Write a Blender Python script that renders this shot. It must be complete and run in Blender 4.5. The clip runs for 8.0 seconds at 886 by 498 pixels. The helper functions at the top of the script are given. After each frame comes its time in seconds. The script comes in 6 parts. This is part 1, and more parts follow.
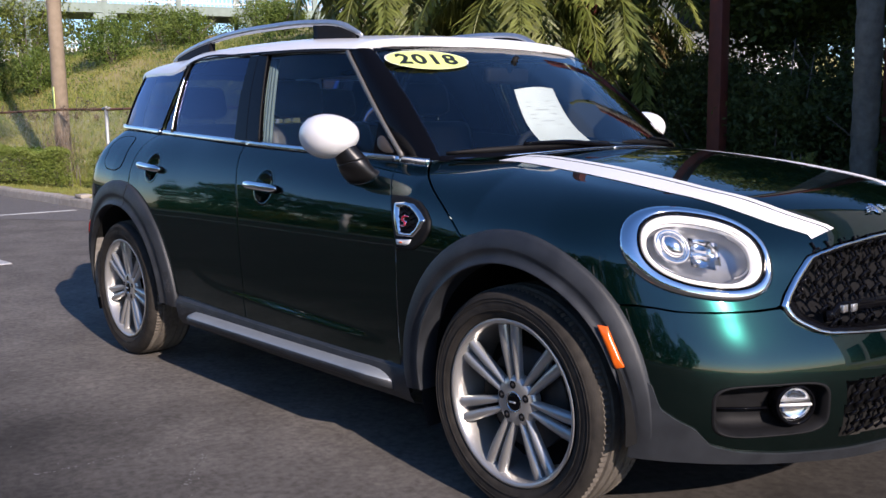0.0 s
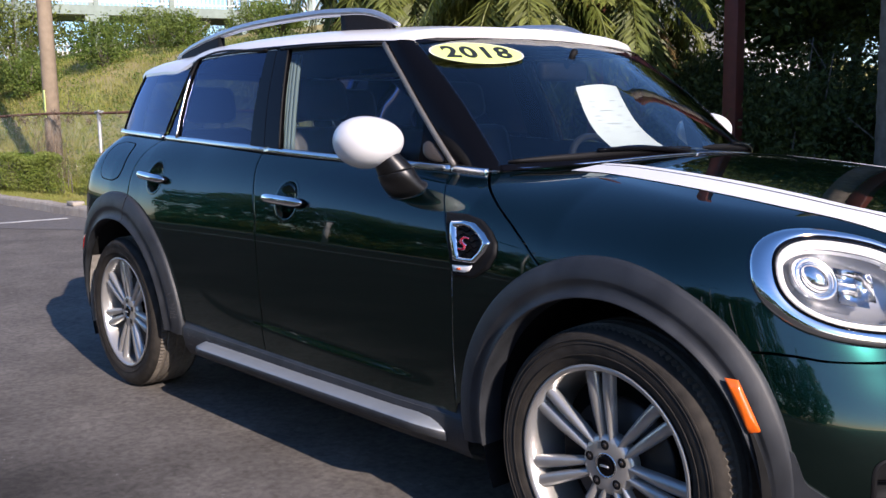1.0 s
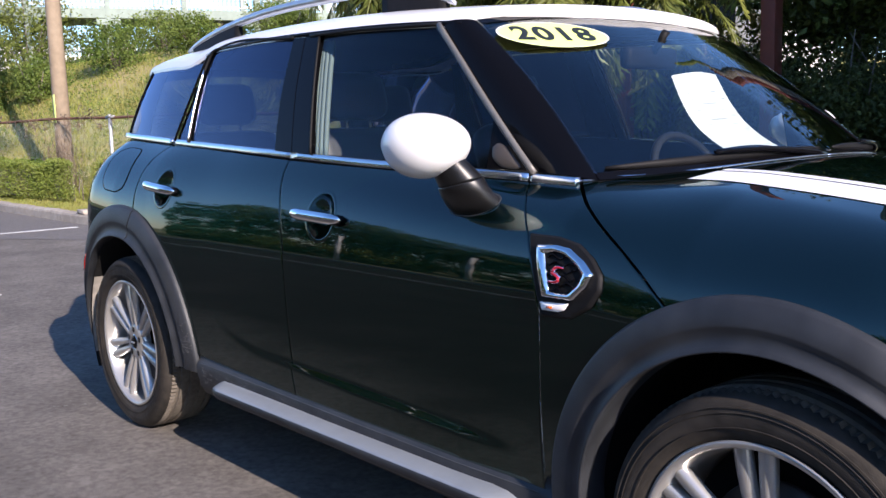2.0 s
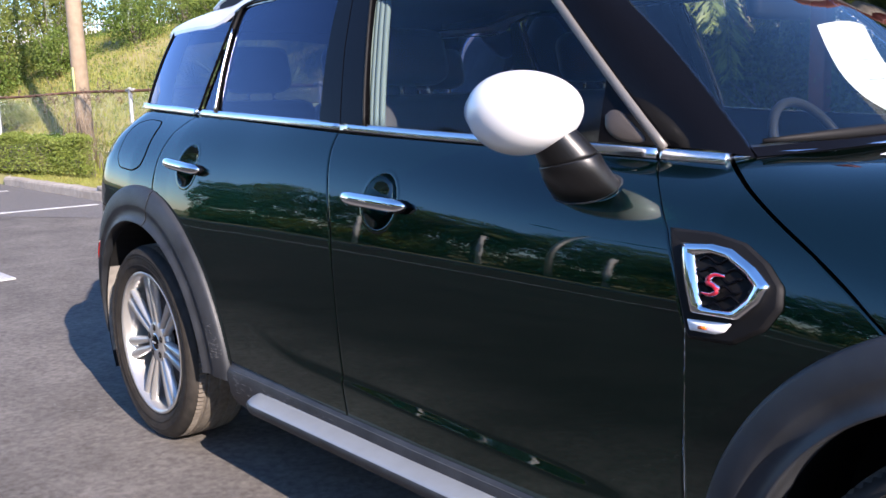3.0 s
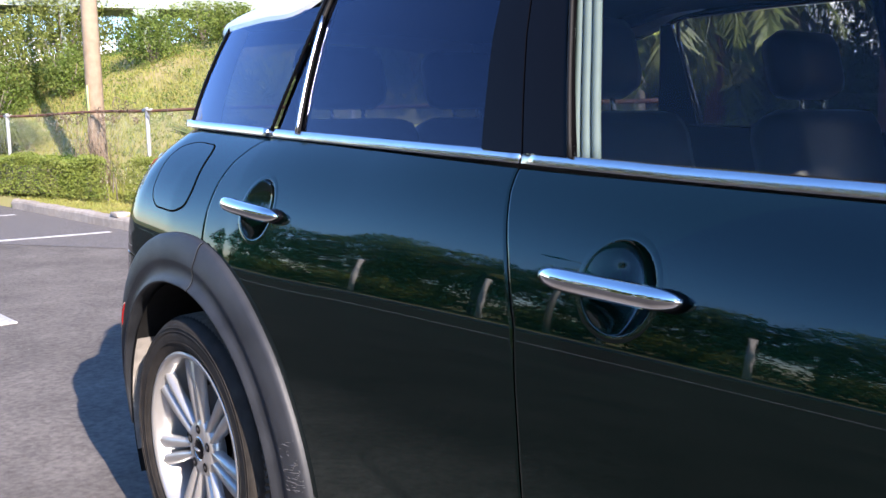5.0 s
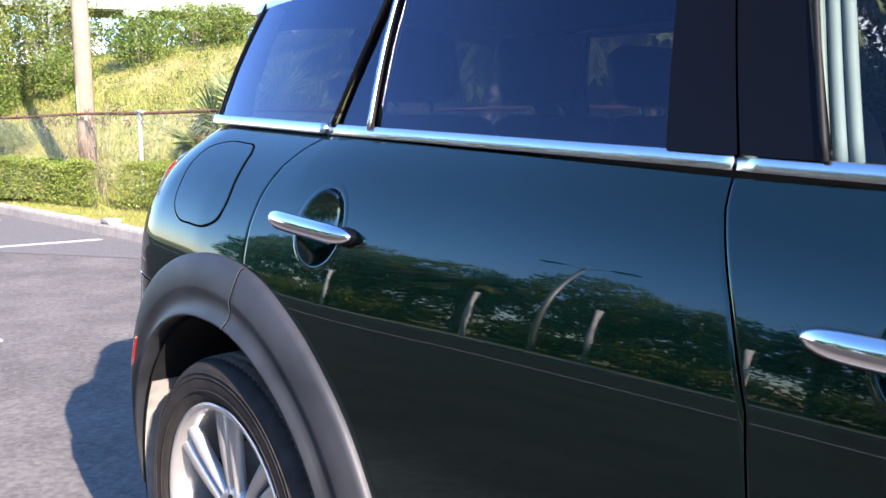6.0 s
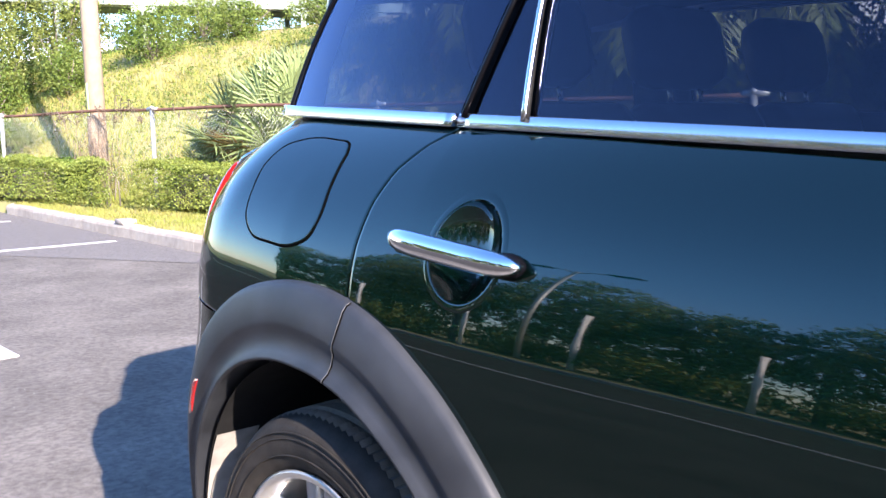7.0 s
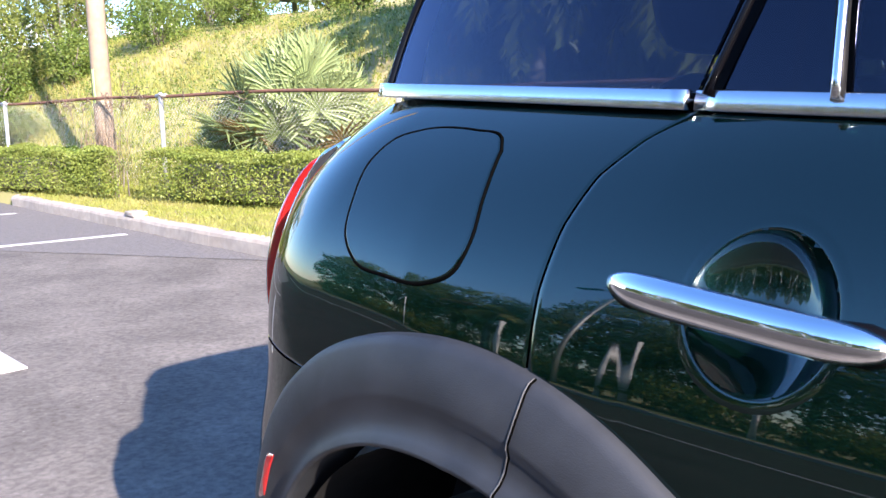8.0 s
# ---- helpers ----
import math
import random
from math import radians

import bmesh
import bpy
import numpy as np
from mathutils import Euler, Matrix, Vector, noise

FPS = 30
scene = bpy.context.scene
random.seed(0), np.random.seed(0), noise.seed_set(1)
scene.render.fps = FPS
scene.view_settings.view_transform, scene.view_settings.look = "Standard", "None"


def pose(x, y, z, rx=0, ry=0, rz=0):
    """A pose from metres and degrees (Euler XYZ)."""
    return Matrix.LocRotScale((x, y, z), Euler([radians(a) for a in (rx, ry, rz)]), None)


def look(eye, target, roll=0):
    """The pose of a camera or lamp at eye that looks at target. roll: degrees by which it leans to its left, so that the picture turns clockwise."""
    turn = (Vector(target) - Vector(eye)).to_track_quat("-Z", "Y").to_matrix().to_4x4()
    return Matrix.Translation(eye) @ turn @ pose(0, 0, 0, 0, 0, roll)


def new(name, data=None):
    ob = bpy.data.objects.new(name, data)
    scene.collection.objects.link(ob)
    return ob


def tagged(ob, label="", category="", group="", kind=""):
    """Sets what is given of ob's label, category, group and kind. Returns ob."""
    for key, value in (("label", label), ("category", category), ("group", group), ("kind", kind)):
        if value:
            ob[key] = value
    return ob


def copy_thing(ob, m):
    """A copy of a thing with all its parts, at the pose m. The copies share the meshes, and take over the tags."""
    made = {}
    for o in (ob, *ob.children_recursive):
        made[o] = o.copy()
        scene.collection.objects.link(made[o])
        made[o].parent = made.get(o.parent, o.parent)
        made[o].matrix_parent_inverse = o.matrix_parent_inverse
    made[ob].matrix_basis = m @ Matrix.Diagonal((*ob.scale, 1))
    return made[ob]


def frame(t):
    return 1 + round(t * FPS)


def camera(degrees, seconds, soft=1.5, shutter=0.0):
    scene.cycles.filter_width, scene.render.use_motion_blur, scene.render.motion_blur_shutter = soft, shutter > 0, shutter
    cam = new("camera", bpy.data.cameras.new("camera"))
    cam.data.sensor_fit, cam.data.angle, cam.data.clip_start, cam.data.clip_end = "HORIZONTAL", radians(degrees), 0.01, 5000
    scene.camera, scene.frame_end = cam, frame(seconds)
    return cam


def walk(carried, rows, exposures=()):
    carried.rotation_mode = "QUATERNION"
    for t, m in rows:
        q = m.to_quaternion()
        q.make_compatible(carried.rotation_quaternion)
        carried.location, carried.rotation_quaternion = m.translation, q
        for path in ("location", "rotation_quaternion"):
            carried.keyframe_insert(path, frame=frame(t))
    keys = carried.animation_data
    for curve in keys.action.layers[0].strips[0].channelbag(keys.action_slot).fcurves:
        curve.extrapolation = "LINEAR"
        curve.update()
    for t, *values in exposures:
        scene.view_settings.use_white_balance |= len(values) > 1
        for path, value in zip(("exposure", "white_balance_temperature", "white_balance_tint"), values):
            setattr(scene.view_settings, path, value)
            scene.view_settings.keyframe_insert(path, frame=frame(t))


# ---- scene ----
cam = camera(50.8, 8.0)
PATH = [
    (0, (3.147, -2.747, 1.126), (1.665, -1.432, 0.854), -0.8),
    (0.5, (2.879, -2.653, 1.13), (1.414, -1.314, 0.881), -1.4),
    (1, (2.653, -2.569, 1.129), (1.181, -1.242, 0.863), -1.0),
    (1.5, (2.399, -2.421, 1.126), (0.902, -1.119, 0.875), -1.7),
    (2.8, (1.766, -2.153, 1.118), (0.272, -0.861, 0.805), -1.5),
    (3, (1.681, -2.101, 1.107), (0.164, -0.835, 0.791), -1.9),
    (3.5, (1.467, -1.981, 1.104), (-0.067, -0.732, 0.806), -2.2),
    (4, (1.256, -1.91, 1.096), (-0.277, -0.662, 0.79), -1.6),
    (4.5, (0.99, -1.864, 1.108), (-0.511, -0.573, 0.819), -2.2),
    (4.7, (0.902, -1.847, 1.107), (-0.618, -0.576, 0.832), -1.6),
    (5.8, (0.373, -1.711, 1.084), (-1.163, -0.454, 0.843), -0.5),
    (6, (0.278, -1.691, 1.084), (-1.237, -0.409, 0.838), -0.5),
    (6.5, (0.037, -1.656, 1.092), (-1.477, -0.374, 0.844), -1.5),
    (7, (-0.17, -1.604, 1.084), (-1.693, -0.333, 0.826), -1.1),
    (7.5, (-0.414, -1.525, 1.083), (-1.938, -0.26, 0.806), -0.9),
    (8, (-0.648, -1.476, 1.088), (-2.174, -0.216, 0.8), -1.5),
]
EXPOSURE = [(0, 0.4, 6500, 22), (1.5, 0.7, 6500, 22), (3.0, 1.3, 6500, 22), (3.5, 1.45, 6500, 22), (4.5, 1.4, 6500, 22), (6.0, 1.92, 6500, 22), (6.5, 2.07, 6500, 22), (7.0, 2.07, 6500, 22), (8.0, 1.94, 6500, 22)]
walk(cam, [(t, look(eye, target, roll)) for t, eye, target, roll in PATH], EXPOSURE)

# ---- world, sun ----
SUN_FROM = Vector((2.70, -0.53, 1.42)).normalized()
world = bpy.data.worlds.new("world")
scene.world = world
world.use_nodes = True
wn = world.node_tree.nodes
sky = wn.new("ShaderNodeTexSky")
sky.sky_type = "NISHITA"
sky.sun_disc = False
sky.sun_elevation = math.asin(SUN_FROM.z)
sky.sun_rotation = math.atan2(SUN_FROM.x, SUN_FROM.y)
sky.air_density, sky.dust_density, sky.ozone_density = 1.0, 0.2, 5.0
deep = wn.new("ShaderNodeHueSaturation")
deep.inputs["Saturation"].default_value = 1.10
world.node_tree.links.new(sky.outputs[0], deep.inputs["Color"])
world.node_tree.links.new(deep.outputs[0], wn["Background"].inputs[0])
wn["Background"].inputs[1].default_value = 0.15
sun = new("sun", bpy.data.lights.new("sun", "SUN"))
sun.data.energy, sun.data.angle, sun.data.color = 5.0, radians(0.53), (1.0, 0.91, 0.78)
sun.matrix_world = look(SUN_FROM * 30, (0, 0, 0))

# ---- materials ----


def mat(name, color, rough=0.5, metal=0.0, vary=0.0, scale=20.0, bump=0.0, bump_scale=60.0, coat=0.0, spec=0.5, second=None, rand=0.0, tint=(1, 1, 1)):
    """Principled material with noise at two scales in colour, roughness and relief; second: the colour of its patches."""
    m = bpy.data.materials.new(name)
    m.use_nodes = True
    nt = m.node_tree
    b = nt.nodes["Principled BSDF"]
    b.inputs["Base Color"].default_value = (*color, 1)
    b.inputs["Roughness"].default_value, b.inputs["Metallic"].default_value = rough, metal
    b.inputs["Coat Weight"].default_value, b.inputs["Coat Roughness"].default_value = coat, 0.02
    b.inputs["Specular IOR Level"].default_value = spec
    b.inputs["Specular Tint"].default_value = (*tint, 1)
    geo = nt.nodes.new("ShaderNodeNewGeometry")

    def noise_at(s, detail=6.0):
        n = nt.nodes.new("ShaderNodeTexNoise")
        n.inputs["Scale"].default_value, n.inputs["Detail"].default_value = s, detail
        nt.links.new(geo.outputs["Position"], n.inputs["Vector"])
        return n.outputs["Fac"]

    if vary or second:
        mix = nt.nodes.new("ShaderNodeMix")
        mix.data_type = "RGBA"
        dark = tuple(c * (1 - vary) for c in color) if second is None else second
        mix.inputs["A"].default_value, mix.inputs["B"].default_value = (*color, 1), (*dark, 1)
        add = nt.nodes.new("ShaderNodeMath")
        add.operation = "MULTIPLY_ADD"
        add.inputs[1].default_value = 0.5
        half = nt.nodes.new("ShaderNodeMath")
        half.operation = "MULTIPLY"
        half.inputs[1].default_value = 0.5
        nt.links.new(noise_at(scale), add.inputs[0])
        nt.links.new(noise_at(scale * 0.13, 3.0), half.inputs[0])
        nt.links.new(half.outputs[0], add.inputs[2])
        ramp = nt.nodes.new("ShaderNodeMapRange")
        ramp.inputs["From Min"].default_value, ramp.inputs["From Max"].default_value = 0.36, 0.62
        nt.links.new(add.outputs[0], ramp.inputs["Value"])
        nt.links.new(ramp.outputs[0], mix.inputs["Factor"])
        out = mix.outputs["Result"]
        if rand:
            hsv = nt.nodes.new("ShaderNodeHueSaturation")
            isl = nt.nodes.new("ShaderNodeMapRange")
            isl.inputs["To Min"].default_value, isl.inputs["To Max"].default_value = 1 - rand, 1 + rand
            nt.links.new(geo.outputs["Random Per Island"], isl.inputs["Value"])
            nt.links.new(isl.outputs[0], hsv.inputs["Value"])
            nt.links.new(out, hsv.inputs["Color"])
            out = hsv.outputs[0]
        nt.links.new(out, b.inputs["Base Color"])
    if bump:
        bn = nt.nodes.new("ShaderNodeBump")
        bn.inputs["Strength"].default_value, bn.inputs["Distance"].default_value = bump, 0.01
        nt.links.new(noise_at(bump_scale), bn.inputs["Height"])
        nt.links.new(bn.outputs[0], b.inputs["Normal"])
    return m


def leafy(name, color, second, rough=0.5, rand=0.35, lets=0.35):
    """Leaf material: lets part of the light through, and varies from leaf to leaf."""
    m = mat(name, color, rough, vary=0.3, scale=3.0, second=second, rand=rand, spec=0.3)
    nt = m.node_tree
    b = nt.nodes["Principled BSDF"]
    tr = nt.nodes.new("ShaderNodeBsdfTranslucent")
    add = nt.nodes.new("ShaderNodeMixShader")
    add.inputs[0].default_value = lets
    nt.links.new(b.inputs["Base Color"].links[0].from_socket, tr.inputs["Color"])
    nt.links.new(b.outputs[0], add.inputs[1])
    nt.links.new(tr.outputs[0], add.inputs[2])
    nt.links.new(add.outputs[0], nt.nodes["Material Output"].inputs["Surface"])
    return m


def glass(name, tint, ior=1.7, rough=0.0, sheen=(1, 1, 1)):
    m = bpy.data.materials.new(name)
    m.use_nodes = True
    nt = m.node_tree
    nt.nodes.remove(nt.nodes["Principled BSDF"])
    fr = nt.nodes.new("ShaderNodeFresnel")
    fr.inputs["IOR"].default_value = ior
    tr, gl, mx = nt.nodes.new("ShaderNodeBsdfTransparent"), nt.nodes.new("ShaderNodeBsdfGlossy"), nt.nodes.new("ShaderNodeMixShader")
    tr.inputs["Color"].default_value = (*tint, 1)
    gl.inputs["Roughness"].default_value, gl.inputs["Color"].default_value = rough, (*sheen, 1)
    nt.links.new(fr.outputs[0], mx.inputs[0])
    nt.links.new(tr.outputs[0], mx.inputs[1])
    nt.links.new(gl.outputs[0], mx.inputs[2])
    nt.links.new(mx.outputs[0], nt.nodes["Material Output"].inputs["Surface"])
    return m


def metallic_paint(name, flake, under, flake_rough=0.40, coat_ior=1.5):
    """Car paint: a tinted flake layer over a dark base, under a clear coat; the flake is grainy."""
    m = bpy.data.materials.new(name)
    m.use_nodes = True
    nt = m.node_tree
    nt.nodes.remove(nt.nodes["Principled BSDF"])
    geo, noise = nt.nodes.new("ShaderNodeNewGeometry"), nt.nodes.new("ShaderNodeTexNoise")
    noise.inputs["Scale"].default_value, noise.inputs["Detail"].default_value = 900, 2
    nt.links.new(geo.outputs["Position"], noise.inputs["Vector"])
    tone = nt.nodes.new("ShaderNodeMix")
    tone.data_type = "RGBA"
    tone.inputs["A"].default_value = (*(c * 0.75 for c in flake), 1)
    tone.inputs["B"].default_value = (*(c * 1.25 for c in flake), 1)
    nt.links.new(noise.outputs["Fac"], tone.inputs["Factor"])
    df, fl, co = nt.nodes.new("ShaderNodeBsdfDiffuse"), nt.nodes.new("ShaderNodeBsdfGlossy"), nt.nodes.new("ShaderNodeBsdfGlossy")
    df.inputs["Color"].default_value = (*under, 1)
    fl.inputs["Roughness"].default_value, co.inputs["Roughness"].default_value = flake_rough, 0.02
    nt.links.new(tone.outputs["Result"], fl.inputs["Color"])
    add, mx, fr = nt.nodes.new("ShaderNodeAddShader"), nt.nodes.new("ShaderNodeMixShader"), nt.nodes.new("ShaderNodeFresnel")
    fr.inputs["IOR"].default_value = coat_ior
    nt.links.new(df.outputs[0], add.inputs[0])
    nt.links.new(fl.outputs[0], add.inputs[1])
    nt.links.new(fr.outputs[0], mx.inputs[0])
    nt.links.new(add.outputs[0], mx.inputs[1])
    nt.links.new(co.outputs[0], mx.inputs[2])
    nt.links.new(mx.outputs[0], nt.nodes["Material Output"].inputs["Surface"])
    return m


M_PAINT = metallic_paint("green_metallic_paint", (0.0029, 0.0265, 0.0220), (0.0003, 0.0020, 0.0014), flake_rough=0.20, coat_ior=1.75)
M_WHITE = mat("white_paint", (0.80, 0.80, 0.80), 0.35, coat=0.6, vary=0.03, scale=8)
M_STRIPE = mat("white_stripe_film", (0.78, 0.78, 0.79), 0.4, vary=0.04, scale=12)
M_CHROME = mat("chrome", (0.86, 0.87, 0.88), 0.07, 1.0)
M_BRIGHT = mat("bright_trim", (0.72, 0.73, 0.75), 0.20, 1.0, vary=0.04, scale=30)
M_SATIN = mat("satin_silver", (0.62, 0.63, 0.65), 0.30, 0.85, vary=0.08, scale=30)
M_STEP = mat("brushed_aluminium_step", (0.25, 0.28, 0.31), 0.48, 0.25, vary=0.12, scale=25, bump=0.05, bump_scale=200)
M_RIM = mat("silver_alloy", (0.50, 0.49, 0.47), 0.30, 0.65, vary=0.12, scale=18)
M_CLAD = mat("grained_black_plastic", (0.0115, 0.0128, 0.0152), 0.50, vary=0.35, scale=14, bump=0.10, bump_scale=700, spec=0.40, second=(0.031, 0.034, 0.039))
M_SCUFF = mat("scuffed_plastic", (0.095, 0.095, 0.095), 0.7, vary=0.4, scale=90)
M_BLACK = mat("gloss_black_trim", (0.003, 0.003, 0.004), 0.08, spec=0.12)
M_MATT = mat("matt_black", (0.011, 0.011, 0.012), 0.55, vary=0.3, scale=40, spec=0.12)
M_STALK = mat("satin_black_plastic", (0.006, 0.006, 0.0065), 0.36, vary=0.3, scale=40, spec=0.45, bump=0.04, bump_scale=700)
M_COVER = mat("sunlit_grey_plastic", (0.055, 0.046, 0.040), 0.5, vary=0.15, scale=30)
M_FRAME = mat("satin_grey_frame", (0.17, 0.16, 0.15), 0.45, 0.3, vary=0.15, scale=40)
M_TREAD = mat("worn_dusty_tread", (0.085, 0.073, 0.060), 0.85, vary=0.3, scale=60, bump=0.15, bump_scale=300, spec=0.2, second=(0.14, 0.122, 0.10))
M_RUBBER = mat("tyre_rubber", (0.018, 0.0165, 0.0148), 0.75, vary=0.35, scale=30, bump=0.15, bump_scale=400, spec=0.2, second=(0.044, 0.038, 0.032))
M_SEAL = mat("rubber_seal", (0.008, 0.008, 0.008), 0.6, spec=0.2)
M_GAP = mat("dark_panel_gap", (0.002, 0.002, 0.002), 0.9, spec=0.0)
M_LINER = mat("wheel_well_liner", (0.014, 0.014, 0.014), 0.9, vary=0.4, scale=30, spec=0.1)
M_DUST = mat("dusty_inner_fender", (0.28, 0.26, 0.23), 0.8, vary=0.4, scale=40)
M_DISC = mat("brake_disc_steel", (0.09, 0.08, 0.075), 0.45, 0.6, vary=0.2, scale=30)
M_AMBER = mat("amber_lens", (0.85, 0.14, 0.01), 0.2, coat=0.6, vary=0.1, scale=80)
M_RED = mat("red_lens", (0.42, 0.014, 0.012), 0.15, coat=0.8, vary=0.25, scale=60)
M_ORANGE = mat("orange_lens", (0.90, 0.16, 0.02), 0.15, coat=0.8)
M_LAMP = mat("frosted_light_guide", (0.90, 0.90, 0.90), 0.35, coat=0.4)
M_REFLECTOR = mat("lamp_reflector", (0.75, 0.76, 0.78), 0.12, 1.0, vary=0.2, scale=60)
M_LAMPDARK = mat("lamp_housing_grey", (0.36, 0.37, 0.39), 0.25, 0.6, coat=0.4)
M_REDLOGO = mat("red_enamel", (0.38, 0.015, 0.03), 0.25, coat=0.5)
M_LEATHER = mat("dark_seat_leather", (0.018, 0.019, 0.022), 0.45, vary=0.25, scale=30, bump=0.06, bump_scale=300)
M_DASH = mat("dashboard_plastic", (0.022, 0.023, 0.026), 0.6, vary=0.2, scale=50, bump=0.05, bump_scale=500)
M_TRIM_LIGHT = mat("pale_pillar_trim", (0.105, 0.15, 0.15), 0.7, vary=0.1, scale=20)
M_PAPER = mat("white_paper", (0.66, 0.69, 0.70), 0.6, vary=0.05, scale=15)
M_INK = mat("grey_print", (0.35, 0.36, 0.38), 0.7)
M_STICKER = mat("yellow_green_vinyl", (0.78, 0.90, 0.26), 0.4, vary=0.05, scale=20)
M_TEXT = mat("black_vinyl", (0.01, 0.014, 0.01), 0.45)
G_SHIELD = glass("windscreen_glass", (0.88, 0.94, 0.93), 1.8)
# blue sheen colours the reflection, deepening the sky mirrored in these panes
G_FRONT = glass("front_window_glass", (0.84, 0.90, 0.90), 1.4, sheen=(0.82, 0.90, 1.0))
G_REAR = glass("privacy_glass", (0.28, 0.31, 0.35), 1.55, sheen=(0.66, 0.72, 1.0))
G_LENS = glass("clear_lamp_lens", (0.97, 0.97, 0.97), 1.45)

# ---- car body surface: one implicit form that all panels lie on ----
def tab(x, *pairs):
    return np.interp(x, [p[0] for p in pairs], [p[1] for p in pairs])


def spline(x, *pairs):
    """Smooth cubic (Catmull-Rom) table."""
    px, py = np.array([p[0] for p in pairs], float), np.array([p[1] for p in pairs], float)
    m = np.gradient(py, px)
    x = np.clip(np.asarray(x, float), px[0], px[-1])
    i = np.clip(np.searchsorted(px, x) - 1, 0, len(px) - 2)
    h = px[i + 1] - px[i]
    t = (x - px[i]) / h
    return ((2 * t**3 - 3 * t**2 + 1) * py[i] + (t**3 - 2 * t**2 + t) * h * m[i]
            + (3 * t**2 - 2 * t**3) * py[i + 1] + (t**3 - t**2) * h * m[i + 1])


def smax(a, b, k):
    h = np.maximum(k - np.abs(a - b), 0) / k
    return np.maximum(a, b) + h * h * k / 4


def half_width(x, z):
    w = spline(x, (-2.3, .835), (-1.75, .868), (-1.2, .890), (-.7, .880), (0, .874), (.7, .878), (1.15, .890), (1.6, .885), (2.3, .84))
    c = spline(x, (-2.3, 3.3), (-1.78, 3.1), (-1.4, 2.4), (-1.05, 1.5), (-.7, 1.22), (-.3, 1.16), (.3, 1.75), (.75, 2.75), (1.2, 2.55), (2.3, 2.3))
    up, low = np.maximum(z - .68, 0) * 1.1875, np.maximum(.62 - z, 0)
    # a ledge pressed into the lower doors: the skin steps out below it
    run = np.clip((x + .66) / .75, 0, 1) * np.clip((.74 - x) / .2, 0, 1)
    step = np.clip((.425 - .035 * x + .10 * np.clip((-.35 - x) / .4, 0, 1) ** 2 - z) / .032 + .5, 0, 1)
    crease = .0105 * run * step * step * (3 - 2 * step)
    p = spline(x, (-2.3, 4.2), (-1.75, 4.2), (-1.4, 3.7), (-1.0, 3.0), (-.5, 2.8), (2.3, 2.8))
    # over the doors the side stays nearly upright, then rolls over below the waist
    waist = 1.004 + (.66 - x) * .051
    gone = c * ((waist - .68) * 1.1875) ** p
    h, full = np.maximum(z - .66, 0), waist - .66
    roll = .42 * h**2 + np.maximum(gone - .42 * full**2, 0) * (h / full) ** 6
    door = np.clip((x + 1.45) / .3, 0, 1) * np.clip((1.15 - x) / .3, 0, 1)
    return w - c * up**p * (1 - door) - roll * door - .16 * low**2 + crease


def front_x(y, z):
    return spline(z, (.1, 2.08), (.22, 2.12), (.36, 2.155), (.5, 2.15), (.62, 2.105), (.72, 2.06), (.8, 2.03), (.9, 1.96), (1.0, 1.84), (1.1, 1.66)) - .46 * y * y


def rear_x(y, z):
    return spline(z, (.1, 2.06), (.3, 2.15), (.45, 2.17), (.6, 2.16), (.72, 2.12), (.85, 2.10), (1.0, 2.03), (1.1, 1.94), (1.3, 1.80)) - .30 * y * y


def hood_z(x, y):
    return spline(x, (.2, 1.45), (.45, 1.22), (.62, 1.09), (.8, 1.037), (1.1, 1.016), (1.4, .985), (1.65, .945), (1.85, .905), (2.0, .862), (2.2, .78)) - .09 * y * y


def body(x, y, z):
    y = np.abs(y)
    side = smax(y - half_width(x, z), x - front_x(y, z), .24)
    side = smax(side, -x - rear_x(y, z), .20)
    return smax(side, z - hood_z(x, y), tab(x, (.78, .045), (1.15, .13)))


def project(o, d, far=2.5):
    """The place where rays from inside meet the body surface."""
    o, d = np.broadcast_arrays(np.asarray(o, float), np.asarray(d, float))
    lo, hi = np.zeros(o.shape[:-1]), np.full(o.shape[:-1], float(far))
    for _ in range(34):
        mid = (lo + hi) / 2
        p = o + d * mid[..., None]
        inside = body(p[..., 0], p[..., 1], p[..., 2]) < 0
        lo, hi = np.where(inside, mid, lo), np.where(inside, hi, mid)
    return o + d * lo[..., None]

# ---- building helpers ----


def part(name, bm, material, parent=None, label="", smooth=True):
    """Links a bmesh, or (verts, faces), as one mesh object under a thing or part."""
    me = bpy.data.meshes.new(name)
    if isinstance(bm, tuple):
        me.from_pydata([tuple(map(float, v)) for v in bm[0]], [], [tuple(map(int, f)) for f in bm[1]])
    else:
        bm.to_mesh(me)
        bm.free()
    me.materials.append(material)
    if smooth:
        me.polygons.foreach_set("use_smooth", [True] * len(me.polygons))
    me.update()
    if material is M_PAINT and me.polygons:
        # paint faces outwards, away from the middle of the car
        away = sum(p.area * p.normal.dot(p.center - Vector((max(-1.2, min(1.2, p.center.x)), 0, 0.5))) for p in me.polygons)
        if away < 0:
            me.flip_normals()
    ob = new(name, me)
    if parent is not None:
        ob.parent = parent
    return tagged(ob, label)


def thing(name, label, category, group="", kind="", at=(0, 0, 0)):
    ob = new(name)
    ob.location = at
    ob.empty_display_size = 0.1
    return tagged(ob, label, category, group, kind)


def join(*pieces):
    vs, fs, n = [], [], 0
    for v, f in pieces:
        vs.extend(v)
        fs.extend([tuple(i + n for i in q) for q in f])
        n += len(v)
    return vs, fs


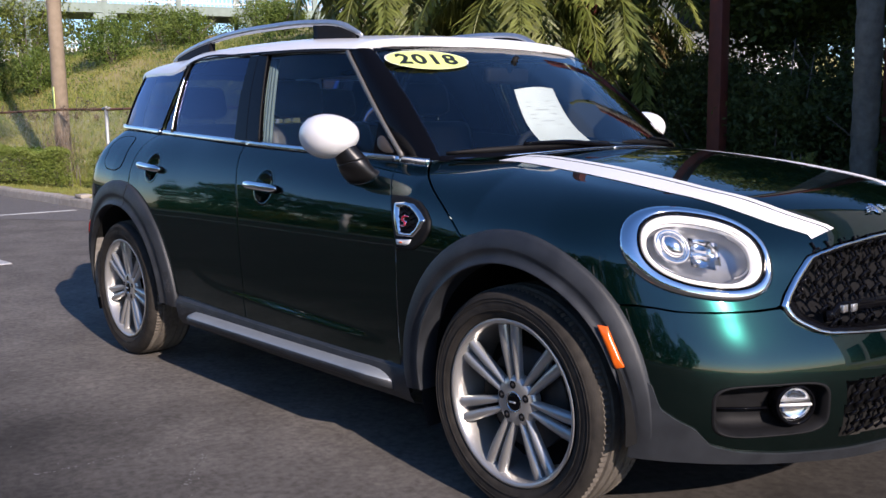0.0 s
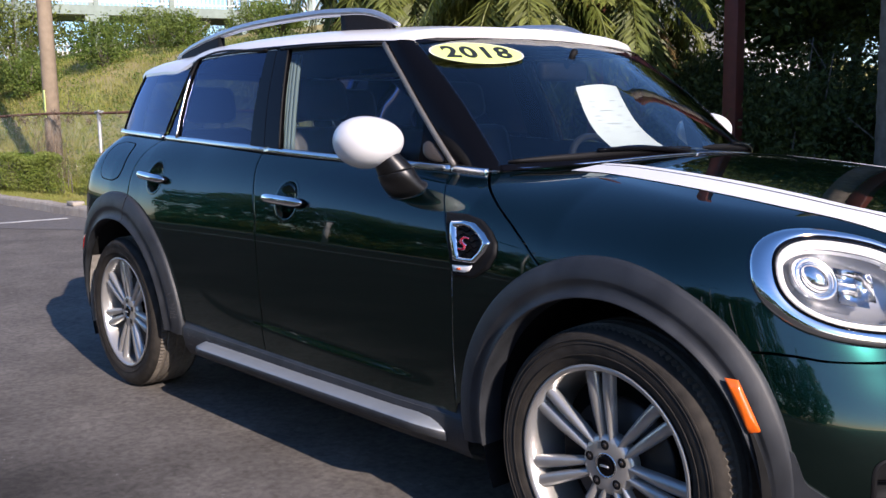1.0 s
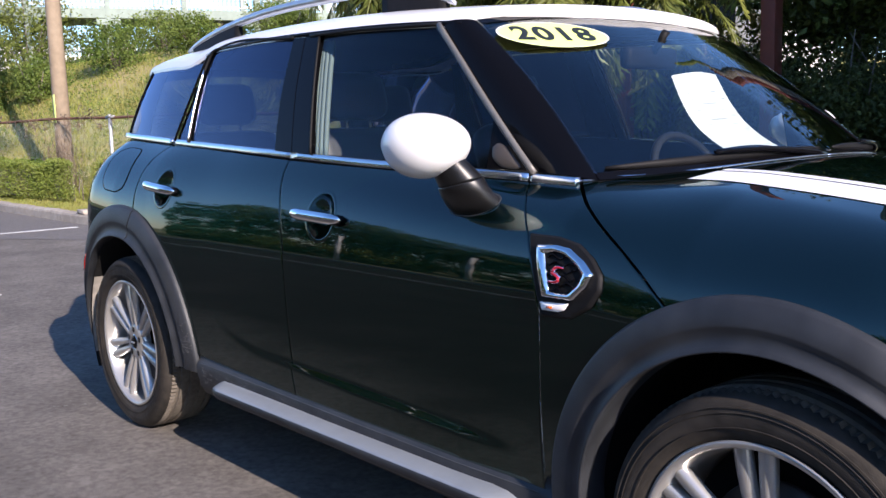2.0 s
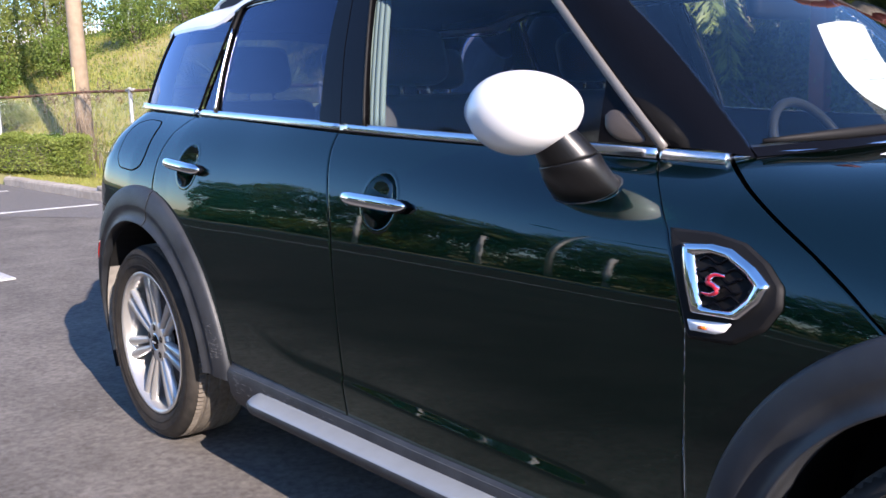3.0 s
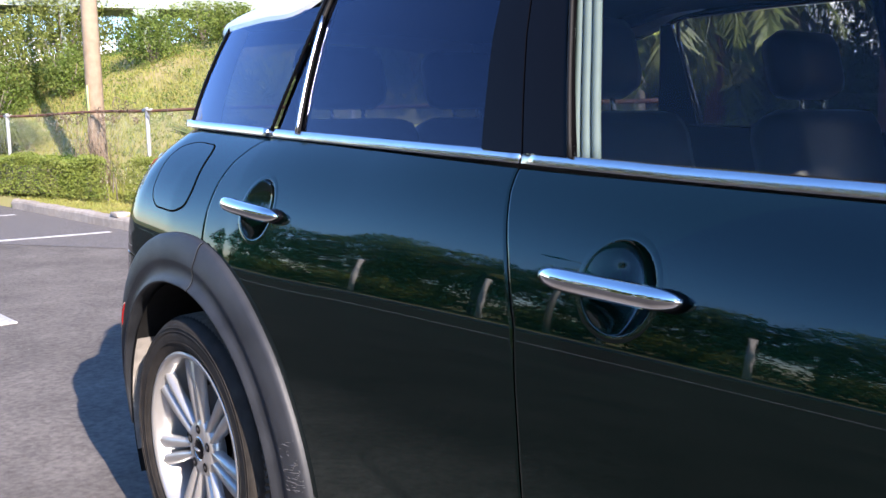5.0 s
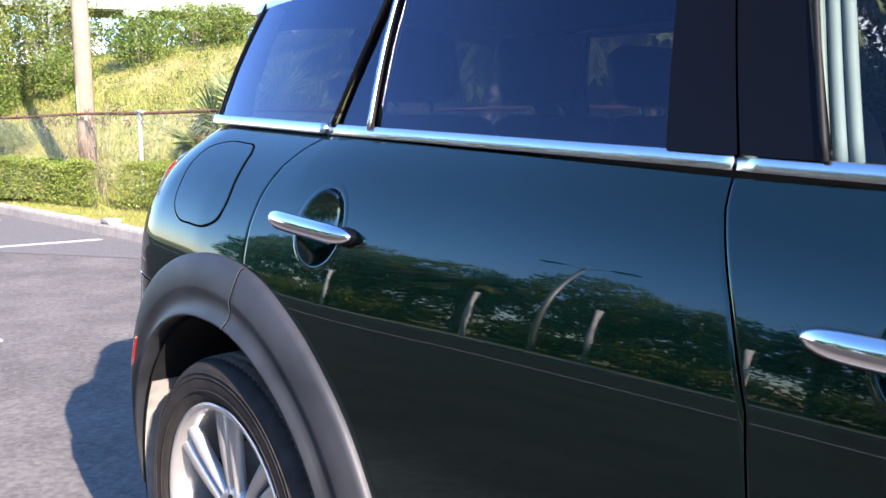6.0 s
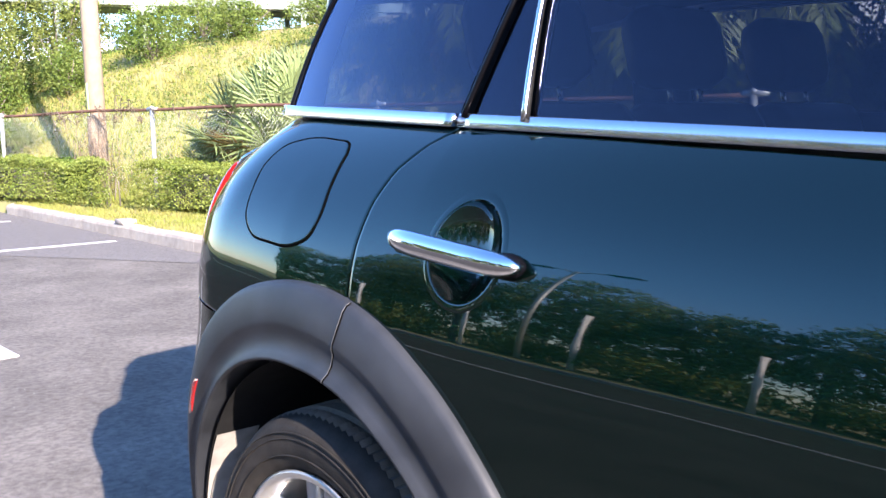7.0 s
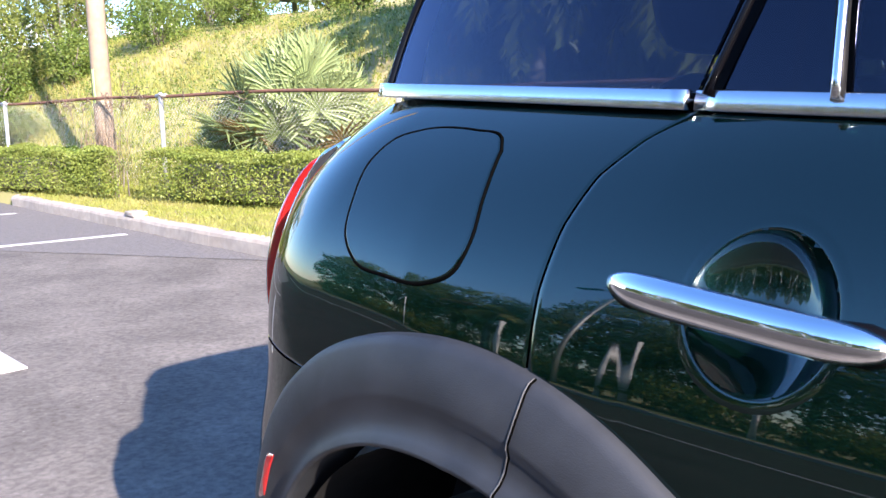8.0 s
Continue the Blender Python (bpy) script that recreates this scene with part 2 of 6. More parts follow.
def box(x0, x1, y0, y1, z0, z1, bevel=0.0):
    bm = bmesh.new()
    bmesh.ops.create_cube(bm, size=1.0)
    for v in bm.verts:
        v.co = Vector(((x0 + x1) / 2 + v.co.x * (x1 - x0), (y0 + y1) / 2 + v.co.y * (y1 - y0), (z0 + z1) / 2 + v.co.z * (z1 - z0)))
    if bevel:
        bmesh.ops.bevel(bm, geom=bm.edges[:], offset=bevel, segments=2, profile=0.5, affect="EDGES")
    return bm


def raw_box(x0, x1, y0, y1, z0, z1):
    v = [(x, y, z) for z in (z0, z1) for y in (y0, y1) for x in (x0, x1)]
    return v, [(0, 2, 3, 1), (4, 5, 7, 6), (0, 1, 5, 4), (2, 6, 7, 3), (0, 4, 6, 2), (1, 3, 7, 5)]


def tube(path, radius, n=8, closed=False, squash=None):
    """A round bar along a path; radius: one number or one for each point; squash: (side, up) factors."""
    path = [Vector(p) for p in path]
    rad = [radius] * len(path) if np.isscalar(radius) else list(radius)
    vs, fs, up = [], [], Vector((0, 0, 1))
    for i, p in enumerate(path):
        a, b = (path[i - 1], path[(i + 1) % len(path)]) if closed else (path[max(i - 1, 0)], path[min(i + 1, len(path) - 1)])
        t = (b - a).normalized()
        s = t.cross(up)
        s = s.normalized() if s.length > 1e-3 else Vector((1, 0, 0))
        u = s.cross(t)
        for k in range(n):
            c, d = math.cos(2 * math.pi * k / n), math.sin(2 * math.pi * k / n)
            sx, sy = squash or (1, 1)
            vs.append(p + s * (c * rad[i] * sx) + u * (d * rad[i] * sy))
    rows = len(path)
    for i in range(rows if closed else rows - 1):
        j = (i + 1) % rows
        fs += [(i * n + k, i * n + (k + 1) % n, j * n + (k + 1) % n, j * n + k) for k in range(n)]
    if not closed:
        fs += [tuple(range(n))[::-1], tuple((rows - 1) * n + k for k in range(n))]
    return vs, fs


def grid_faces(n, m, flip=False, skip=None):
    fs = []
    for i in range(n - 1):
        for j in range(m - 1):
            if skip is not None and skip[i, j]:
                continue
            q = (i * m + j, i * m + j + 1, (i + 1) * m + j + 1, (i + 1) * m + j)
            fs.append(q if flip else q[::-1])
    return fs


def resample(pts, n, lo=0.0, hi=1.0):
    pts = np.asarray(pts, float)
    s = np.r_[0, np.cumsum(np.linalg.norm(np.diff(pts, axis=0), axis=1))]
    at = np.linspace(lo, hi, n) * s[-1]
    return np.stack([np.interp(at, s, pts[:, k]) for k in range(pts.shape[1])], 1)


def smooth_line(pts, n):
    """Points along a Catmull-Rom curve through pts."""
    pts = np.asarray(pts, float)
    s = np.r_[0, np.cumsum(np.linalg.norm(np.diff(pts, axis=0), axis=1))]
    at = np.linspace(0, s[-1], n)
    return np.stack([spline(at, *zip(s, pts[:, k])) for k in range(pts.shape[1])], 1)


def coons(bottom, top, left, right, n, m, gap=0.0, lip=0.0):
    """Points n x m between four lines; bottom and top run the same way, left and right from bottom to top; lip: an extra row that far from each edge."""
    lu = np.linalg.norm(np.diff(np.asarray(bottom, float), axis=0), axis=1).sum()
    lv = np.linalg.norm(np.diff(np.asarray(left, float), axis=0), axis=1).sum()
    u, v = np.linspace(gap / lu, 1 - gap / lu, n), np.linspace(gap / lv, 1 - gap / lv, m)
    if lip:
        u = np.r_[u[0], u[0] + lip / lu, u[0] + 1.7 * lip / lu, u[1:-1], u[-1] - 1.7 * lip / lu, u[-1] - lip / lu, u[-1]]
        v = np.r_[v[0], v[0] + lip / lv, v[0] + 1.7 * lip / lv, v[1:-1], v[-1] - 1.7 * lip / lv, v[-1] - lip / lv, v[-1]]
    k = 241
    B, T, L, R = (resample(c, k) for c in (bottom, top, left, right))

    def on(c, t):
        return np.stack([np.interp(t, np.linspace(0, 1, k), c[:, a]) for a in range(c.shape[1])], 1)

    b, t, l, r = on(B, u)[:, None], on(T, u)[:, None], on(L, v)[None], on(R, v)[None]
    uu, vv = u[:, None, None], v[None, :, None]
    return ((1 - vv) * b + vv * t + (1 - uu) * l + uu * r
            - ((1 - uu) * (1 - vv) * B[0] + uu * (1 - vv) * B[-1] + (1 - uu) * vv * T[0] + uu * vv * T[-1]))


def core_of(p):
    return np.stack([np.clip(p[..., 0], -1.4, 1.4), 0 * p[..., 1], np.minimum(p[..., 2], 0.7)], -1)


def onto(p):
    """Points moved onto the body surface, along rays from the car's core."""
    c = core_of(p)
    d = p - c
    return project(c, d / np.linalg.norm(d, axis=-1, keepdims=True))


def normals_at(p):
    e = 1e-4
    x, y, z = p[..., 0], p[..., 1], p[..., 2]
    g = np.stack([body(x + e, y, z) - body(x - e, y, z), body(x, y + e, z) - body(x, y - e, z), body(x, y, z + e) - body(x, y, z - e)], -1)
    return g / np.linalg.norm(g, axis=-1, keepdims=True)


def side(x, z):
    """A point of the car's side at that length and height."""
    x, z = np.broadcast_arrays(np.asarray(x, float), np.asarray(z, float))
    o = np.stack([np.clip(x, -1.4, 1.4), 0 * x, z], -1)
    d = np.stack([x - o[..., 0], -0.86 + 0 * x, 0 * x], -1)
    return project(o, d / np.linalg.norm(d, axis=-1, keepdims=True))


def mirrored(vf, s):
    """The same mesh on the car's other side, for s = -1."""
    v, f = vf
    return (v, f) if s > 0 else ([(p[0], -p[1], p[2]) for p in v], [q[::-1] for q in f])


def sheet(g, fold=0.014, skip=None, inward=None):
    """A panel from a grid of points, its rim folded towards the inside."""
    n, m = g.shape[:2]
    vs = [tuple(p) for p in g.reshape(-1, 3)]
    fs = grid_faces(n, m, skip=skip)
    rim = [(i, 0) for i in range(n)] + [(n - 1, j) for j in range(1, m)] + [(i, m - 1) for i in range(n - 2, -1, -1)] + [(0, j) for j in range(m - 2, 0, -1)]
    if fold:
        nv, k = len(vs), len(rim)
        edge = np.array([g[i, j] for i, j in rim])
        d = np.asarray(inward) if inward is not None else -normals_at(edge)
        vs += [tuple(p) for p in edge] + [tuple(p) for p in edge + d * fold]
        fs += [(nv + a, nv + (a + 1) % k, nv + k + (a + 1) % k, nv + k + a) for a in range(k)]
    return vs, fs


def lathe(profile, n, axis_y=True, closed=False):
    """A turned form round the y axis from (radius, y) pairs."""
    vs, fs, m = [], [], len(profile)
    for i in range(n):
        a = 2 * math.pi * i / n
        vs += [(r * math.cos(a), y, r * math.sin(a)) for r, y in profile]
    for i in range(n):
        j = (i + 1) % n
        fs += [(i * m + k, i * m + k + 1, j * m + k + 1, j * m + k) for k in range(m - 1)]
        if closed:
            fs.append((i * m + m - 1, i * m, j * m, j * m + m - 1))
    return vs, fs


def moved(vf, m):
    return [tuple(m @ Vector(p)) for p in vf[0]], vf[1]

# ---- the car: front to +x, its right side to -y, on z = 0 ----
car = thing("car", "dark green metallic crossover car with white roof, mirrors and bonnet stripes", "car")
FW, RW, TYRE_R = (1.335, 0.335), (-1.335, 0.335), 0.335


def arc(c, r, a0, a1, n=40):
    a = np.radians(np.linspace(a0, a1, n))
    return np.stack([c[0] + r * np.cos(a), c[1] + r * np.sin(a)], 1)


def line2(*pts):
    return np.array(pts, float)


def on_side(p):
    p = np.asarray(p, float)
    return side(p[:, 0], p[:, 1])


def belt(x):
    return 1.004 + (0.66 - np.asarray(x, float)) * 0.0510


def gy(x, z):
    """Half width of the cabin above the waist."""
    h = z - belt(x)
    fall = spline(x, (-2.0, 1.4), (-1.7, 1.32), (-1.05, 1.12), (-.5, 1.0), (1.0, 1.0))
    return spline(x, (-2.0, .585), (-1.75, .655), (-1.4, .712), (-1.04, .742), (-.3, .768), (.2, .750), (.66, .704), (.85, .668)) - fall * (.26 * h + .22 * h * h)


def sill_line(x):
    return 0.329 + (0.77 - np.asarray(x, float)) * 0.0085


def panel(name, b, t, l, r, n, m, material, parent, s, gap=0.0009, fold=0.016, skip=None, label=""):
    g = onto(coons(b, t, l, r, n, m, gap, .0026))
    edge = np.ones(g.shape[:2])
    edge[1:-1, 1:-1] = 0
    g = g - normals_at(g) * (.0011 * edge)[..., None]
    return part(name, mirrored(sheet(g, fold, skip(g) if skip else None), s), material, parent, label)


A_LINE = line2((.81, .32), (.81, .5), (.813, .66), (.811, .735), (.795, .785), (.781, .829), (.752, .886), (.710, .932), (.664, .970), (.640, .988))
B_LINE = line2((-.185, .335), (-.194, .42), (-.212, .675), (-.225, .80), (-.258, .906), (-.296, 1.0), (-.306, 1.034))
C_TOP = line2((-1.256, .826), (-1.257, .92), (-1.25, .98), (-1.235, 1.026), (-1.205, 1.060), (-1.165, 1.085))
C_ARCH = arc(RW, .497, 3, 81, 50)


def arch_radius(c, a):
    """Outer and inner radius of a wheel arch moulding at angles in degrees."""
    if c is FW:
        return tab(a, (-8, .462), (30, .467), (70, .479), (100, .488), (150, .491), (188, .495)), .392 + 0 * a
    return tab(a, (-4, .532), (10, .524), (25, .516), (45, .511), (62, .511), (80, .518), (100, .528), (120, .540), (140, .548), (186, .553)), tab(a, (-4, .412), (60, .402), (90, .402), (130, .422), (186, .424))



def ring_on_body(centre, right, up, a, b, power=2.0, n=72, lift=0.0, skew=0.0):
    """A superellipse laid on the body: centre and two directions in space."""
    t = np.linspace(0, 2 * np.pi, n, endpoint=False)
    c, d = np.cos(t), np.sin(t)
    u, v = a * np.sign(c) * np.abs(c) ** (2 / power), b * np.sign(d) * np.abs(d) ** (2 / power)
    u = u + skew * v
    p = onto(np.asarray(centre) + u[:, None] * np.asarray(right) + v[:, None] * np.asarray(up))
    return p + normals_at(p) * lift


def band(a, b, *more):
    """A closed strip between rings of equal count."""
    rings = [a, b, *more]
    n, vs, fs = len(a), [tuple(p) for r in rings for p in r], []
    for k in range(len(rings) - 1):
        fs += [(k * n + i, k * n + (i + 1) % n, (k + 1) * n + (i + 1) % n, (k + 1) * n + i) for i in range(n)]
    return vs, fs


def capped(vf, n):
    v, f = vf
    return v, f + [tuple(range(len(v) - n, len(v)))]


def disc(ring, bulge=0.0, rows=6, direction=None):
    """A cap over a ring, domed by bulge along direction."""
    c = ring.mean(0)
    d = np.asarray(direction) if direction is not None else 0 * c
    rings = [c + (ring - c) * math.cos(t) + d * bulge * math.sin(t) for t in np.linspace(0, math.pi / 2 * 0.98, rows)]
    v, f = band(*rings)
    k = len(ring)
    return v, f + [tuple((rows - 1) * k + i for i in range(k))]


def stroke(g, u, v, du, dv, rng):
    """A thin pale scratch lying on a moulding's grid."""
    path = []
    for t in (0, .33, .67, 1):
        a, b = min(max(u + du * t, 0), g.shape[0] - 1.01), min(max(v + dv * t, 0), g.shape[1] - 1.01)
        i, j = int(a), int(b)
        p = (g[i, j] * (i + 1 - a) + g[i + 1, j] * (a - i)) * (j + 1 - b) + (g[i, j + 1] * (i + 1 - a) + g[i + 1, j + 1] * (a - i)) * (b - j)
        path.append(p + (0, -.0004, 0))
    w = rng.uniform(.0005, .0012)
    return tube(path, [.0002, w, w, .0002], 4)


# headlamp, lamp pocket and grille places, on the right side
HEAD_C, HEAD_R, HEAD_U = np.array((1.800, -.682, .782)), np.array((.72, .66, -.16)), np.array((-.28, .10, .95))
HEAD_N = np.array((.70, -.68, .22)) / np.linalg.norm((.70, -.68, .22))
HEAD_A, HEAD_B = .202, .120
FOG_C, FOG_R, FOG_U = np.array((1.985, -.60, .385)), np.array((.56, .83, -.01)), np.array((0, 0, 1.0))


def in_shape(g, c, r, u, a, b, power, skew=0.0):
    mid = (g[:-1, :-1] + g[1:, 1:]) / 2 - c
    w, v, _ = np.moveaxis(mid @ np.linalg.inv(np.stack([r, u, np.cross(r, u)])), -1, 0)
    return (np.abs(w) / a) ** power + (np.abs(v) / b) ** power < 1


CUP_F = (np.array((-.040, -.84, .882)), np.array((1.0, 0, 0)), np.array((0, 0, 1.0)))
CUP_R = (np.array((-1.031, -.85, .931)), np.array((1.0, 0, 0)), np.array((0, 0, 1.0)))
SIDES = ((1, "passenger"), (-1, "driver"))
for s, _ in SIDES:
    # doors
    d1 = panel("front_door", on_side(np.stack([np.linspace(-.185, .81, 60), sill_line(np.linspace(-.185, .81, 60))], 1)),
               on_side(np.stack([np.linspace(-.306, .640, 60), belt(np.linspace(-.306, .640, 60)) - .012], 1)),
               on_side(B_LINE), on_side(A_LINE), 150, 110, M_PAINT, car, s, skip=lambda g: in_shape(g, *CUP_F, .0645, .0645, 2.0))
    d2 = panel("rear_door", on_side(np.r_[C_ARCH[::-1][:0], np.stack([np.linspace(-.838, -.19, 60), sill_line(np.linspace(-.838, -.19, 60))], 1)]),
               on_side(np.stack([np.linspace(-1.165, -.311, 60), belt(np.linspace(-1.165, -.311, 60)) - .012], 1)),
               on_side(np.r_[C_ARCH, C_TOP]), on_side(B_LINE - (.0012, 0)), 140, 120, M_PAINT, car, s, skip=lambda g: in_shape(g, *CUP_R, .0645, .0645, 2.0))
    # wing panel between door and bonnet
    panel("front_wing", on_side(np.r_[line2((.8135, .32), (.8135, .36)), arc(FW, .45, 173, 112.2, 30)]),
          on_side(line2((.643, .988), (.70, .989), (.770, .988))),
          on_side(A_LINE + (.0012, 0)), on_side(line2((1.165, .752), (1.1155, .7905), (1.070, .826), (1.007, .868), (.927, .912), (.852, .950), (.803, .973), (.770, .988))), 26, 40, M_PAINT, car, s)
    # rear quarter
    q_low = np.r_[on_side(arc(RW, .500, 81, 122, 24)), np.array([(-1.70, -.86, .770), (-1.80, -.84, .778), (-1.92, -.79, .768), (-2.03, -.68, .745), (-2.10, -.45, .73)])]
    q_top = np.r_[on_side(np.stack([np.linspace(-1.160, -1.70, 20), belt(np.linspace(-1.160, -1.70, 20)) - .012], 1)), np.array([(-1.80, -.66, 1.10), (-1.87, -.55, 1.10), (-1.92, -.40, 1.10)])]
    quarter = panel("rear_quarter_panel", q_low, q_top, on_side(C_TOP - (.0012, 0)), np.array([(-2.10, -.45, .73), (-2.06, -.44, .9), (-1.92, -.40, 1.10)]), 64, 40, M_PAINT, car, s)

    # filler flap, outlined by its seam
    if s > 0:
        flap = resample(smooth_line(on_side(line2((-1.392, 1.046), (-1.376, 1.000), (-1.368, .952), (-1.380, .924), (-1.418, .908), (-1.493, .907), (-1.560, .917), (-1.594, .943), (-1.612, .985), (-1.632, 1.035), (-1.622, 1.058), (-1.585, 1.067), (-1.465, 1.067), (-1.412, 1.061), (-1.392, 1.046))), 90), 90)[:-1]
        flap = onto(flap)
        fn = normals_at(flap)
        part("flap_gap", tube(np.r_[flap, flap[:1]] + np.r_[fn, fn[:1]] * .0002, .0019, 6), M_GAP, quarter)
        mid = onto(flap.mean(0))
        fl = [onto(flap * k + mid * (1 - k)) for k in (.988, .976, .965, .8, .6, .4, .2, .02)]
        fl = [p + normals_at(p) * (.0016 if i else .0002) for i, p in enumerate(fl)]
        part("filler_flap", capped(band(*fl), len(flap)), M_PAINT, quarter, "rounded green fuel filler flap")

    # wheel arch cladding: a flared moulding with a rolled lip
    for c, a0, a1, nm in ((FW, 188, -8, "front_arch_cladding"), (RW, -4, 186, "rear_arch_cladding")):
        k = 90
        ang = np.radians(np.linspace(a0, a1, k))
        ro, ri = arch_radius(c, np.degrees(ang))
        rows = []
        for t, off in ((0, -.004), (0, .006), (.03, .012), (.10, .015), (.30, .017), (.50, .019), (.56, .0175), (.64, .0125), (.78, .0115), (.88, .015), (.95, .022), (.985, .022), (1.0, .016), (1.0, -.01), (.98, -.06)):
            r = ro + (ri - ro) * t
            xz = np.stack([c[0] + r * np.cos(ang), c[1] + r * np.sin(ang)], 1)
            p = side(xz[:, 0], np.maximum(xz[:, 1], .2))
            p[:, 2] = xz[:, 1]
            ease = np.clip((np.degrees(ang) + 4) / 26, 0, 1) if c is FW else np.ones(k)
            out_by = (off + .012 * t) * ease + min(off, .009) * (1 - ease)
            rows.append(p + np.stack([0 * ang, -out_by, 0 * ang], 1))
        g = np.stack(rows, 1)
        clad = part(nm, mirrored((list(map(tuple, g.reshape(-1, 3))), grid_faces(k, g.shape[1])), s), M_CLAD, car, "grained dark grey plastic wheel arch moulding, lightly scuffed")
        if c is RW:
            # joint between the door part and the wing part of the moulding
            j = int(np.argmin(np.abs(ang - np.radians(80))))
            part("moulding_joint", mirrored(tube([g[j, a] + np.array((0, -.0004, 0)) for a in range(1, 12)], .0012, 6), s), M_SCUFF, clad)
            part("moulding_gap", mirrored(tube([g[j, a] + np.array((.0022, -.0002, 0)) for a in range(1, 12)], .0012, 6), s), M_GAP, clad)
            if s > 0:
                rng = np.random.default_rng(3)
                sc = []
                for _ in range(46):
                    sc.append(stroke(g, 3.5 + 6 * rng.random() ** 1.5, rng.uniform(2.6, 5.0), rng.normal(.1, .12), rng.normal(0, .7), rng))
                tagged(part("scuff", join(*sc), M_SCUFF, clad, "pale scratches on the moulding"), "pale scratches on the moulding", kind="stuff")

    # inside of the wheel house
    for c, nm in ((FW, "front_wheel_liner"), (RW, "rear_wheel_liner")):
        ang = np.radians(np.linspace(-6, 205, 40))
        g = np.stack([[(c[0] + .405 * math.cos(a), y, c[1] + .405 * math.sin(a)) for a in ang] for y in (-.885, -.80, -.70, -.56)], 1)
        wall = [(c[0], -.56, c[1] + .05)] + [tuple(g[i, 3]) for i in range(40)]
        part(nm, mirrored(join((list(map(tuple, g.reshape(-1, 3))), grid_faces(40, 4)), (wall, [(0, i, i + 1) for i in range(1, 40)])), s), M_LINER, car)
        if c is FW:
            continue
        back = [(c[0] + .398 * math.cos(a), y, c[1] + .398 * math.sin(a)) for a in np.radians(np.linspace(148, 196, 12)) for y in (-.885, -.80)]
        part("dusty_liner_edge", mirrored((back, grid_faces(12, 2)), s), M_DUST, car, "dusty pale liner edge")

    # sill moulding and side step
    xs = np.linspace(-.80, .86, 60)
    prof = ((-.030, -.006), (-.004, -.003), (0, .004), (.012, .012), (.05, .014), (.09, .010), (.12, -.004), (.14, -.06))
    g = np.stack([side(xs, sill_line(xs) - dz) + np.stack([0 * xs, -off + 0 * xs, 0 * xs], 1) for dz, off in prof], 1)
    sill = part("sill_moulding", mirrored((list(map(tuple, g.reshape(-1, 3))), grid_faces(60, len(prof))), s), M_CLAD, car, "dark grey plastic sill moulding")
    if s > 0:
        rng = np.random.default_rng(5)
        sc = []
        part("worn_edge", tube([side(x, sill_line(x) - .006) + (0, -.0092, 0) for x in np.linspace(-.775, .80, 60)], .0009, 5), M_SCUFF, sill)
        for _ in range(60):
            sc.append(stroke(g, 1 + 20 * rng.random() ** 1.8, rng.uniform(3.1, 4.6), rng.uniform(.2, 1.3), rng.normal(0, .12), rng))
        tagged(part("scuff", join(*sc), M_SCUFF, sill, "pale scratches on the moulding"), "pale scratches on the moulding", kind="stuff")
    xs = np.r_[-.650, -.645, -.632, -.610, np.linspace(-.575, .66, 40), .70, .74, .77, .785]
    drop = np.r_[-.006, -.003, -.001, 0, np.zeros(40), -.004, -.012, -.024, -.034]
    inn = np.r_[.105, .070, .034, .010, np.zeros(40), .008, .030, .062, .100]
    # a rounded rail along the inside, a shallow channel, then the flat tread
    sec = ((-0.8380, 0.306), (-0.8471, 0.3155), (-0.8562, 0.3195), (-0.8669, 0.318), (-0.8726, 0.312), (-0.8760, 0.306), (-0.8798, 0.304), (-0.8840, 0.3045), (-0.8866, 0.3055), (-0.9231, 0.2965), (-0.9296, 0.2935), (-0.9330, 0.2885), (-0.9334, 0.283), (-0.9307, 0.272), (-0.9193, 0.262), (-0.8000, 0.25))
    g = np.stack([np.stack([xs, np.minimum(y + inn, -.80 + 0 * xs), z + drop], 1) for y, z in sec], 1)
    n, m = g.shape[:2]
    ends = [tuple(range(m)), tuple((n - 1) * m + k for k in range(m))[::-1]]
    part("side_step", mirrored((list(map(tuple, g.reshape(-1, 3))), grid_faces(n, m) + ends), s), M_STEP, car, "brushed aluminium side step along the sill")
    sec = ((-0.9324, 0.2905), (-0.9349, 0.287), (-0.9353, 0.281), (-0.9326, 0.268), (-0.9193, 0.257), (-0.8000, 0.245))
    g = np.stack([np.stack([xs, np.minimum(y + inn, -.80 + 0 * xs), z + drop], 1) for y, z in sec], 1)
    part("step_edge", mirrored((list(map(tuple, g.reshape(-1, 3))), grid_faces(len(xs), len(sec))), s), M_CLAD, car, "black plastic edge under the step")

    # chrome waistline in three lengths
    for x0, x1, owner in ((-.304, .632, d1), (-1.172, -.310, d2), (-1.745, -1.180, quarter), (.640, .772, car)):
        xs = np.linspace(x0, x1, 30)
        zb = belt(xs)
        # a flat strip leaning inwards, flush with the door skin below and the glass above
        low_y = np.maximum(-side(xs, zb - .0160)[:, 1] + .002, gy(xs, zb) + .0015) + np.where(xs < -1.175, .0050, 0)
        prof = ((-.0120, .030), (-.0130, .0030), (-.0130, .0016), (-.0127, .0005), (-.0118, 0), (.0052, .0052), (.0060, .0060), (.0063, .0072), (.0063, .0090), (.0055, .035))
        g = np.stack([np.stack([xs, -(low_y - off), zb - .0035 * np.clip((xs + .4) / .4, 0, 1) + dz], 1) for dz, off in prof], 1)
        n, m = g.shape[:2]
        part("chrome_waist_strip", mirrored((list(map(tuple, g.reshape(-1, 3))), grid_faces(n, m) + [tuple(range(m)), tuple((n - 1) * m + k for k in range(m))[::-1]]), s), M_BRIGHT, owner, "polished chrome strip under the windows")

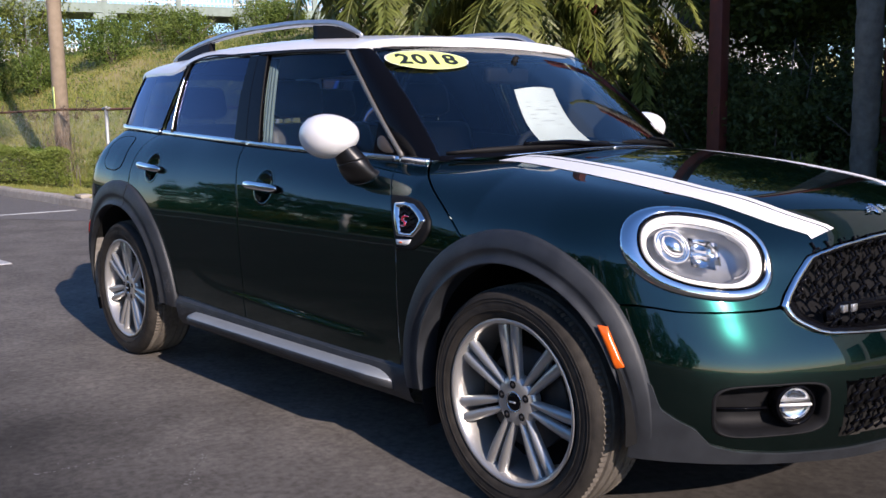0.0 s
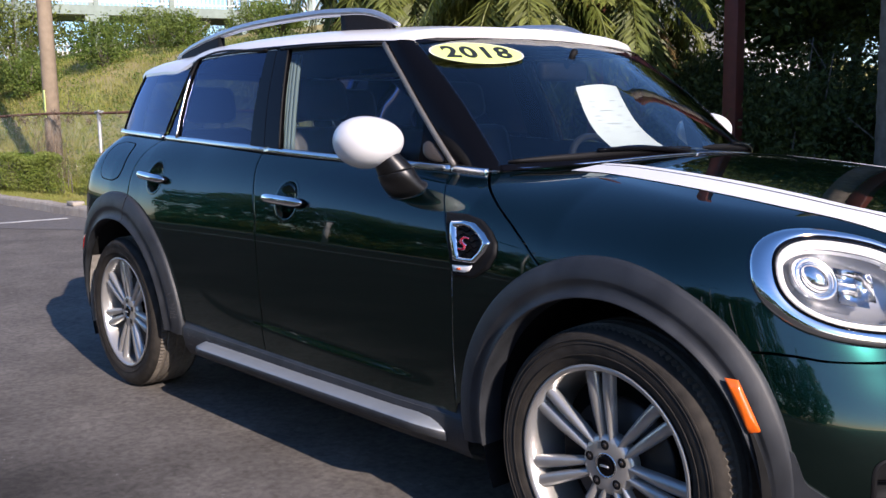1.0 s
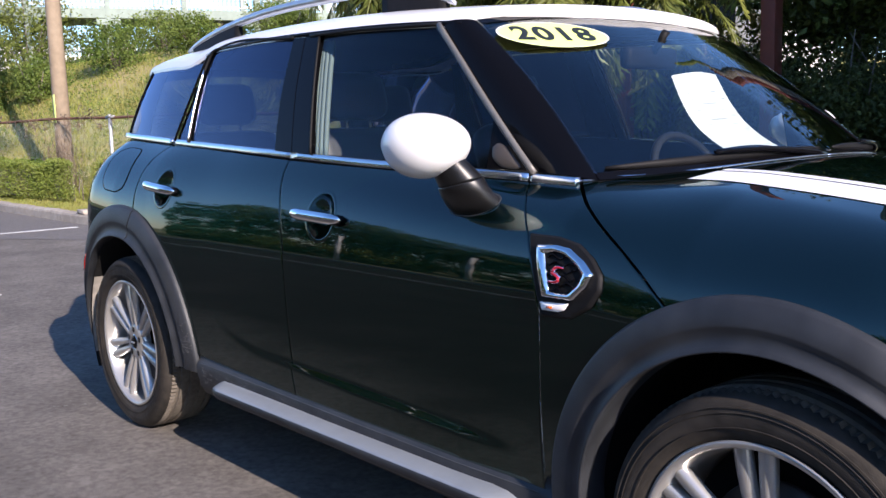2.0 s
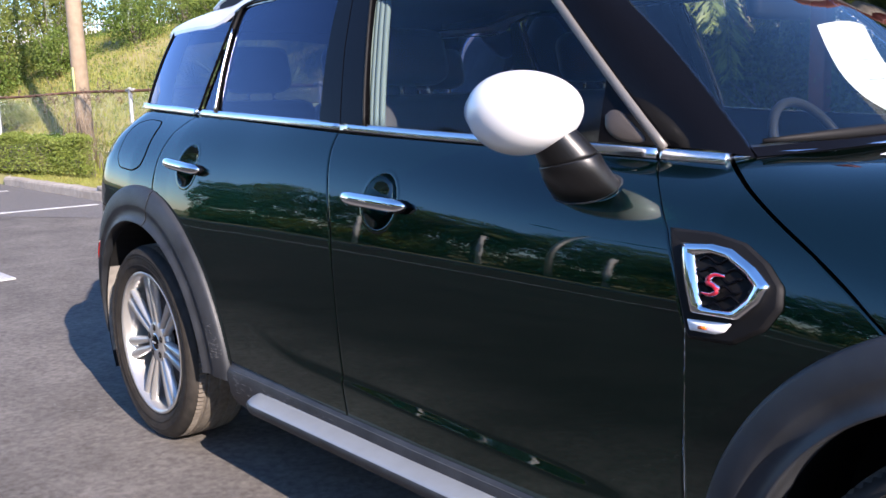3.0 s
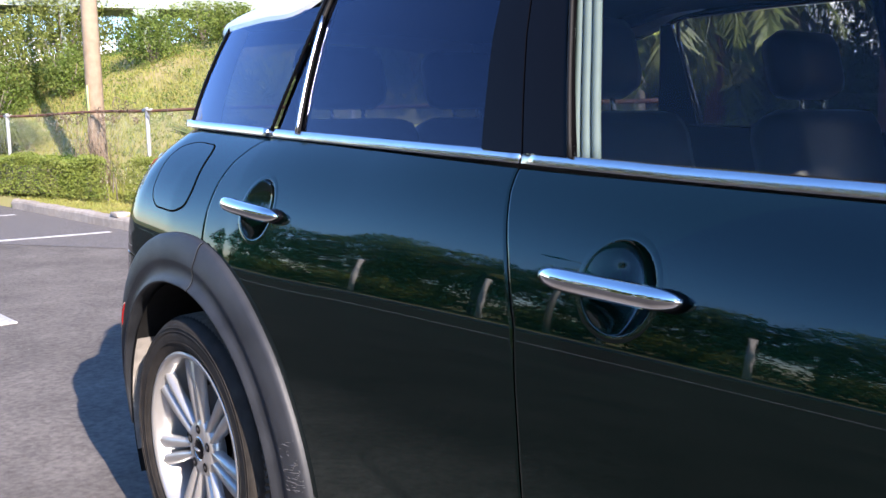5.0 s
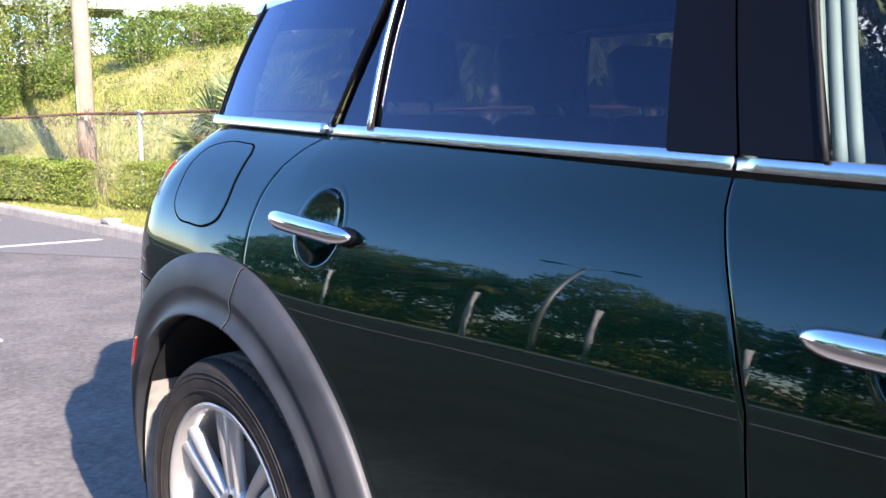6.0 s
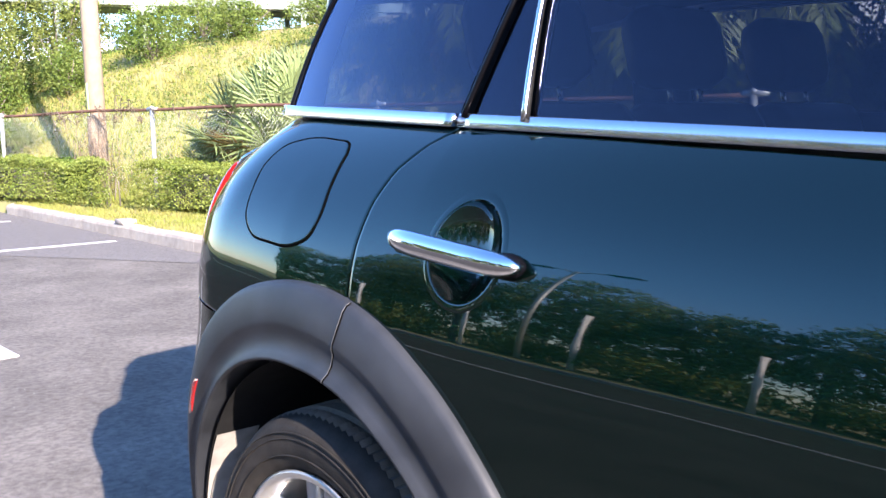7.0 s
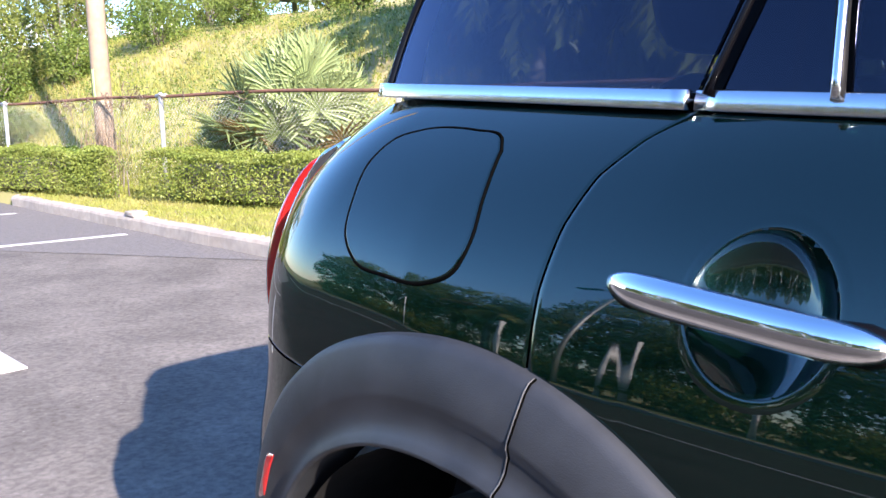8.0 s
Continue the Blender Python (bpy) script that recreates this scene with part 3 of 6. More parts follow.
    # door handles: chrome bar over a round cup
    for owner, xc, zc, tilt in ((d1, -.048, .884, .012), (d2, -1.043, .933, .024)):
        up = np.array((0, 0, 1.0))
        cup_at = (CUP_F if owner is d1 else CUP_R)[0]
        def cr(k, deep):
            t = np.linspace(0, 2 * np.pi, 56, endpoint=False)
            return side(cup_at[0] + .0630 * k * np.cos(t), cup_at[2] + .0630 * k * np.sin(t)) + (0, deep - .0004, 0)
        bowl_r = .086
        low = math.sqrt(bowl_r ** 2 - .063 ** 2)
        rings = [cr(1.20, .0010), cr(1.14, 0), cr(1.06, 0), cr(1.010, 0), cr(1.003, .0002), cr(.997, .0008)] + [cr(q, .0006 + math.sqrt(bowl_r ** 2 - (.063 * q) ** 2) - low) for q in (.97, .92, .86, .79, .70, .60, .48, .33, .18, .03)]
        part("handle_cup", mirrored(capped(band(*rings), 56), s), M_PAINT, owner, "round green recess behind the handle")
        t = np.linspace(-1, 1, 26)
        hx = xc + t * .124
        hz = zc - tilt * t * .4
        sk = side(hx, hz)
        path = [(x, y - .026 + .012 * abs(u) ** 4, z) for x, (_, y, _), z, u in zip(hx, sk, hz, t)]
        rad = [.0165 * (1 - abs(u) ** 7 * .75) for u in t]
        part("door_handle", mirrored(tube(path, rad, 16, squash=(.85, 1.0)), s), M_CHROME, owner, "polished chrome bar handle")
        for e in (-.088, .088):
            y0 = float(side(xc + e, zc)[1])
            zf = zc - .004 - tilt * e / .124 * .4
            part("handle_foot", mirrored(tube([(xc + e * .66, y0 + .004, zf), (xc + e * .86, y0 - .006, zf), (xc + e * 1.15, y0 - .008, zf), (xc + e * 1.28, y0 - .005, zf), (xc + e * 1.34, y0 + .002, zf)], [.008, .015, .016, .012, .004], 14), s), M_BLACK, owner)

    # side vent with its chrome surround, badge and repeater lamp, on the wing
    out = resample(on_side(line2((.760, .887), (.846, .886), (.905, .875), (.948, .850), (.978, .820), (.981, .790), (.957, .754), (.905, .724), (.822, .720), (.806, .765), (.784, .830), (.760, .887))), 90)[:-1]
    plate_mid = out.mean(0)
    nrm = normals_at(onto(out))
    inner = plate_mid + (out - plate_mid) * .93
    v = disc(onto(inner) + normals_at(onto(inner)) * .008, .003, 4, (0, -1, 0))
    vent = part("side_vent", mirrored(join(band(onto(out) + nrm * -.002, onto(out) + nrm * .004, onto(inner) + normals_at(onto(inner)) * .008), v), s), M_MATT, car, "black vent plate with chrome surround on the wing")
    frm = resample(on_side(line2((.798, .867), (.851, .870), (.888, .865), (.932, .843), (.961, .820), (.950, .794), (.918, .765), (.877, .765), (.831, .764), (.812, .815), (.798, .867))), 90)[:-1]
    o = onto(frm) + normals_at(onto(frm)) * .008
    i2 = resample(on_side(line2((.826, .852), (.858, .856), (.884, .851), (.916, .834), (.935, .817), (.926, .797), (.904, .778), (.872, .776), (.852, .777), (.840, .815), (.826, .852))), 90)[:-1]
    i2 = onto(i2) + normals_at(onto(i2)) * .008
    part("chrome_surround", mirrored(band(o, o + (0, -.008, 0), (o * .6 + i2 * .4) + (0, -.014, 0), i2 + (0, -.009, 0), i2 + (0, .002, 0)), s), M_CHROME, vent, "chrome vent surround")
    part("vent_mesh", mirrored(disc(i2 + (0, -.0045, 0), .001, 3, (0, -1, 0)), s), M_MATT, vent)
    bars = []
    for k in range(6):
        z = .782 + k * .0135
        bars.append(tube([(x, float(side(x, z)[1]) - .0145, z + .005 * math.sin(k * 2 + x * 160)) for x in np.linspace(.836, .918, 12)], .0022, 5))
    part("vent_grid", mirrored(join(*bars), s), M_BLACK, vent)
    zz = line2((.889, .829), (.868, .828), (.860, .818), (.874, .813), (.881, .806), (.870, .799), (.852, .800))
    zz = smooth_line(zz, 22)
    part("badge", mirrored(tube([(x, float(side(x, z)[1]) - .021, z) for x, z in zz], [.0012 + .0030 * math.sin(math.pi * k / 21) for k in range(22)], 8), s), M_REDLOGO, vent, "small red enamel badge")
    part("badge_rim", mirrored(tube([(x, float(side(x, z)[1]) - .0185, z) for x, z in zz], [.0022 + .0034 * math.sin(math.pi * k / 21) for k in range(22)], 8), s), M_CHROME, vent)
    rep = resample(on_side(line2((.822, .752), (.905, .757), (.893, .742), (.876, .736), (.828, .735), (.822, .752))), 40)[:-1]
    rep = onto(rep) + normals_at(onto(rep)) * .009
    part("repeater_lamp", mirrored(disc(rep, .007, 5, (0, -1, 0)), s), M_LAMP, vent, "clear side repeater lamp")
    part("amber_bulb", mirrored(tube([(.850, float(rep[:, 1].min()) - .0066, .745), (.864, float(rep[:, 1].min()) - .0066, .746)], .0026, 8), s), M_AMBER, vent)

    # reflectors and marker lamps on the mouldings
    mk = np.array([side(x, z) + (0, -.034, 0) for x, z in ((1.652, .602), (1.682, .600), (1.735, .500), (1.708, .494))])
    mk = resample(np.r_[mk, mk[:1]], 41)[:-1]
    part("marker_lamp", mirrored(disc(mk, .010, 5, (.35, -.94, 0)), s), M_AMBER, car, "amber front side marker")
    rf = np.array([side(x, z) + (0, -.022, 0) for x, z in ((-1.712, .645), (-1.742, .636), (-1.782, .560), (-1.755, .566))])
    rf = resample(np.r_[rf, rf[:1]], 41)[:-1]
    part("rear_reflector", mirrored(disc(rf, .006, 5, (-.25, -.97, 0)), s), M_RED, car, "red rear side reflector")

    # tail lamp wrapping the corner, in a chrome rim
    tl = np.array([(-1.845, -.765, 1.030), (-1.885, -.765, .99), (-1.925, -.775, .90), (-1.945, -.78, .82), (-1.960, -.772, .765), (-2.03, -.69, .765), (-2.06, -.60, .80), (-2.04, -.57, .92), (-1.99, -.60, 1.01), (-1.91, -.69, 1.045), (-1.845, -.765, 1.030)])
    tl[:, 2] = .915 + (tl[:, 2] - .905) * 1.16
    tl = onto(smooth_line(tl, 61)[:-1])
    tm = tl.mean(0)
    tn = np.array((-.62, -.76, .15))
    wide = onto(tm + (tl - tm) * 1.13)
    rimg = [wide - tn * .004, wide + tn * .006, tl + tn * .016, tm + (tl - tm) * .97 + tn * .020, tm + (tl - tm) * .92 + tn * .015]
    lamp = part("tail_lamp", mirrored(disc(tm + (tl - tm) * .93 + tn * .013, .062, 9, tn), s), M_RED, car, "red tail lamp in a chrome rim")
    part("chrome_rim", mirrored(band(*rimg), s), M_CHROME, lamp, "chrome tail lamp rim")
    mid = tm + (tl - tm) * .72 + tn * .060
    part("indicator_band", mirrored(disc(tm + (mid - tm) * np.array((.8, .8, .45)) + (0, -.006, -.01), .016, 4, tn), s), M_ORANGE, lamp, "orange indicator segment")

# rear bumper, both sides in one piece
half = []
low = [(-1.80, -.86, .33), (-1.84, -.83, .29), (-1.92, -.78, .26), (-2.03, -.66, .25), (-2.09, -.40, .25), (-2.11, 0, .25)]
hi = [(-1.62, -.865, .765), (-1.70, -.86, .767), (-1.80, -.84, .775), (-1.92, -.79, .765), (-2.03, -.68, .742), (-2.10, -.45, .727), (-2.13, 0, .727)]
rear_edge = np.array([(-1.80, -.86, .33), (-1.80, -.86, .45), (-1.76, -.86, .60), (-1.69, -.86, .70), (-1.62, -.86, .765)])
g = onto(coons(smooth_line(low, 60), smooth_line(hi, 60), rear_edge, np.array([(-2.11, 0, .25), (-2.15, 0, .5), (-2.13, 0, .726)]), 50, 30, .001))
full = np.concatenate([g, (g * (1, -1, 1))[::-1][1:]], 0)
rb = part("rear_bumper", sheet(full, .02), M_PAINT, car)
lowg = np.concatenate([full[:, :11]], 1)
lg = lowg + normals_at(lowg) * .006
part("rear_bumper_moulding", sheet(lg, .02), M_CLAD, rb, "dark grey plastic lower bumper moulding")
# tailgate
tb = [(-2.10, -.44, .735), (-2.13, 0, .735), (-2.10, .44, .735)]
tt = [(-1.92, -.40, 1.10), (-1.95, 0, 1.10), (-1.92, .40, 1.10)]
gate = panel("tailgate", smooth_line(tb, 40), smooth_line(tt, 40), np.array([(-2.10, -.44, .735), (-2.06, -.43, .9), (-1.92, -.40, 1.10)]), np.array([(-2.10, .44, .735), (-2.06, .43, .9), (-1.92, .40, 1.10)]), 40, 24, M_PAINT, car, 1)

# clamshell bonnet with the headlamp openings
SEAM = np.array([(1.656, -.86, .6530), (1.7225, -.835, .652), (1.76, -.80, .648), (1.80, -.768, .640), (1.87, -.69, .636), (1.93, -.60, .636), (1.962, -.540, .640)])
GRILLE = np.array([(1.958, -.525, .665), (1.962, -.475, .712), (1.968, -.42, .760), (1.985, -.30, .782), (2.015, -.14, .798), (2.02, 0, .802)])
arch_e = on_side(arc(FW, .45, 112, 44.8, 40))
front_e = resample(np.r_[smooth_line(np.r_[[arch_e[-1]], SEAM[1:]], 40), GRILLE], 90)
cut_e = np.r_[on_side(line2((1.167, .754), (1.118, .792), (1.073, .828), (1.010, .870), (.930, .914), (.855, .952), (.806, .975), (.773, .990))), np.array([(.86, -.58, 1.0), (.93, -.42, 1.01), (.98, -.2, 1.018), (1.0, 0, 1.02)])]
mid_e = np.array([(1.0, 0, 1.02), (1.3, 0, 1.0), (1.6, 0, .955), (1.85, 0, .90), (2.0, 0, .85), (2.03, 0, .808)])
g = onto(coons(arch_e, mid_e, smooth_line(cut_e, 80), front_e, 90, 100, .0012))
g[:, -1, 1] = 0
hole = in_shape(g, HEAD_C, HEAD_R, HEAD_U, HEAD_A * .88, HEAD_B * .86, 2.25)
full = np.concatenate([g, (g * (1, -1, 1))[:, ::-1][:, 1:]], 1)
hole = np.concatenate([hole, hole[:, ::-1]], 1)
bonnet = part("bonnet", sheet(full, .016, hole), M_PAINT, car, "dark green clamshell bonnet")
# bright strip along the bonnet's rear edge
rim = onto(smooth_line(cut_e[7:], 40))
for s, _ in SIDES:
    part("bonnet_edge_strip", mirrored(tube(rim + normals_at(rim) * .002, [.0065 - .003 * k / 39 for k in range(40)], 8, squash=(1, .8)), s), M_BRIGHT, bonnet, "bright strip along the bonnet edge")
for s, _ in SIDES:
    # stripes, wide band and thin line
    for k0, k1, nm in ((0.0, .74, "wide_stripe"), (.80, 1.0, "thin_stripe")):
        xs = np.linspace(.965, 1.990, 60)
        yo = spline(xs, (.9, -.565), (1.08, -.560), (1.3, -.570), (1.5, -.570), (1.67, -.555), (1.81, -.508), (1.906, -.443), (1.975, -.375))
        yi = spline(xs, (.9, -.405), (1.15, -.405), (1.36, -.415), (1.57, -.418), (1.75, -.412), (1.89, -.358), (1.985, -.270))
        rows = []
        for k in np.linspace(k0, k1, 6):
            y = yo + (yi - yo) * k
            p = project(np.stack([np.minimum(xs, 1.75), y, .5 + 0 * xs], 1), (lambda d: d / np.linalg.norm(d, axis=1, keepdims=True))(np.stack([xs - np.minimum(xs, 1.75), 0 * xs, hood_z(xs, y) - .5], 1)))
            rows.append(p + normals_at(p) * .0016)
        g = np.stack(rows, 1)
        part(nm, mirrored((list(map(tuple, g.reshape(-1, 3))), grid_faces(60, 6)), s), M_STRIPE, bonnet, "white bonnet stripe")

    # headlamp: chrome ring, light guide, dark housing with projector, clear lens
    def hr(k, lift, back=0.0, kb=None, pw=2.45):
        kb = kb or k
        c = HEAD_C
        if k < .9:
            k, kb, c = k * 1.065, kb * 1.085, HEAD_C + HEAD_R * .016 + HEAD_U * .006
        return ring_on_body(c, HEAD_R, HEAD_U, HEAD_A * k, HEAD_B * kb, pw, 80, lift) - HEAD_N * back

    lamp = part("headlamp", mirrored(band(hr(1.0, -.006), hr(1.0, .006), hr(.96, .012), hr(.80, .013, 0, .78), hr(.765, .008, 0, .735), hr(.75, -.02, 0, .72)), s), M_CHROME, car, "oval headlamp with a broad chrome ring")
    part("black_bezel", mirrored(band(hr(.77, .009, 0, .74), hr(.757, .013, 0, .724), hr(.744, .008, 0, .708), hr(.72, -.02, 0, .68)), s), M_BLACK, lamp)
    part("light_guide", mirrored(band(hr(.742, -.002, 0, .708), hr(.728, .004, 0, .688), hr(.672, .003, 0, .62), hr(.65, -.02, .01, .60)), s), M_LAMP, lamp, "white ring-shaped light guide")
    bowl = [hr(.67, -.012, 0, .62), hr(.64, -.02, .03, .585), hr(.50, -.02, .06, .45), hr(.2, -.02, .07, .18), hr(.02, -.02, .07, .02)]
    part("lamp_bowl", mirrored(band(*bowl), s), M_LAMPDARK, lamp, "dark grey lamp housing")
    e1, e2 = HEAD_R / np.linalg.norm(HEAD_R), HEAD_U / np.linalg.norm(HEAD_U)

    def lamp_ring(u, v, r, fwd, n=28, ru=1.0):
        a = np.linspace(0, 2 * np.pi, n, endpoint=False)
        return HEAD_C + e1 * (u + r * ru * np.cos(a))[:, None] + e2 * (v + r * np.sin(a))[:, None] + HEAD_N * fwd

    part("projector_bezel", mirrored(band(lamp_ring(-.055, .008, .046, -.05), lamp_ring(-.055, .008, .046, -.015), lamp_ring(-.055, .008, .040, -.010), lamp_ring(-.055, .008, .034, -.02)), s), M_REFLECTOR, lamp)
    part("projector_lens", mirrored(disc(lamp_ring(-.055, .008, .036, -.025), .022, 8, HEAD_N), s), M_REFLECTOR, lamp, "projector lens")
    for u, v, w, h in ((.020, .024, .030, .015), (.020, -.018, .032, .020), (.050, .006, .018, .03)):
        cx = HEAD_C + e1 * u + e2 * v - HEAD_N * .025
        q = [cx + e1 * (w * a) + e2 * (h * b) + HEAD_N * c for a, b, c in ((-1, -1, 0), (1, -1, .0), (1, 1, 0), (-1, 1, 0), (-.8, -.75, -.018), (.8, -.75, -.018), (.8, .75, -.018), (-.8, .75, -.018))]
        part("led_reflector", mirrored(([tuple(p) for p in q], [(4, 5, 6, 7), (0, 1, 5, 4), (1, 2, 6, 5), (2, 3, 7, 6), (3, 0, 4, 7)]), s), M_REFLECTOR, lamp)
    q = [hr(.595, -.004, 0, .535)[i] for i in range(80)]
    part("inner_reflector", mirrored((([tuple(p) for p in q[-13:] + q[:14]] + [tuple(p * .86 + HEAD_C * .14 + e1 * .022 - HEAD_N * .03) for p in q[-13:] + q[:14]]), [(i, i + 1, 27 + i + 1, 27 + i) for i in range(26)]), s), M_LAMP, lamp)
    part("clear_lens", mirrored(disc(hr(.745, .010, 0, .705), .018, 8, HEAD_N), s), G_LENS, lamp, "clear domed lens").visible_shadow = False

# front bumper
low = [(1.72, -.86, .34), (1.80, -.80, .31), (1.865, -.75, .285), (1.90, -.70, .268), (1.99, -.56, .248), (2.07, -.36, .238), (2.12, 0, .234)]
hi = np.r_[SEAM - (0, 0, .0025), np.array([(1.985, -.52, .605), (2.02, -.46, .572), (2.06, -.37, .560), (2.095, -.25, .553), (2.12, 0, .548)])]
edge = on_side(arc(FW, .45, 1, 44.5, 24))
g = onto(coons(smooth_line(low, 90), resample(hi, 120), edge, np.array([(2.12, 0, .234), (2.15, 0, .4), (2.12, 0, .548)]), 110, 60, .002))
hole = in_shape(g, FOG_C, FOG_R, FOG_U, .158, .066, 4.5) | ((g[:-1, :-1, 1] > -.41) & (g[:-1, :-1, 2] < .44 + .0 * g[:-1, :-1, 1]) & (g[:-1, :-1, 2] > .285))
full = np.concatenate([g, (g * (1, -1, 1))[::-1][1:]], 0)
hole = np.concatenate([hole, hole[::-1]], 0)
bumper = part("front_bumper", sheet(full, .016, hole), M_PAINT, car, "green front bumper with black lamp pockets")
ll = [(1.735, -.84, .475), (1.772, -.823, .455), (1.790, -.809, .392), (1.825, -.78, .362), (1.858, -.754, .342), (1.880, -.72, .298), (1.92, -.67, .280), (1.99, -.56, .263), (2.07, -.36, .250), (2.12, 0, .246)]
lb = [(1.715, -.85, .250), (1.745, -.84, .250), (1.775, -.82, .250), (1.81, -.79, .250), (1.845, -.76, .250), (1.88, -.72, .248), (1.92, -.67, .246), (2.00, -.55, .236), (2.06, -.36, .222), (2.11, 0, .214)]
g = onto(coons(resample(lb, 100), resample(ll, 100), np.array([(1.715, -.85, .250), (1.73, -.85, .36), (1.735, -.84, .475)]), np.array([(2.11, 0, .214), (2.12, 0, .23), (2.12, 0, .246)]), 90, 14, 0))
full = np.concatenate([g, (g * (1, -1, 1))[::-1][1:]], 0)
full = full + normals_at(full) * .008
part("bumper_lower_moulding", sheet(full, .03), M_CLAD, bumper, "grained dark grey plastic bumper edge")
for s, _ in SIDES:
    def fr(k, lift, kb=None):
        return ring_on_body(FOG_C, FOG_R, FOG_U, .160 * k, .068 * (kb or k), 4.5, 80, lift)

    pocket = part("lamp_pocket", mirrored(band(fr(1.03, .001), fr(1.0, .005), fr(.96, .003), fr(.93, -.03, .9), fr(.9, -.055, .86), fr(.5, -.06, .4), fr(.02, -.06, .02)), s), M_MATT, bumper, "black plastic fog lamp pocket")
    part("pocket_bar", mirrored(tube([FOG_C + FOG_R * u + FOG_U * v + np.array((-.03, .02, 0)) for u, v in ((-.14, .0), (-.05, -.004), (.03, -.004))], .004, 6), s), M_BLACK, bumper)
    fc = FOG_C + FOG_R * .065 + FOG_U * .008
    fnn = np.array((.83, -.55, 0))
    a = np.linspace(0, 2 * np.pi, 32, endpoint=False)

    def fring(r, f):
        return fc + np.outer(r * np.cos(a), FOG_R) + np.outer(r * np.sin(a), FOG_U) + fnn * f

    fog = part("fog_lamp", mirrored(band(fring(.056, -.05), fring(.054, -.008), fring(.047, -.004), fring(.045, -.02)), s), M_BLACK, car, "round fog lamp with clear lens")
    part("reflector", mirrored(disc(fring(.046, -.018), -.012, 5, fnn), s), M_REFLECTOR, fog)
    part("reflector_web", mirrored(tube([fc - FOG_R * .044 - fnn * .012, fc + FOG_R * .044 - fnn * .012], .004, 6), s), M_LAMP, fog)
    part("clear_lens", mirrored(disc(fring(.047, -.008), .014, 6, fnn), s), G_LENS, fog).visible_shadow = False

# grille: hexagonal frame, mesh of short bars, lower bar with patches
gl = np.array([(1.964, -.538, .645), (1.962, -.52, .668), (1.962, -.475, .712), (1.968, -.425, .756), (1.972, -.40, .764), (1.985, -.30, .780), (2.015, -.14, .795), (2.02, 0, .799)])
gl2 = np.array([(1.972, -.535, .625), (1.985, -.52, .605), (2.015, -.47, .577), (2.03, -.44, .569), (2.06, -.37, .563), (2.095, -.25, .556), (2.12, 0, .551)])
ring = np.r_[gl, (gl * (1, -1, 1))[::-1][1:], (gl2 * (1, -1, 1)), gl2[::-1][1:]]
ring = onto(resample(np.r_[ring, ring[:1]], 161)[:-1])
gm = ring.mean(0)
grille = part("radiator_grille", band(ring + (.002, 0, 0), ring + (.012, 0, 0), gm + (ring - gm) * .972 + (.014, 0, 0), gm + (ring - gm) * .955 + (.004, 0, 0)), M_CHROME, car, "black hexagonal mesh grille in a chrome frame")
inn = gm + (ring - gm) * .955
part("inner_frame", band(inn + (.004, 0, 0), gm + (inn - gm) * .97 + (.008, 0, 0), gm + (inn - gm) * .93 + (0, 0, 0), gm + (inn - gm) * .92 + (-.04, 0, 0)), M_BLACK, grille)
part("grille_backing", disc(gm + (inn - gm) * .95 + (-.045, 0, 0), .0, 3, (1, 0, 0)), M_MATT, grille)
bars = []
for row in range(6):
    z = .592 + row * .036
    for col in range(-9, 10):
        y = (col + .5 * (row % 2)) * .060
        lim = .50 - abs(z - .68) * 1.1
        if abs(y) > lim:
            continue
        p = onto(np.array((2.0, y if abs(y) > 1e-3 else 1e-3, z)))
        bars.append(tube([p + (-.014, -.026, -.012), p + (-.004, -.010, .006), p + (-.004, .010, .006), p + (-.014, .026, -.012)], .0052, 5))
        bars.append(tube([p + (-.006, -.010, .006), p + (-.016, -.012, .024)], .0040, 5))
        bars.append(tube([p + (-.006, .010, .006), p + (-.016, .012, .024)], .0040, 5))
part("grille_mesh", join(*bars), M_BLACK, grille, "black honeycomb grille bars")
lb2 = [onto(np.array((2.05, y if abs(y) > 1e-3 else 1e-3, .625 - .018 * abs(abs(y) > .40)))) + (.0, 0, 0) for y in np.linspace(-.43, .43, 30)]
bar = part("grille_bar", tube([p + (-.008, 0, 0) for p in lb2], .016, 10, squash=(.6, 1)), M_BLACK, grille)
for y in (-.36, -.325, .12):
    p = onto(np.array((2.05, y, .622)))
    part("badge_patch", box(p[0] - .012, p[0] + .004, y - .013, y + .013, .612, .632, .002), M_SATIN, grille, "small silver patch")
# lower intake mesh
bars = []
for row in range(6):
    z = .300 + row * .026
    for col in range(-10, 11):
        y = (col + .5 * (row % 2)) * .040 + 1e-3
        if abs(y) > .39 - .3 * abs(z - .37):
            continue
        p = onto(np.array((2.1, y, z)))
        bars.append(tube([p + (-.02, -.016, -.010), p + (-.008, 0, .002), p + (-.02, .016, .010)], .0046, 5))
intake = part("lower_intake", join(*bars), M_BLACK, bumper, "black lower intake mesh")
part("intake_backing", box(1.93, 1.95, -.45, .45, .26, .46), M_MATT, bumper)
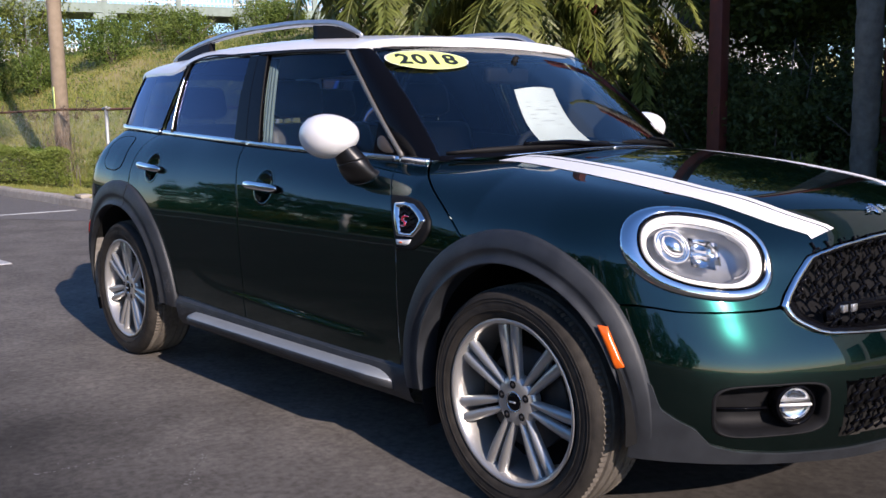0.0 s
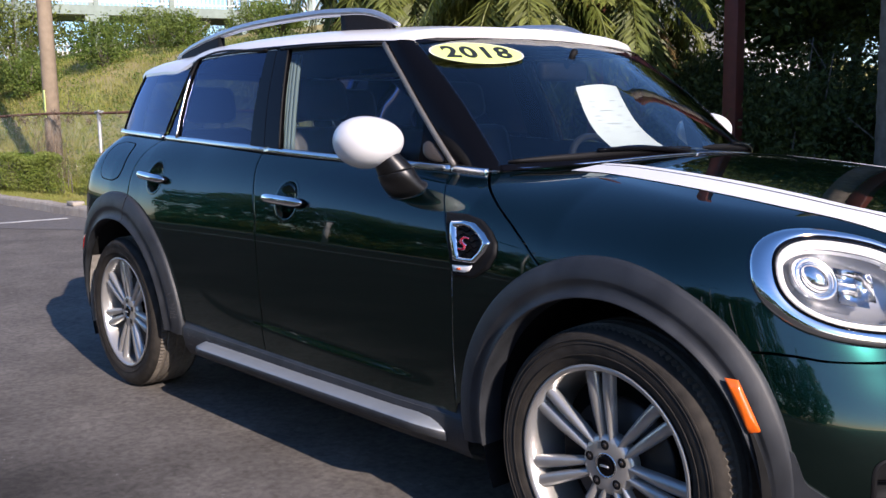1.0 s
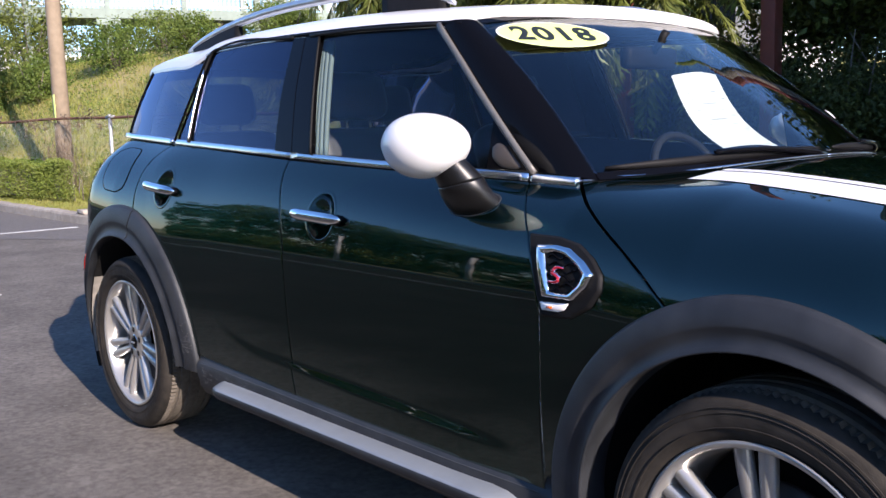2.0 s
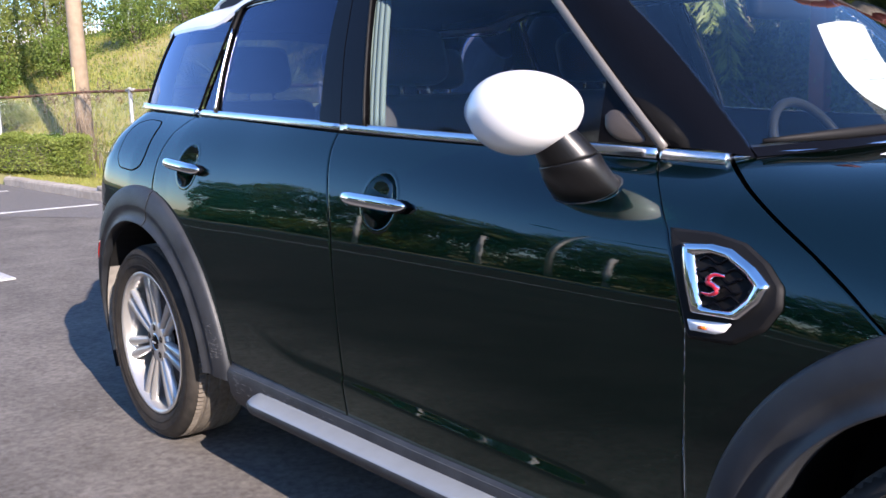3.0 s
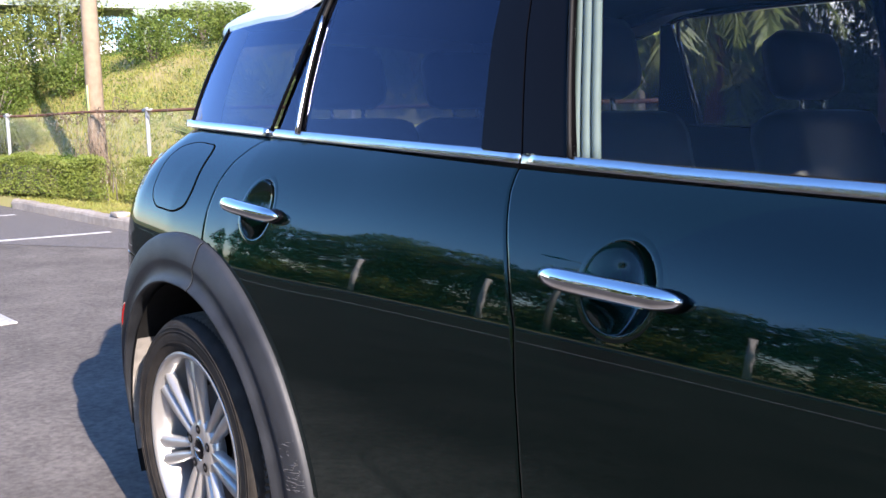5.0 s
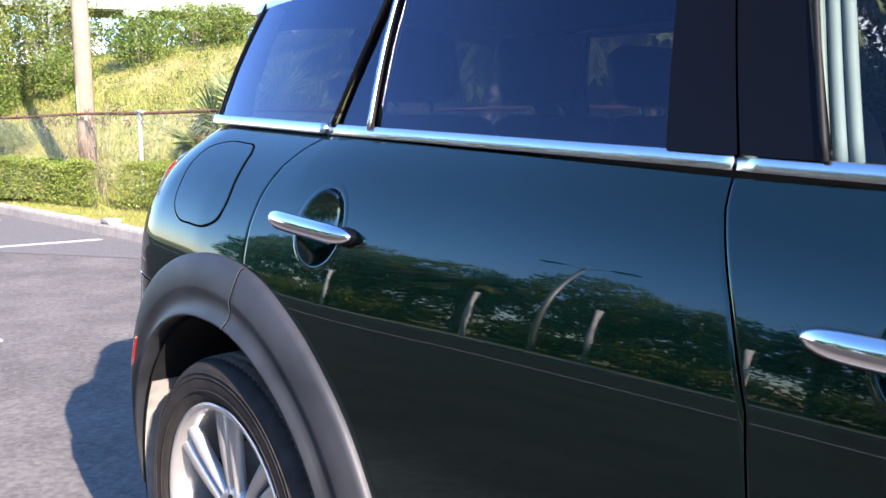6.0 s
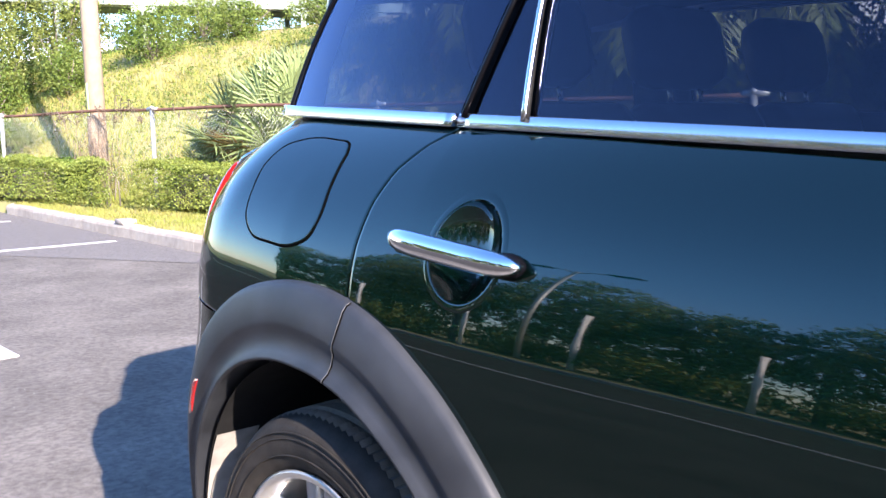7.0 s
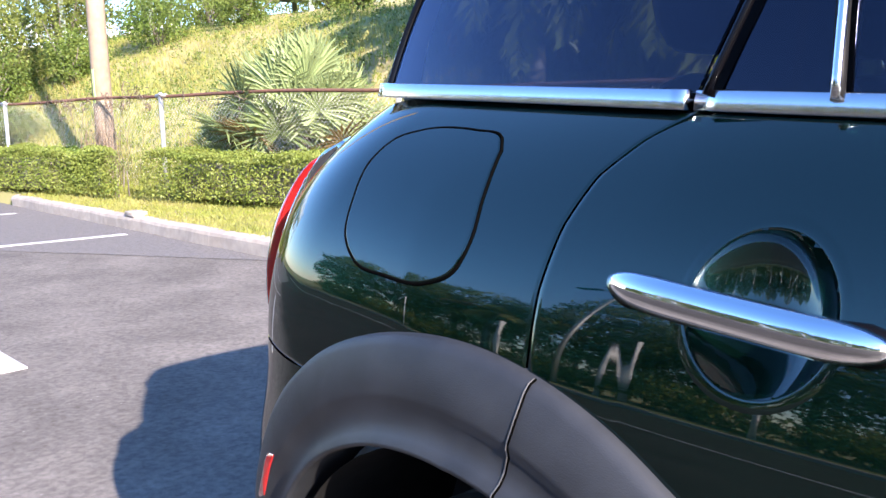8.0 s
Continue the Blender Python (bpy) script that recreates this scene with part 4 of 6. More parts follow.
# bonnet badge: plain silver disc with two wing bars
p0 = onto(np.array((1.98, -.001, .86)))
nn = normals_at(p0)
t1, t2 = np.array((0, 1.0, 0)), np.cross((0, 1.0, 0), nn)
a = np.linspace(0, 2 * np.pi, 24, endpoint=False)
rg = p0 + nn * .003 + np.outer(.024 * np.cos(a), t1) + np.outer(.024 * np.sin(a), t2)
badge = part("bonnet_badge", disc(rg, .006, 4, nn), M_CHROME, bonnet, "plain silver badge with wing bars")
for sg in (-1, 1):
    for k in range(3):
        part("wing_bar", tube([p0 + nn * .006 + t1 * sg * .026 + t2 * (.008 - .008 * k), p0 + nn * .004 + t1 * sg * (.072 - .01 * k) + t2 * (.010 - .008 * k)], [.004, .002], 6), M_CHROME, bonnet)

# ---- car: cabin, glass, roof ----


def gs(p, lift=0.0):
    p = np.asarray(p, float)
    return np.stack([p[..., 0], -(gy(p[..., 0], p[..., 1]) + lift), p[..., 1]], -1)


def pane(name, b, t, l, r, material, parent, s, lift=0.0, n=24, m=18, thick=.004, label=""):
    g = gs(coons(b, t, l, r, n, m, 0), lift)
    return part(name, mirrored(sheet(g, thick, inward=(0, 1, 0)), s), material, parent, label)


def roof_edge(x):
    """Lower edge of the white roof: over the doors, then a step down over the quarter window."""
    return spline(x, (-1.95, 1.352), (-1.73, 1.383), (-1.4, 1.385), (-1.16, 1.384), (-1.02, 1.424), (-.85, 1.430), (-.35, 1.424), (.1, 1.408), (.34, 1.392))


def roof_top(x):
    return spline(x, (-1.95, 1.415), (-1.73, 1.462), (-1.3, 1.496), (-.8, 1.508), (-.2, 1.503), (.2, 1.475), (.5, 1.440))


WS_BASE = np.array([(.808, -.672, .992), (.898, -.52, 1.000), (.965, -.27, 1.010), (.990, 0, 1.014)])
WS_TOP = np.array([(.335, -.588, 1.395), (.352, -.45, 1.411), (.375, -.22, 1.426), (.382, 0, 1.430)])


def full_width(c):
    c = smooth_line(c, 30)
    return np.r_[c, (c * (1, -1, 1))[::-1][1:]]


wb, wt = full_width(WS_BASE), full_width(WS_TOP)
ed = np.linspace(0, 1, 20)[:, None]
bow = np.sin(np.linspace(0, np.pi, 20))[:, None] * np.array((.012, 0, .014))
left_e = wb[0] * (1 - ed) + wt[0] * ed + bow
right_e = left_e * (1, -1, 1)
wg = coons(wb, wt, left_e, right_e, 60, 30, 0)
shield = part("windscreen", sheet(wg, .005, inward=(-.6, 0, -.6)), G_SHIELD, car, "clear raked windscreen")
# black frit along the screen's edges
for nm, sl in (("screen_border_top", wg[:, -2:]), ("screen_border_bottom", wg[:, :2])):
    part(nm, sheet(sl + (.0015, 0, .002), 0), M_BLACK, shield)
part("cowl", sheet(coons(cut_top := full_width(np.array([(.81, -.675, .990), (.885, -.57, 1.002), (.95, -.40, 1.010), (1.0, -.18, 1.014), (1.012, 0, 1.016)])), wb + (0, 0, .001), np.stack([cut_top[0], wb[0]]), np.stack([cut_top[-1], wb[-1]]), 60, 4, 0), 0), M_MATT, car, "black plastic cowl under the screen")

for s, _ in SIDES:
    # A pillar, gloss black between the door and the screen
    l1 = gs(line2((.655, 1.010), (.52, 1.13), (.37, 1.27), (.245, 1.395)), .002)
    l2 = left_e + (0, -.002, 0)
    g = coons(np.stack([l1[0], l2[0]]), np.stack([l1[-1], l2[-1]]), l1, l2, 8, 24, 0)
    bulge = np.sin(np.linspace(0, np.pi, 8))[:, None, None] * np.array((.012, -.012, .004))
    part("windscreen_pillar", mirrored(sheet(g + bulge, .01, inward=(0, 1, 0)), s), M_BLACK, car, "gloss black windscreen pillar")
    # front side window
    fw = pane("front_side_window", line2((-.200, 1.052), (.62, 1.012)), line2((-.292, 1.405), (-.1, 1.402), (.215, 1.385)),
              line2((-.200, 1.052), (-.25, 1.25), (-.292, 1.405)), line2((.62, 1.012), (.50, 1.13), (.34, 1.28), (.215, 1.385)), G_FRONT, car, s, -.006, label="lightly tinted front side window")
    fw.visible_shadow = False
    for path in (line2((.645, 1.008), (.51, 1.137), (.36, 1.278), (.235, 1.390)),):
        part("window_frame", mirrored(tube(gs(resample(path, 20), .004), .0100, 8, squash=(.7, 1)), s), M_FRAME, fw, "satin grey window frame")
    part("window_frame", mirrored(tube(gs(resample(line2((.235, 1.392), (-.1, 1.408), (-.345, 1.412)), 16), .003), .006, 6), s), M_SEAL, fw)
    part("window_seal", mirrored(tube(gs(resample(line2((-.203, 1.052), (-.253, 1.25), (-.295, 1.405)), 16), .002), .004, 6), s), M_SEAL, fw)
    # centre pillar
    for a0, a1, b0, b1 in ((-.205, -.301, -.298, -.371), (-.305, -.400, -.375, -.440)):
        pane("centre_pillar", line2((a1, belt(a1) + .004), (a0, belt(a0) + .004)), line2((b1, 1.412), (b0, 1.410)), line2((a1, belt(a1) + .004), ((a1 + b1) / 2 - .01, 1.25), (b1, 1.412)),
             line2((a0, belt(a0) + .004), ((a0 + b0) / 2 - .01, 1.25), (b0, 1.410)), M_BLACK, car, s, .002, 4, 12, .02)
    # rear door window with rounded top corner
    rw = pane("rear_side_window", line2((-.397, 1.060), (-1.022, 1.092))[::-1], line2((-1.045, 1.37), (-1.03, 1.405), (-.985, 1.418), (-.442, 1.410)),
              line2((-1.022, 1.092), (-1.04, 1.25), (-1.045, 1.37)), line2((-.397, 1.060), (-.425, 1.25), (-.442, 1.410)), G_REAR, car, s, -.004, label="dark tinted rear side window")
    part("window_frame", mirrored(tube(gs(smooth_line(line2((-1.030, 1.092), (-1.049, 1.25), (-1.054, 1.36), (-1.036, 1.413), (-.98, 1.424), (-.445, 1.416)), 40), .002), .006, 6), s), M_SEAL, rw)
    part("window_chrome", mirrored(tube(gs(resample(line2((-1.030, 1.090), (-1.046, 1.24), (-1.052, 1.35)), 14), .005), .005, 8, squash=(.9, 1)), s), M_BRIGHT, rw, "bright vertical window trim")
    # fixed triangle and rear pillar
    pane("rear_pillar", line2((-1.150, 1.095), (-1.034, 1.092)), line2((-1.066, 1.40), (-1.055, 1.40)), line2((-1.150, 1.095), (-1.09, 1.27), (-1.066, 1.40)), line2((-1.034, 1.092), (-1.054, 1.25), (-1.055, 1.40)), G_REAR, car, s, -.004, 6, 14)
    pane("rear_pillar_back", line2((-1.18, 1.10), (-1.03, 1.09)), line2((-1.09, 1.40), (-1.05, 1.40)), line2((-1.18, 1.10), (-1.09, 1.40)), line2((-1.03, 1.09), (-1.05, 1.40)), M_MATT, car, s, -.02, 4, 6)
    part("pillar_seal", mirrored(tube(gs(resample(line2((-1.160, 1.098), (-1.105, 1.26), (-1.072, 1.39)), 14), .003), .006, 8, squash=(.9, .7)), s), M_BLACK, car, "gloss black rear pillar strip")
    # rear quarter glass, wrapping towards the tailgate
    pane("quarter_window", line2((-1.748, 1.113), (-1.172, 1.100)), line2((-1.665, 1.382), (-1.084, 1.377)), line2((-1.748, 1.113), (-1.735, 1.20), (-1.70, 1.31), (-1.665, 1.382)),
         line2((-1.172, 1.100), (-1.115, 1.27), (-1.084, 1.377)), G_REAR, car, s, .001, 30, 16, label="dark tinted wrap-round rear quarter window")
    part("quarter_seal", mirrored(tube(gs(smooth_line(line2((-1.756, 1.115), (-1.743, 1.20), (-1.708, 1.31), (-1.673, 1.386)), 20), .0), .007, 6), s), M_BLACK, car)
    l1 = gs(line2((-1.758, 1.115), (-1.745, 1.20), (-1.71, 1.31), (-1.675, 1.386)), .0)
    l2 = np.array([(-1.86, -.52, 1.11), (-1.855, -.50, 1.2), (-1.825, -.47, 1.31), (-1.79, -.44, 1.40)])
    g = coons(np.stack([l1[0], l2[0]]), np.stack([l1[-1], l2[-1]]), l1, l2, 8, 14, 0)
    part("tailgate_pillar", mirrored(sheet(g, 0), s), M_SATIN, car)

rl = np.array([(-1.86, -.52, 1.11), (-1.855, -.50, 1.2), (-1.825, -.47, 1.31), (-1.79, -.44, 1.40)])
g = coons(np.array([(-1.86, -.52, 1.11), (-1.93, 0, 1.11), (-1.86, .52, 1.11)]), np.array([(-1.79, -.44, 1.40), (-1.84, 0, 1.43), (-1.79, .44, 1.40)]), rl, rl * (1, -1, 1), 20, 10, 0)
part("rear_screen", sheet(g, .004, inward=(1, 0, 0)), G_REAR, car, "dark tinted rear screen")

# white roof, crowned, with a rounded rim above the windows
xs = np.r_[np.linspace(-1.93, -1.70, 8)[:-1], np.linspace(-1.70, .30, 50)]
rows = []
for k in np.r_[np.linspace(-1, -.86, 9)[:-1], np.linspace(-.86, .86, 36), np.linspace(.86, 1, 9)[1:]]:
    xe = np.maximum(xs, -1.72)
    ye = gy(xe, roof_edge(xe)) - .55 * (xe - xs) + .004
    rise = .62 * (1 - np.abs(k) ** 2.2) + .38 * np.sqrt(max(0.0, 1 - max(0.0, (abs(k) - .84) / .16) ** 2))
    bowx = .092 * (1 - k * k) * np.clip((xs + .6) / .95, 0, 1) ** 2
    xk = xs + bowx + .035 * np.clip((xs - .1) / .2, 0, 1) * (1 - np.abs(k) ** 6) - .02
    z = roof_edge(xs) + (roof_top(xk) - roof_edge(xs)) * rise
    line = np.stack([xk, ye * k, z], 1)
    lip = np.array([(.010, 0, -.004), (.017, 0, -.013), (.019, 0, -.026), (.012, 0, -.034)])
    rows.append(np.r_[line, line[-1] + lip * (1 - abs(k) ** 8 * .6)])
roof = part("roof", sheet(np.stack(rows, 1), .015, inward=(0, 0, -1)), M_WHITE, car, "glossy white roof panel")
part("headlining", sheet(np.stack([r - (0, 0, .03) for r in rows[4:-4]], 1), 0), M_DASH, car)
for s, _ in SIDES:
    part("roof_gutter", mirrored(tube([(x, -float(gy(x, roof_edge(x))) - .001, float(roof_edge(x)) - .006) for x in np.linspace(-1.08, .315, 40)], .008, 8, squash=(.8, 1)), s), M_BLACK, roof)
    # roof rail: a long silver bow on black feet
    xr = np.linspace(-1.46, .165, 50)
    u = (xr + 1.46) / 1.625
    yr = -.505 - .03 * np.sin(np.pi * u)
    base = roof_edge(xr) + .045
    zr = spline(xr, (-1.46, 1.452), (-1.37, 1.472), (-.955, 1.526), (-.451, 1.540), (-.146, 1.532), (.051, 1.507), (.165, 1.462))
    rail = part("roof_rail", mirrored(tube(np.stack([xr, yr, zr], 1), [.016 * (1 - .6 * abs(2 * a - 1) ** 12) for a in u], 10, squash=(.9, .95)), s), M_SATIN, car, "satin silver roof rail on black feet")
    for a, b in ((2, 15), (40, 49)):
        low = np.stack([xr[a:b], yr[a:b], base[a:b] - .03], 1)
        top = np.stack([xr[a:b], yr[a:b], zr[a:b] - .008], 1)
        w = np.array((0, .011, 0))
        n = b - a
        part("rail_foot", mirrored((list(map(tuple, np.concatenate([low - w, top - w, top + w, low + w]))), [(k * n + i, k * n + i + 1, (k + 1) * n + i + 1, (k + 1) * n + i) for k in range(3) for i in range(n - 1)] + [(0, n, 2 * n, 3 * n), (n - 1, 4 * n - 1, 3 * n - 1, 2 * n - 1)]), s), M_MATT, rail, "black rail foot")

# ---- door mirrors ----
MIR = np.array((.466, -.887, 1.083))
for s, _ in SIDES:
    bm = bmesh.new()
    bmesh.ops.create_uvsphere(bm, u_segments=40, v_segments=24, radius=1.0)
    for v in bm.verts:
        x, y, z = v.co
        x = x * .118 if x > 0 else x * .112
        taper = 1 - .10 * y
        v.co = Vector((x, y * .098, z * .0765 * taper * (1 - .06 * z))) + Vector(MIR)
    if s < 0:
        for v in bm.verts:
            v.co.y *= -1
        bmesh.ops.reverse_faces(bm, faces=bm.faces[:])
    mirror = part("door_mirror", bm, M_WHITE, car, "egg-shaped white door mirror on a black stalk")
    ex, ez = np.array((1.0, 0, 0)), np.array((0, 0, 1.0))
    turn_a = np.linspace(0, 2 * math.pi, 40, endpoint=False)

    def neck(x, y, z, r, deep=.8):
        """A nearly level oval ring, its front end a little raised."""
        return np.array((x, y, z)) + np.outer(r * np.cos(turn_a), (.99, 0, .15)) + np.outer(r * deep * np.sin(turn_a), (0, .985, .17))

    ef = np.array((1.0, 0, .10))
    foot_ring = ring_on_body((.542, -.84, .951), ef, ez, .071, .033, 2.2, 40, -.001)
    part("stalk", mirrored(band(neck(.508, -.876, 1.062, .040), neck(.521, -.862, 1.030, .049), neck(.533, -.843, .998, .0575), neck(.5335, -.842, .995, .0580), neck(.534, -.842, .993, .056)), s), M_STALK, mirror, "black mirror stalk")
    waist = neck(.535, -.841, .990, .0615)
    gasket = ring_on_body((.542, -.84, .950), ef, ez, .074, .036, 2.2, 40, .002)
    part("stalk_collar", mirrored(band(neck(.535, -.841, .993, .056), neck(.535, -.841, .9925, .0600), waist, waist * .62 + foot_ring * .38 + (0, -.006, 0), waist * .28 + foot_ring * .72 + (0, -.007, 0), waist * .06 + foot_ring * .94 + (0, -.004, 0), foot_ring), s), M_STALK, mirror, "flared black foot of the mirror stalk")
    part("stalk_gasket", mirrored(band(foot_ring + (0, -.003, 0), gasket, ring_on_body((.542, -.84, .950), ef, ez, .075, .037, 2.2, 40, -.001)), s), M_CLAD, mirror, "thin grey gasket")
    base_ring = ring_on_body((.578, -.83, .943), ef, ez, .046, .026, 2.0, 40, -.001)
    part("stalk_base", mirrored(disc(base_ring, .005, 8, (0, -.9, .3)), s), M_PAINT, mirror, "green mirror base on the door")
    # black corner panel of the window beside the mirror, with a moulded cover
    sail = pane("window_corner_panel", line2((.500, 1.018), (.628, 1.012)), line2((.494, 1.142), (.506, 1.132)), line2((.500, 1.018), (.494, 1.142)), line2((.628, 1.012), (.57, 1.072), (.506, 1.132)), M_BLACK, car, s, -.003, 10, 10, label="gloss black corner panel of the front window")
    # the cover's brown-grey tone carries the sun on satin plastic in its colour
    cover = gs(smooth_line(line2((.507, 1.068), (.518, 1.077), (.536, 1.076), (.560, 1.060), (.600, 1.020), (.560, 1.0185), (.528, 1.030), (.512, 1.045), (.507, 1.068)), 41)[:-1], -.002)
    part("corner_cover", mirrored(disc(cover, .006, 5, (0, -1, 0)), s), M_COVER, sail, "brown-grey moulded cover")
    ring = np.array([(MIR[0] - .100, MIR[1] + .055 * math.cos(t), MIR[2] + .042 * math.sin(t)) for t in np.linspace(0, 2 * math.pi, 32, endpoint=False)])
    part("mirror_glass", mirrored(disc(ring, .004, 3, (-1, 0, 0)), s), M_CHROME, mirror)

# ---- wipers ----
for y0, y1, x0, x1 in ((-.645, .02, .700, 1.00), (.10, .62, .985, .75)):
    t = np.linspace(0, 1, 20)
    ys = y0 + (y1 - y0) * t
    xb = spline(np.abs(ys), *[(abs(p[1]), p[0]) for p in WS_BASE[::-1]]) - .022
    zb = spline(np.abs(ys), *[(abs(p[1]), p[2]) for p in WS_BASE[::-1]]) + .026
    blade = part("wiper", tube(np.stack([xb, ys, zb], 1), [.003 + .005 * min(1, 6 * min(a, 1 - a)) for a in t], 8, squash=(.8, 1.2)), M_MATT, car, "black windscreen wiper")
    k = slice(7, 20)
    part("wiper_arm", tube(np.stack([xb[k] + .012, ys[k], zb[k] + .014 - .03 * np.linspace(0, 1, 13) ** 2], 1), np.linspace(.005, .011, 13), 8), M_BLACK, blade)

# ---- wheels ----


def make_wheel():
    """A wheel round the y axis, its face to -y."""
    seg = 240
    prof = [(.242, -.098), (.250, -.106), (.262, -.112), (.285, -.116), (.300, -.1145), (.312, -.111), (.3185, -.106), (.326, -.097), (.3315, -.086)]
    tread = [(.3335, -.074), (.3335, -.066), (.327, -.064), (.327, -.055), (.3345, -.053), (.335, -.028), (.328, -.026), (.328, -.016), (.335, -.014), (.335, .014), (.328, .016), (.328, .026), (.335, .028), (.3345, .053), (.327, .055), (.327, .064), (.3335, .066)]
    back = [(r, -y) for r, y in prof[::-1]]
    p = prof + tread + back
    v, f = lathe(p, seg)
    m = len(p)
    vs = []
    for i in range(seg):
        for k, q in enumerate(v[i * m:(i + 1) * m]):
            cut = (i % 2 == 0) and (8 <= k <= 10 or 24 <= k <= 26)
            fac = (1 - .006 / .33) if cut else 1.0
            vs.append((q[0] * fac, q[1], q[2] * fac))
    w = part("wheel", lathe([(.243, -.104), (.246, -.108), (.240, -.110), (.233, -.107), (.230, -.100), (.226, -.090), (.220, -.07), (.214, -.02), (.210, .06), (.228, .085), (.243, .10)], 96), M_RIM, None, "silver alloy wheel with seven pairs of blade spokes")
    on_top = [all(8 <= q % m <= 26 for q in fc) for fc in f]
    tyre = part("tyre", (vs, [fc for fc, t in zip(f, on_top) if not t]), M_RUBBER, w, "dusty black tyre with block tread")
    part("tread", (vs, [fc for fc, t in zip(f, on_top) if t]), M_TREAD, tyre, "brown-grey worn block tread", smooth=False)
    for r in (.270, .296, .306):
        part("sidewall_rib", lathe([(r - .0012, -.1145 - .001), (r, -.1175), (r + .0012, -.1145 - .001)], 90), M_RUBBER, w)
    for k in range(7):
        for sg in (-1, 1):
            a = 2 * math.pi * (k + .86) / 7
            r = np.linspace(.052, .234, 14)
            t = (r - .052) / .182
            off = sg * (.0130 + .0125 * t)
            half_w = .0078 + .0075 * np.sin(math.pi * .5 * np.clip(t * 1.15, 0, 1))
            yf = -.080 - .016 * np.sin(math.pi * .5 * t) + .004 * t
            pts = []
            for dr, yy in ((-1, .020), (-1, .004), (-.55, 0), (.25 * sg, -.004), (.55, 0), (1, .004), (1, .020)):
                c = off + half_w * dr
                pts.append(np.stack([r, c, yf + yy], 1))
            g = np.stack(pts, 1)
            ca, sa = math.cos(a), math.sin(a)
            vv = [(x * ca - c * sa, y, x * sa + c * ca) for x, c, y in g.reshape(-1, 3)]
            part("spoke", (vv, grid_faces(14, 7)), M_RIM, w)
    part("hub_face", lathe([(.020, -.086), (.030, -.088), (.056, -.086), (.070, -.081), (.076, -.070), (.074, -.05)], 60), M_RIM, w)
    part("centre_cap", disc(np.array([(.026 * math.cos(t), -.087, .026 * math.sin(t)) for t in np.linspace(0, 2 * math.pi, 30, endpoint=False)]), .005, 4, (0, -1, 0)), M_BLACK, w, "black centre cap with a silver ring")
    part("cap_ring", lathe([(.0265, -.088), (.0285, -.0905), (.0305, -.088)], 40), M_CHROME, w)
    part("cap_mark", tube([(-.012, -.0935, 0), (.012, -.0935, 0)], .003, 6, squash=(1, 1)), M_SATIN, w)
    for k in range(5):
        a = 2 * math.pi * (k + .3) / 5
        cx, cz = .050 * math.cos(a), .050 * math.sin(a)
        part("lug_hole", disc(np.array([(cx + .0120 * math.cos(t), -.0884, cz + .0120 * math.sin(t)) for t in np.linspace(0, 2 * math.pi, 16, endpoint=False)]), .001, 3, (0, -1, 0)), M_MATT, w)
        part("lug_bolt", disc(np.array([(cx + .0062 * math.cos(t), -.0885, cz + .0062 * math.sin(t)) for t in np.linspace(0, 2 * math.pi, 6, endpoint=False)]), .003, 3, (0, -1, 0)), M_DISC, w)
    part("brake_disc", lathe([(.06, -.030), (.150, -.030), (.152, -.020), (.150, -.010), (.06, -.010)], 60), M_DISC, w, "steel brake disc")
    part("brake_caliper", box(-.165, -.085, -.05, .01, -.06, .075, .012), M_MATT, w)
    part("wheel_inside", disc(np.array([(.21 * math.cos(t), .02, .21 * math.sin(t)) for t in np.linspace(0, 2 * math.pi, 40, endpoint=False)]), 0, 3, (0, 1, 0)), M_LINER, w)
    return w


wheel = make_wheel()
wheel.parent = car
wheel.matrix_basis = pose(FW[0], -.788, .323, 0, 0, 0)
for x, y, roll, turn in ((RW[0], -.788, 3, 0), (FW[0], .788, 30, 180), (RW[0], .788, 55, 180)):
    w = copy_thing(wheel, pose(x, y, .323, 0, 0, turn) @ pose(0, 0, 0, 0, roll, 0))

# ---- underside and cabin ----
part("underbody", box(-1.72, 1.72, -.64, .64, .20, .32, .02), M_LINER, car)
part("undertray", box(1.70, 1.96, -.48, .48, .185, .25, .02), M_LINER, car)
part("engine_bay_wall", box(.80, .84, -.66, .66, .25, .96), M_LINER, car)
part("cabin_floor", box(-1.9, .85, -.72, .72, .33, .36), M_DASH, car)
for s, _ in SIDES:
    xs = np.linspace(-1.75, .78, 20)
    g = np.stack([np.stack([xs, -(gy(xs, belt(xs)) - off), zz + 0 * xs], 1) for off, zz in ((.06, .33), (.07, .7), (.055, .95), (.035, 1.0), (.02, 1.02))], 1)
    g[:, 4, 2] = belt(xs) - .002
    part("door_lining", mirrored((list(map(tuple, g.reshape(-1, 3))), grid_faces(20, 5)), s), M_DASH, car, "dark grey door lining")
dash = part("dashboard", box(.48, .86, -.66, .66, .62, .985, .05), M_DASH, car, "dark grey dashboard")
part("instrument_hood", box(.44, .60, .20, .54, .88, 1.00, .035), M_DASH, dash)
v, f = lathe([(.185 + .014 * math.cos(t), .014 * math.sin(t)) for t in np.linspace(0, 2 * math.pi, 12, endpoint=False)], 48, closed=True)
wheel_m = pose(.36, .37, .905, 0, 0, -90) @ pose(0, 0, 0, 28, 0, 0)
st = part("steering_wheel", moved((v, f), wheel_m), M_LEATHER, car, "black leather steering wheel")
part("wheel_spoke", moved(tube([(-.18, 0, 0), (-.07, .01, 0), (.07, .01, 0), (.18, 0, 0)], .016, 8), wheel_m), M_SATIN, st)
part("wheel_hub", moved(tube([(0, -.005, -.055), (0, .0, .055)], .06, 14), wheel_m), M_LEATHER, st)
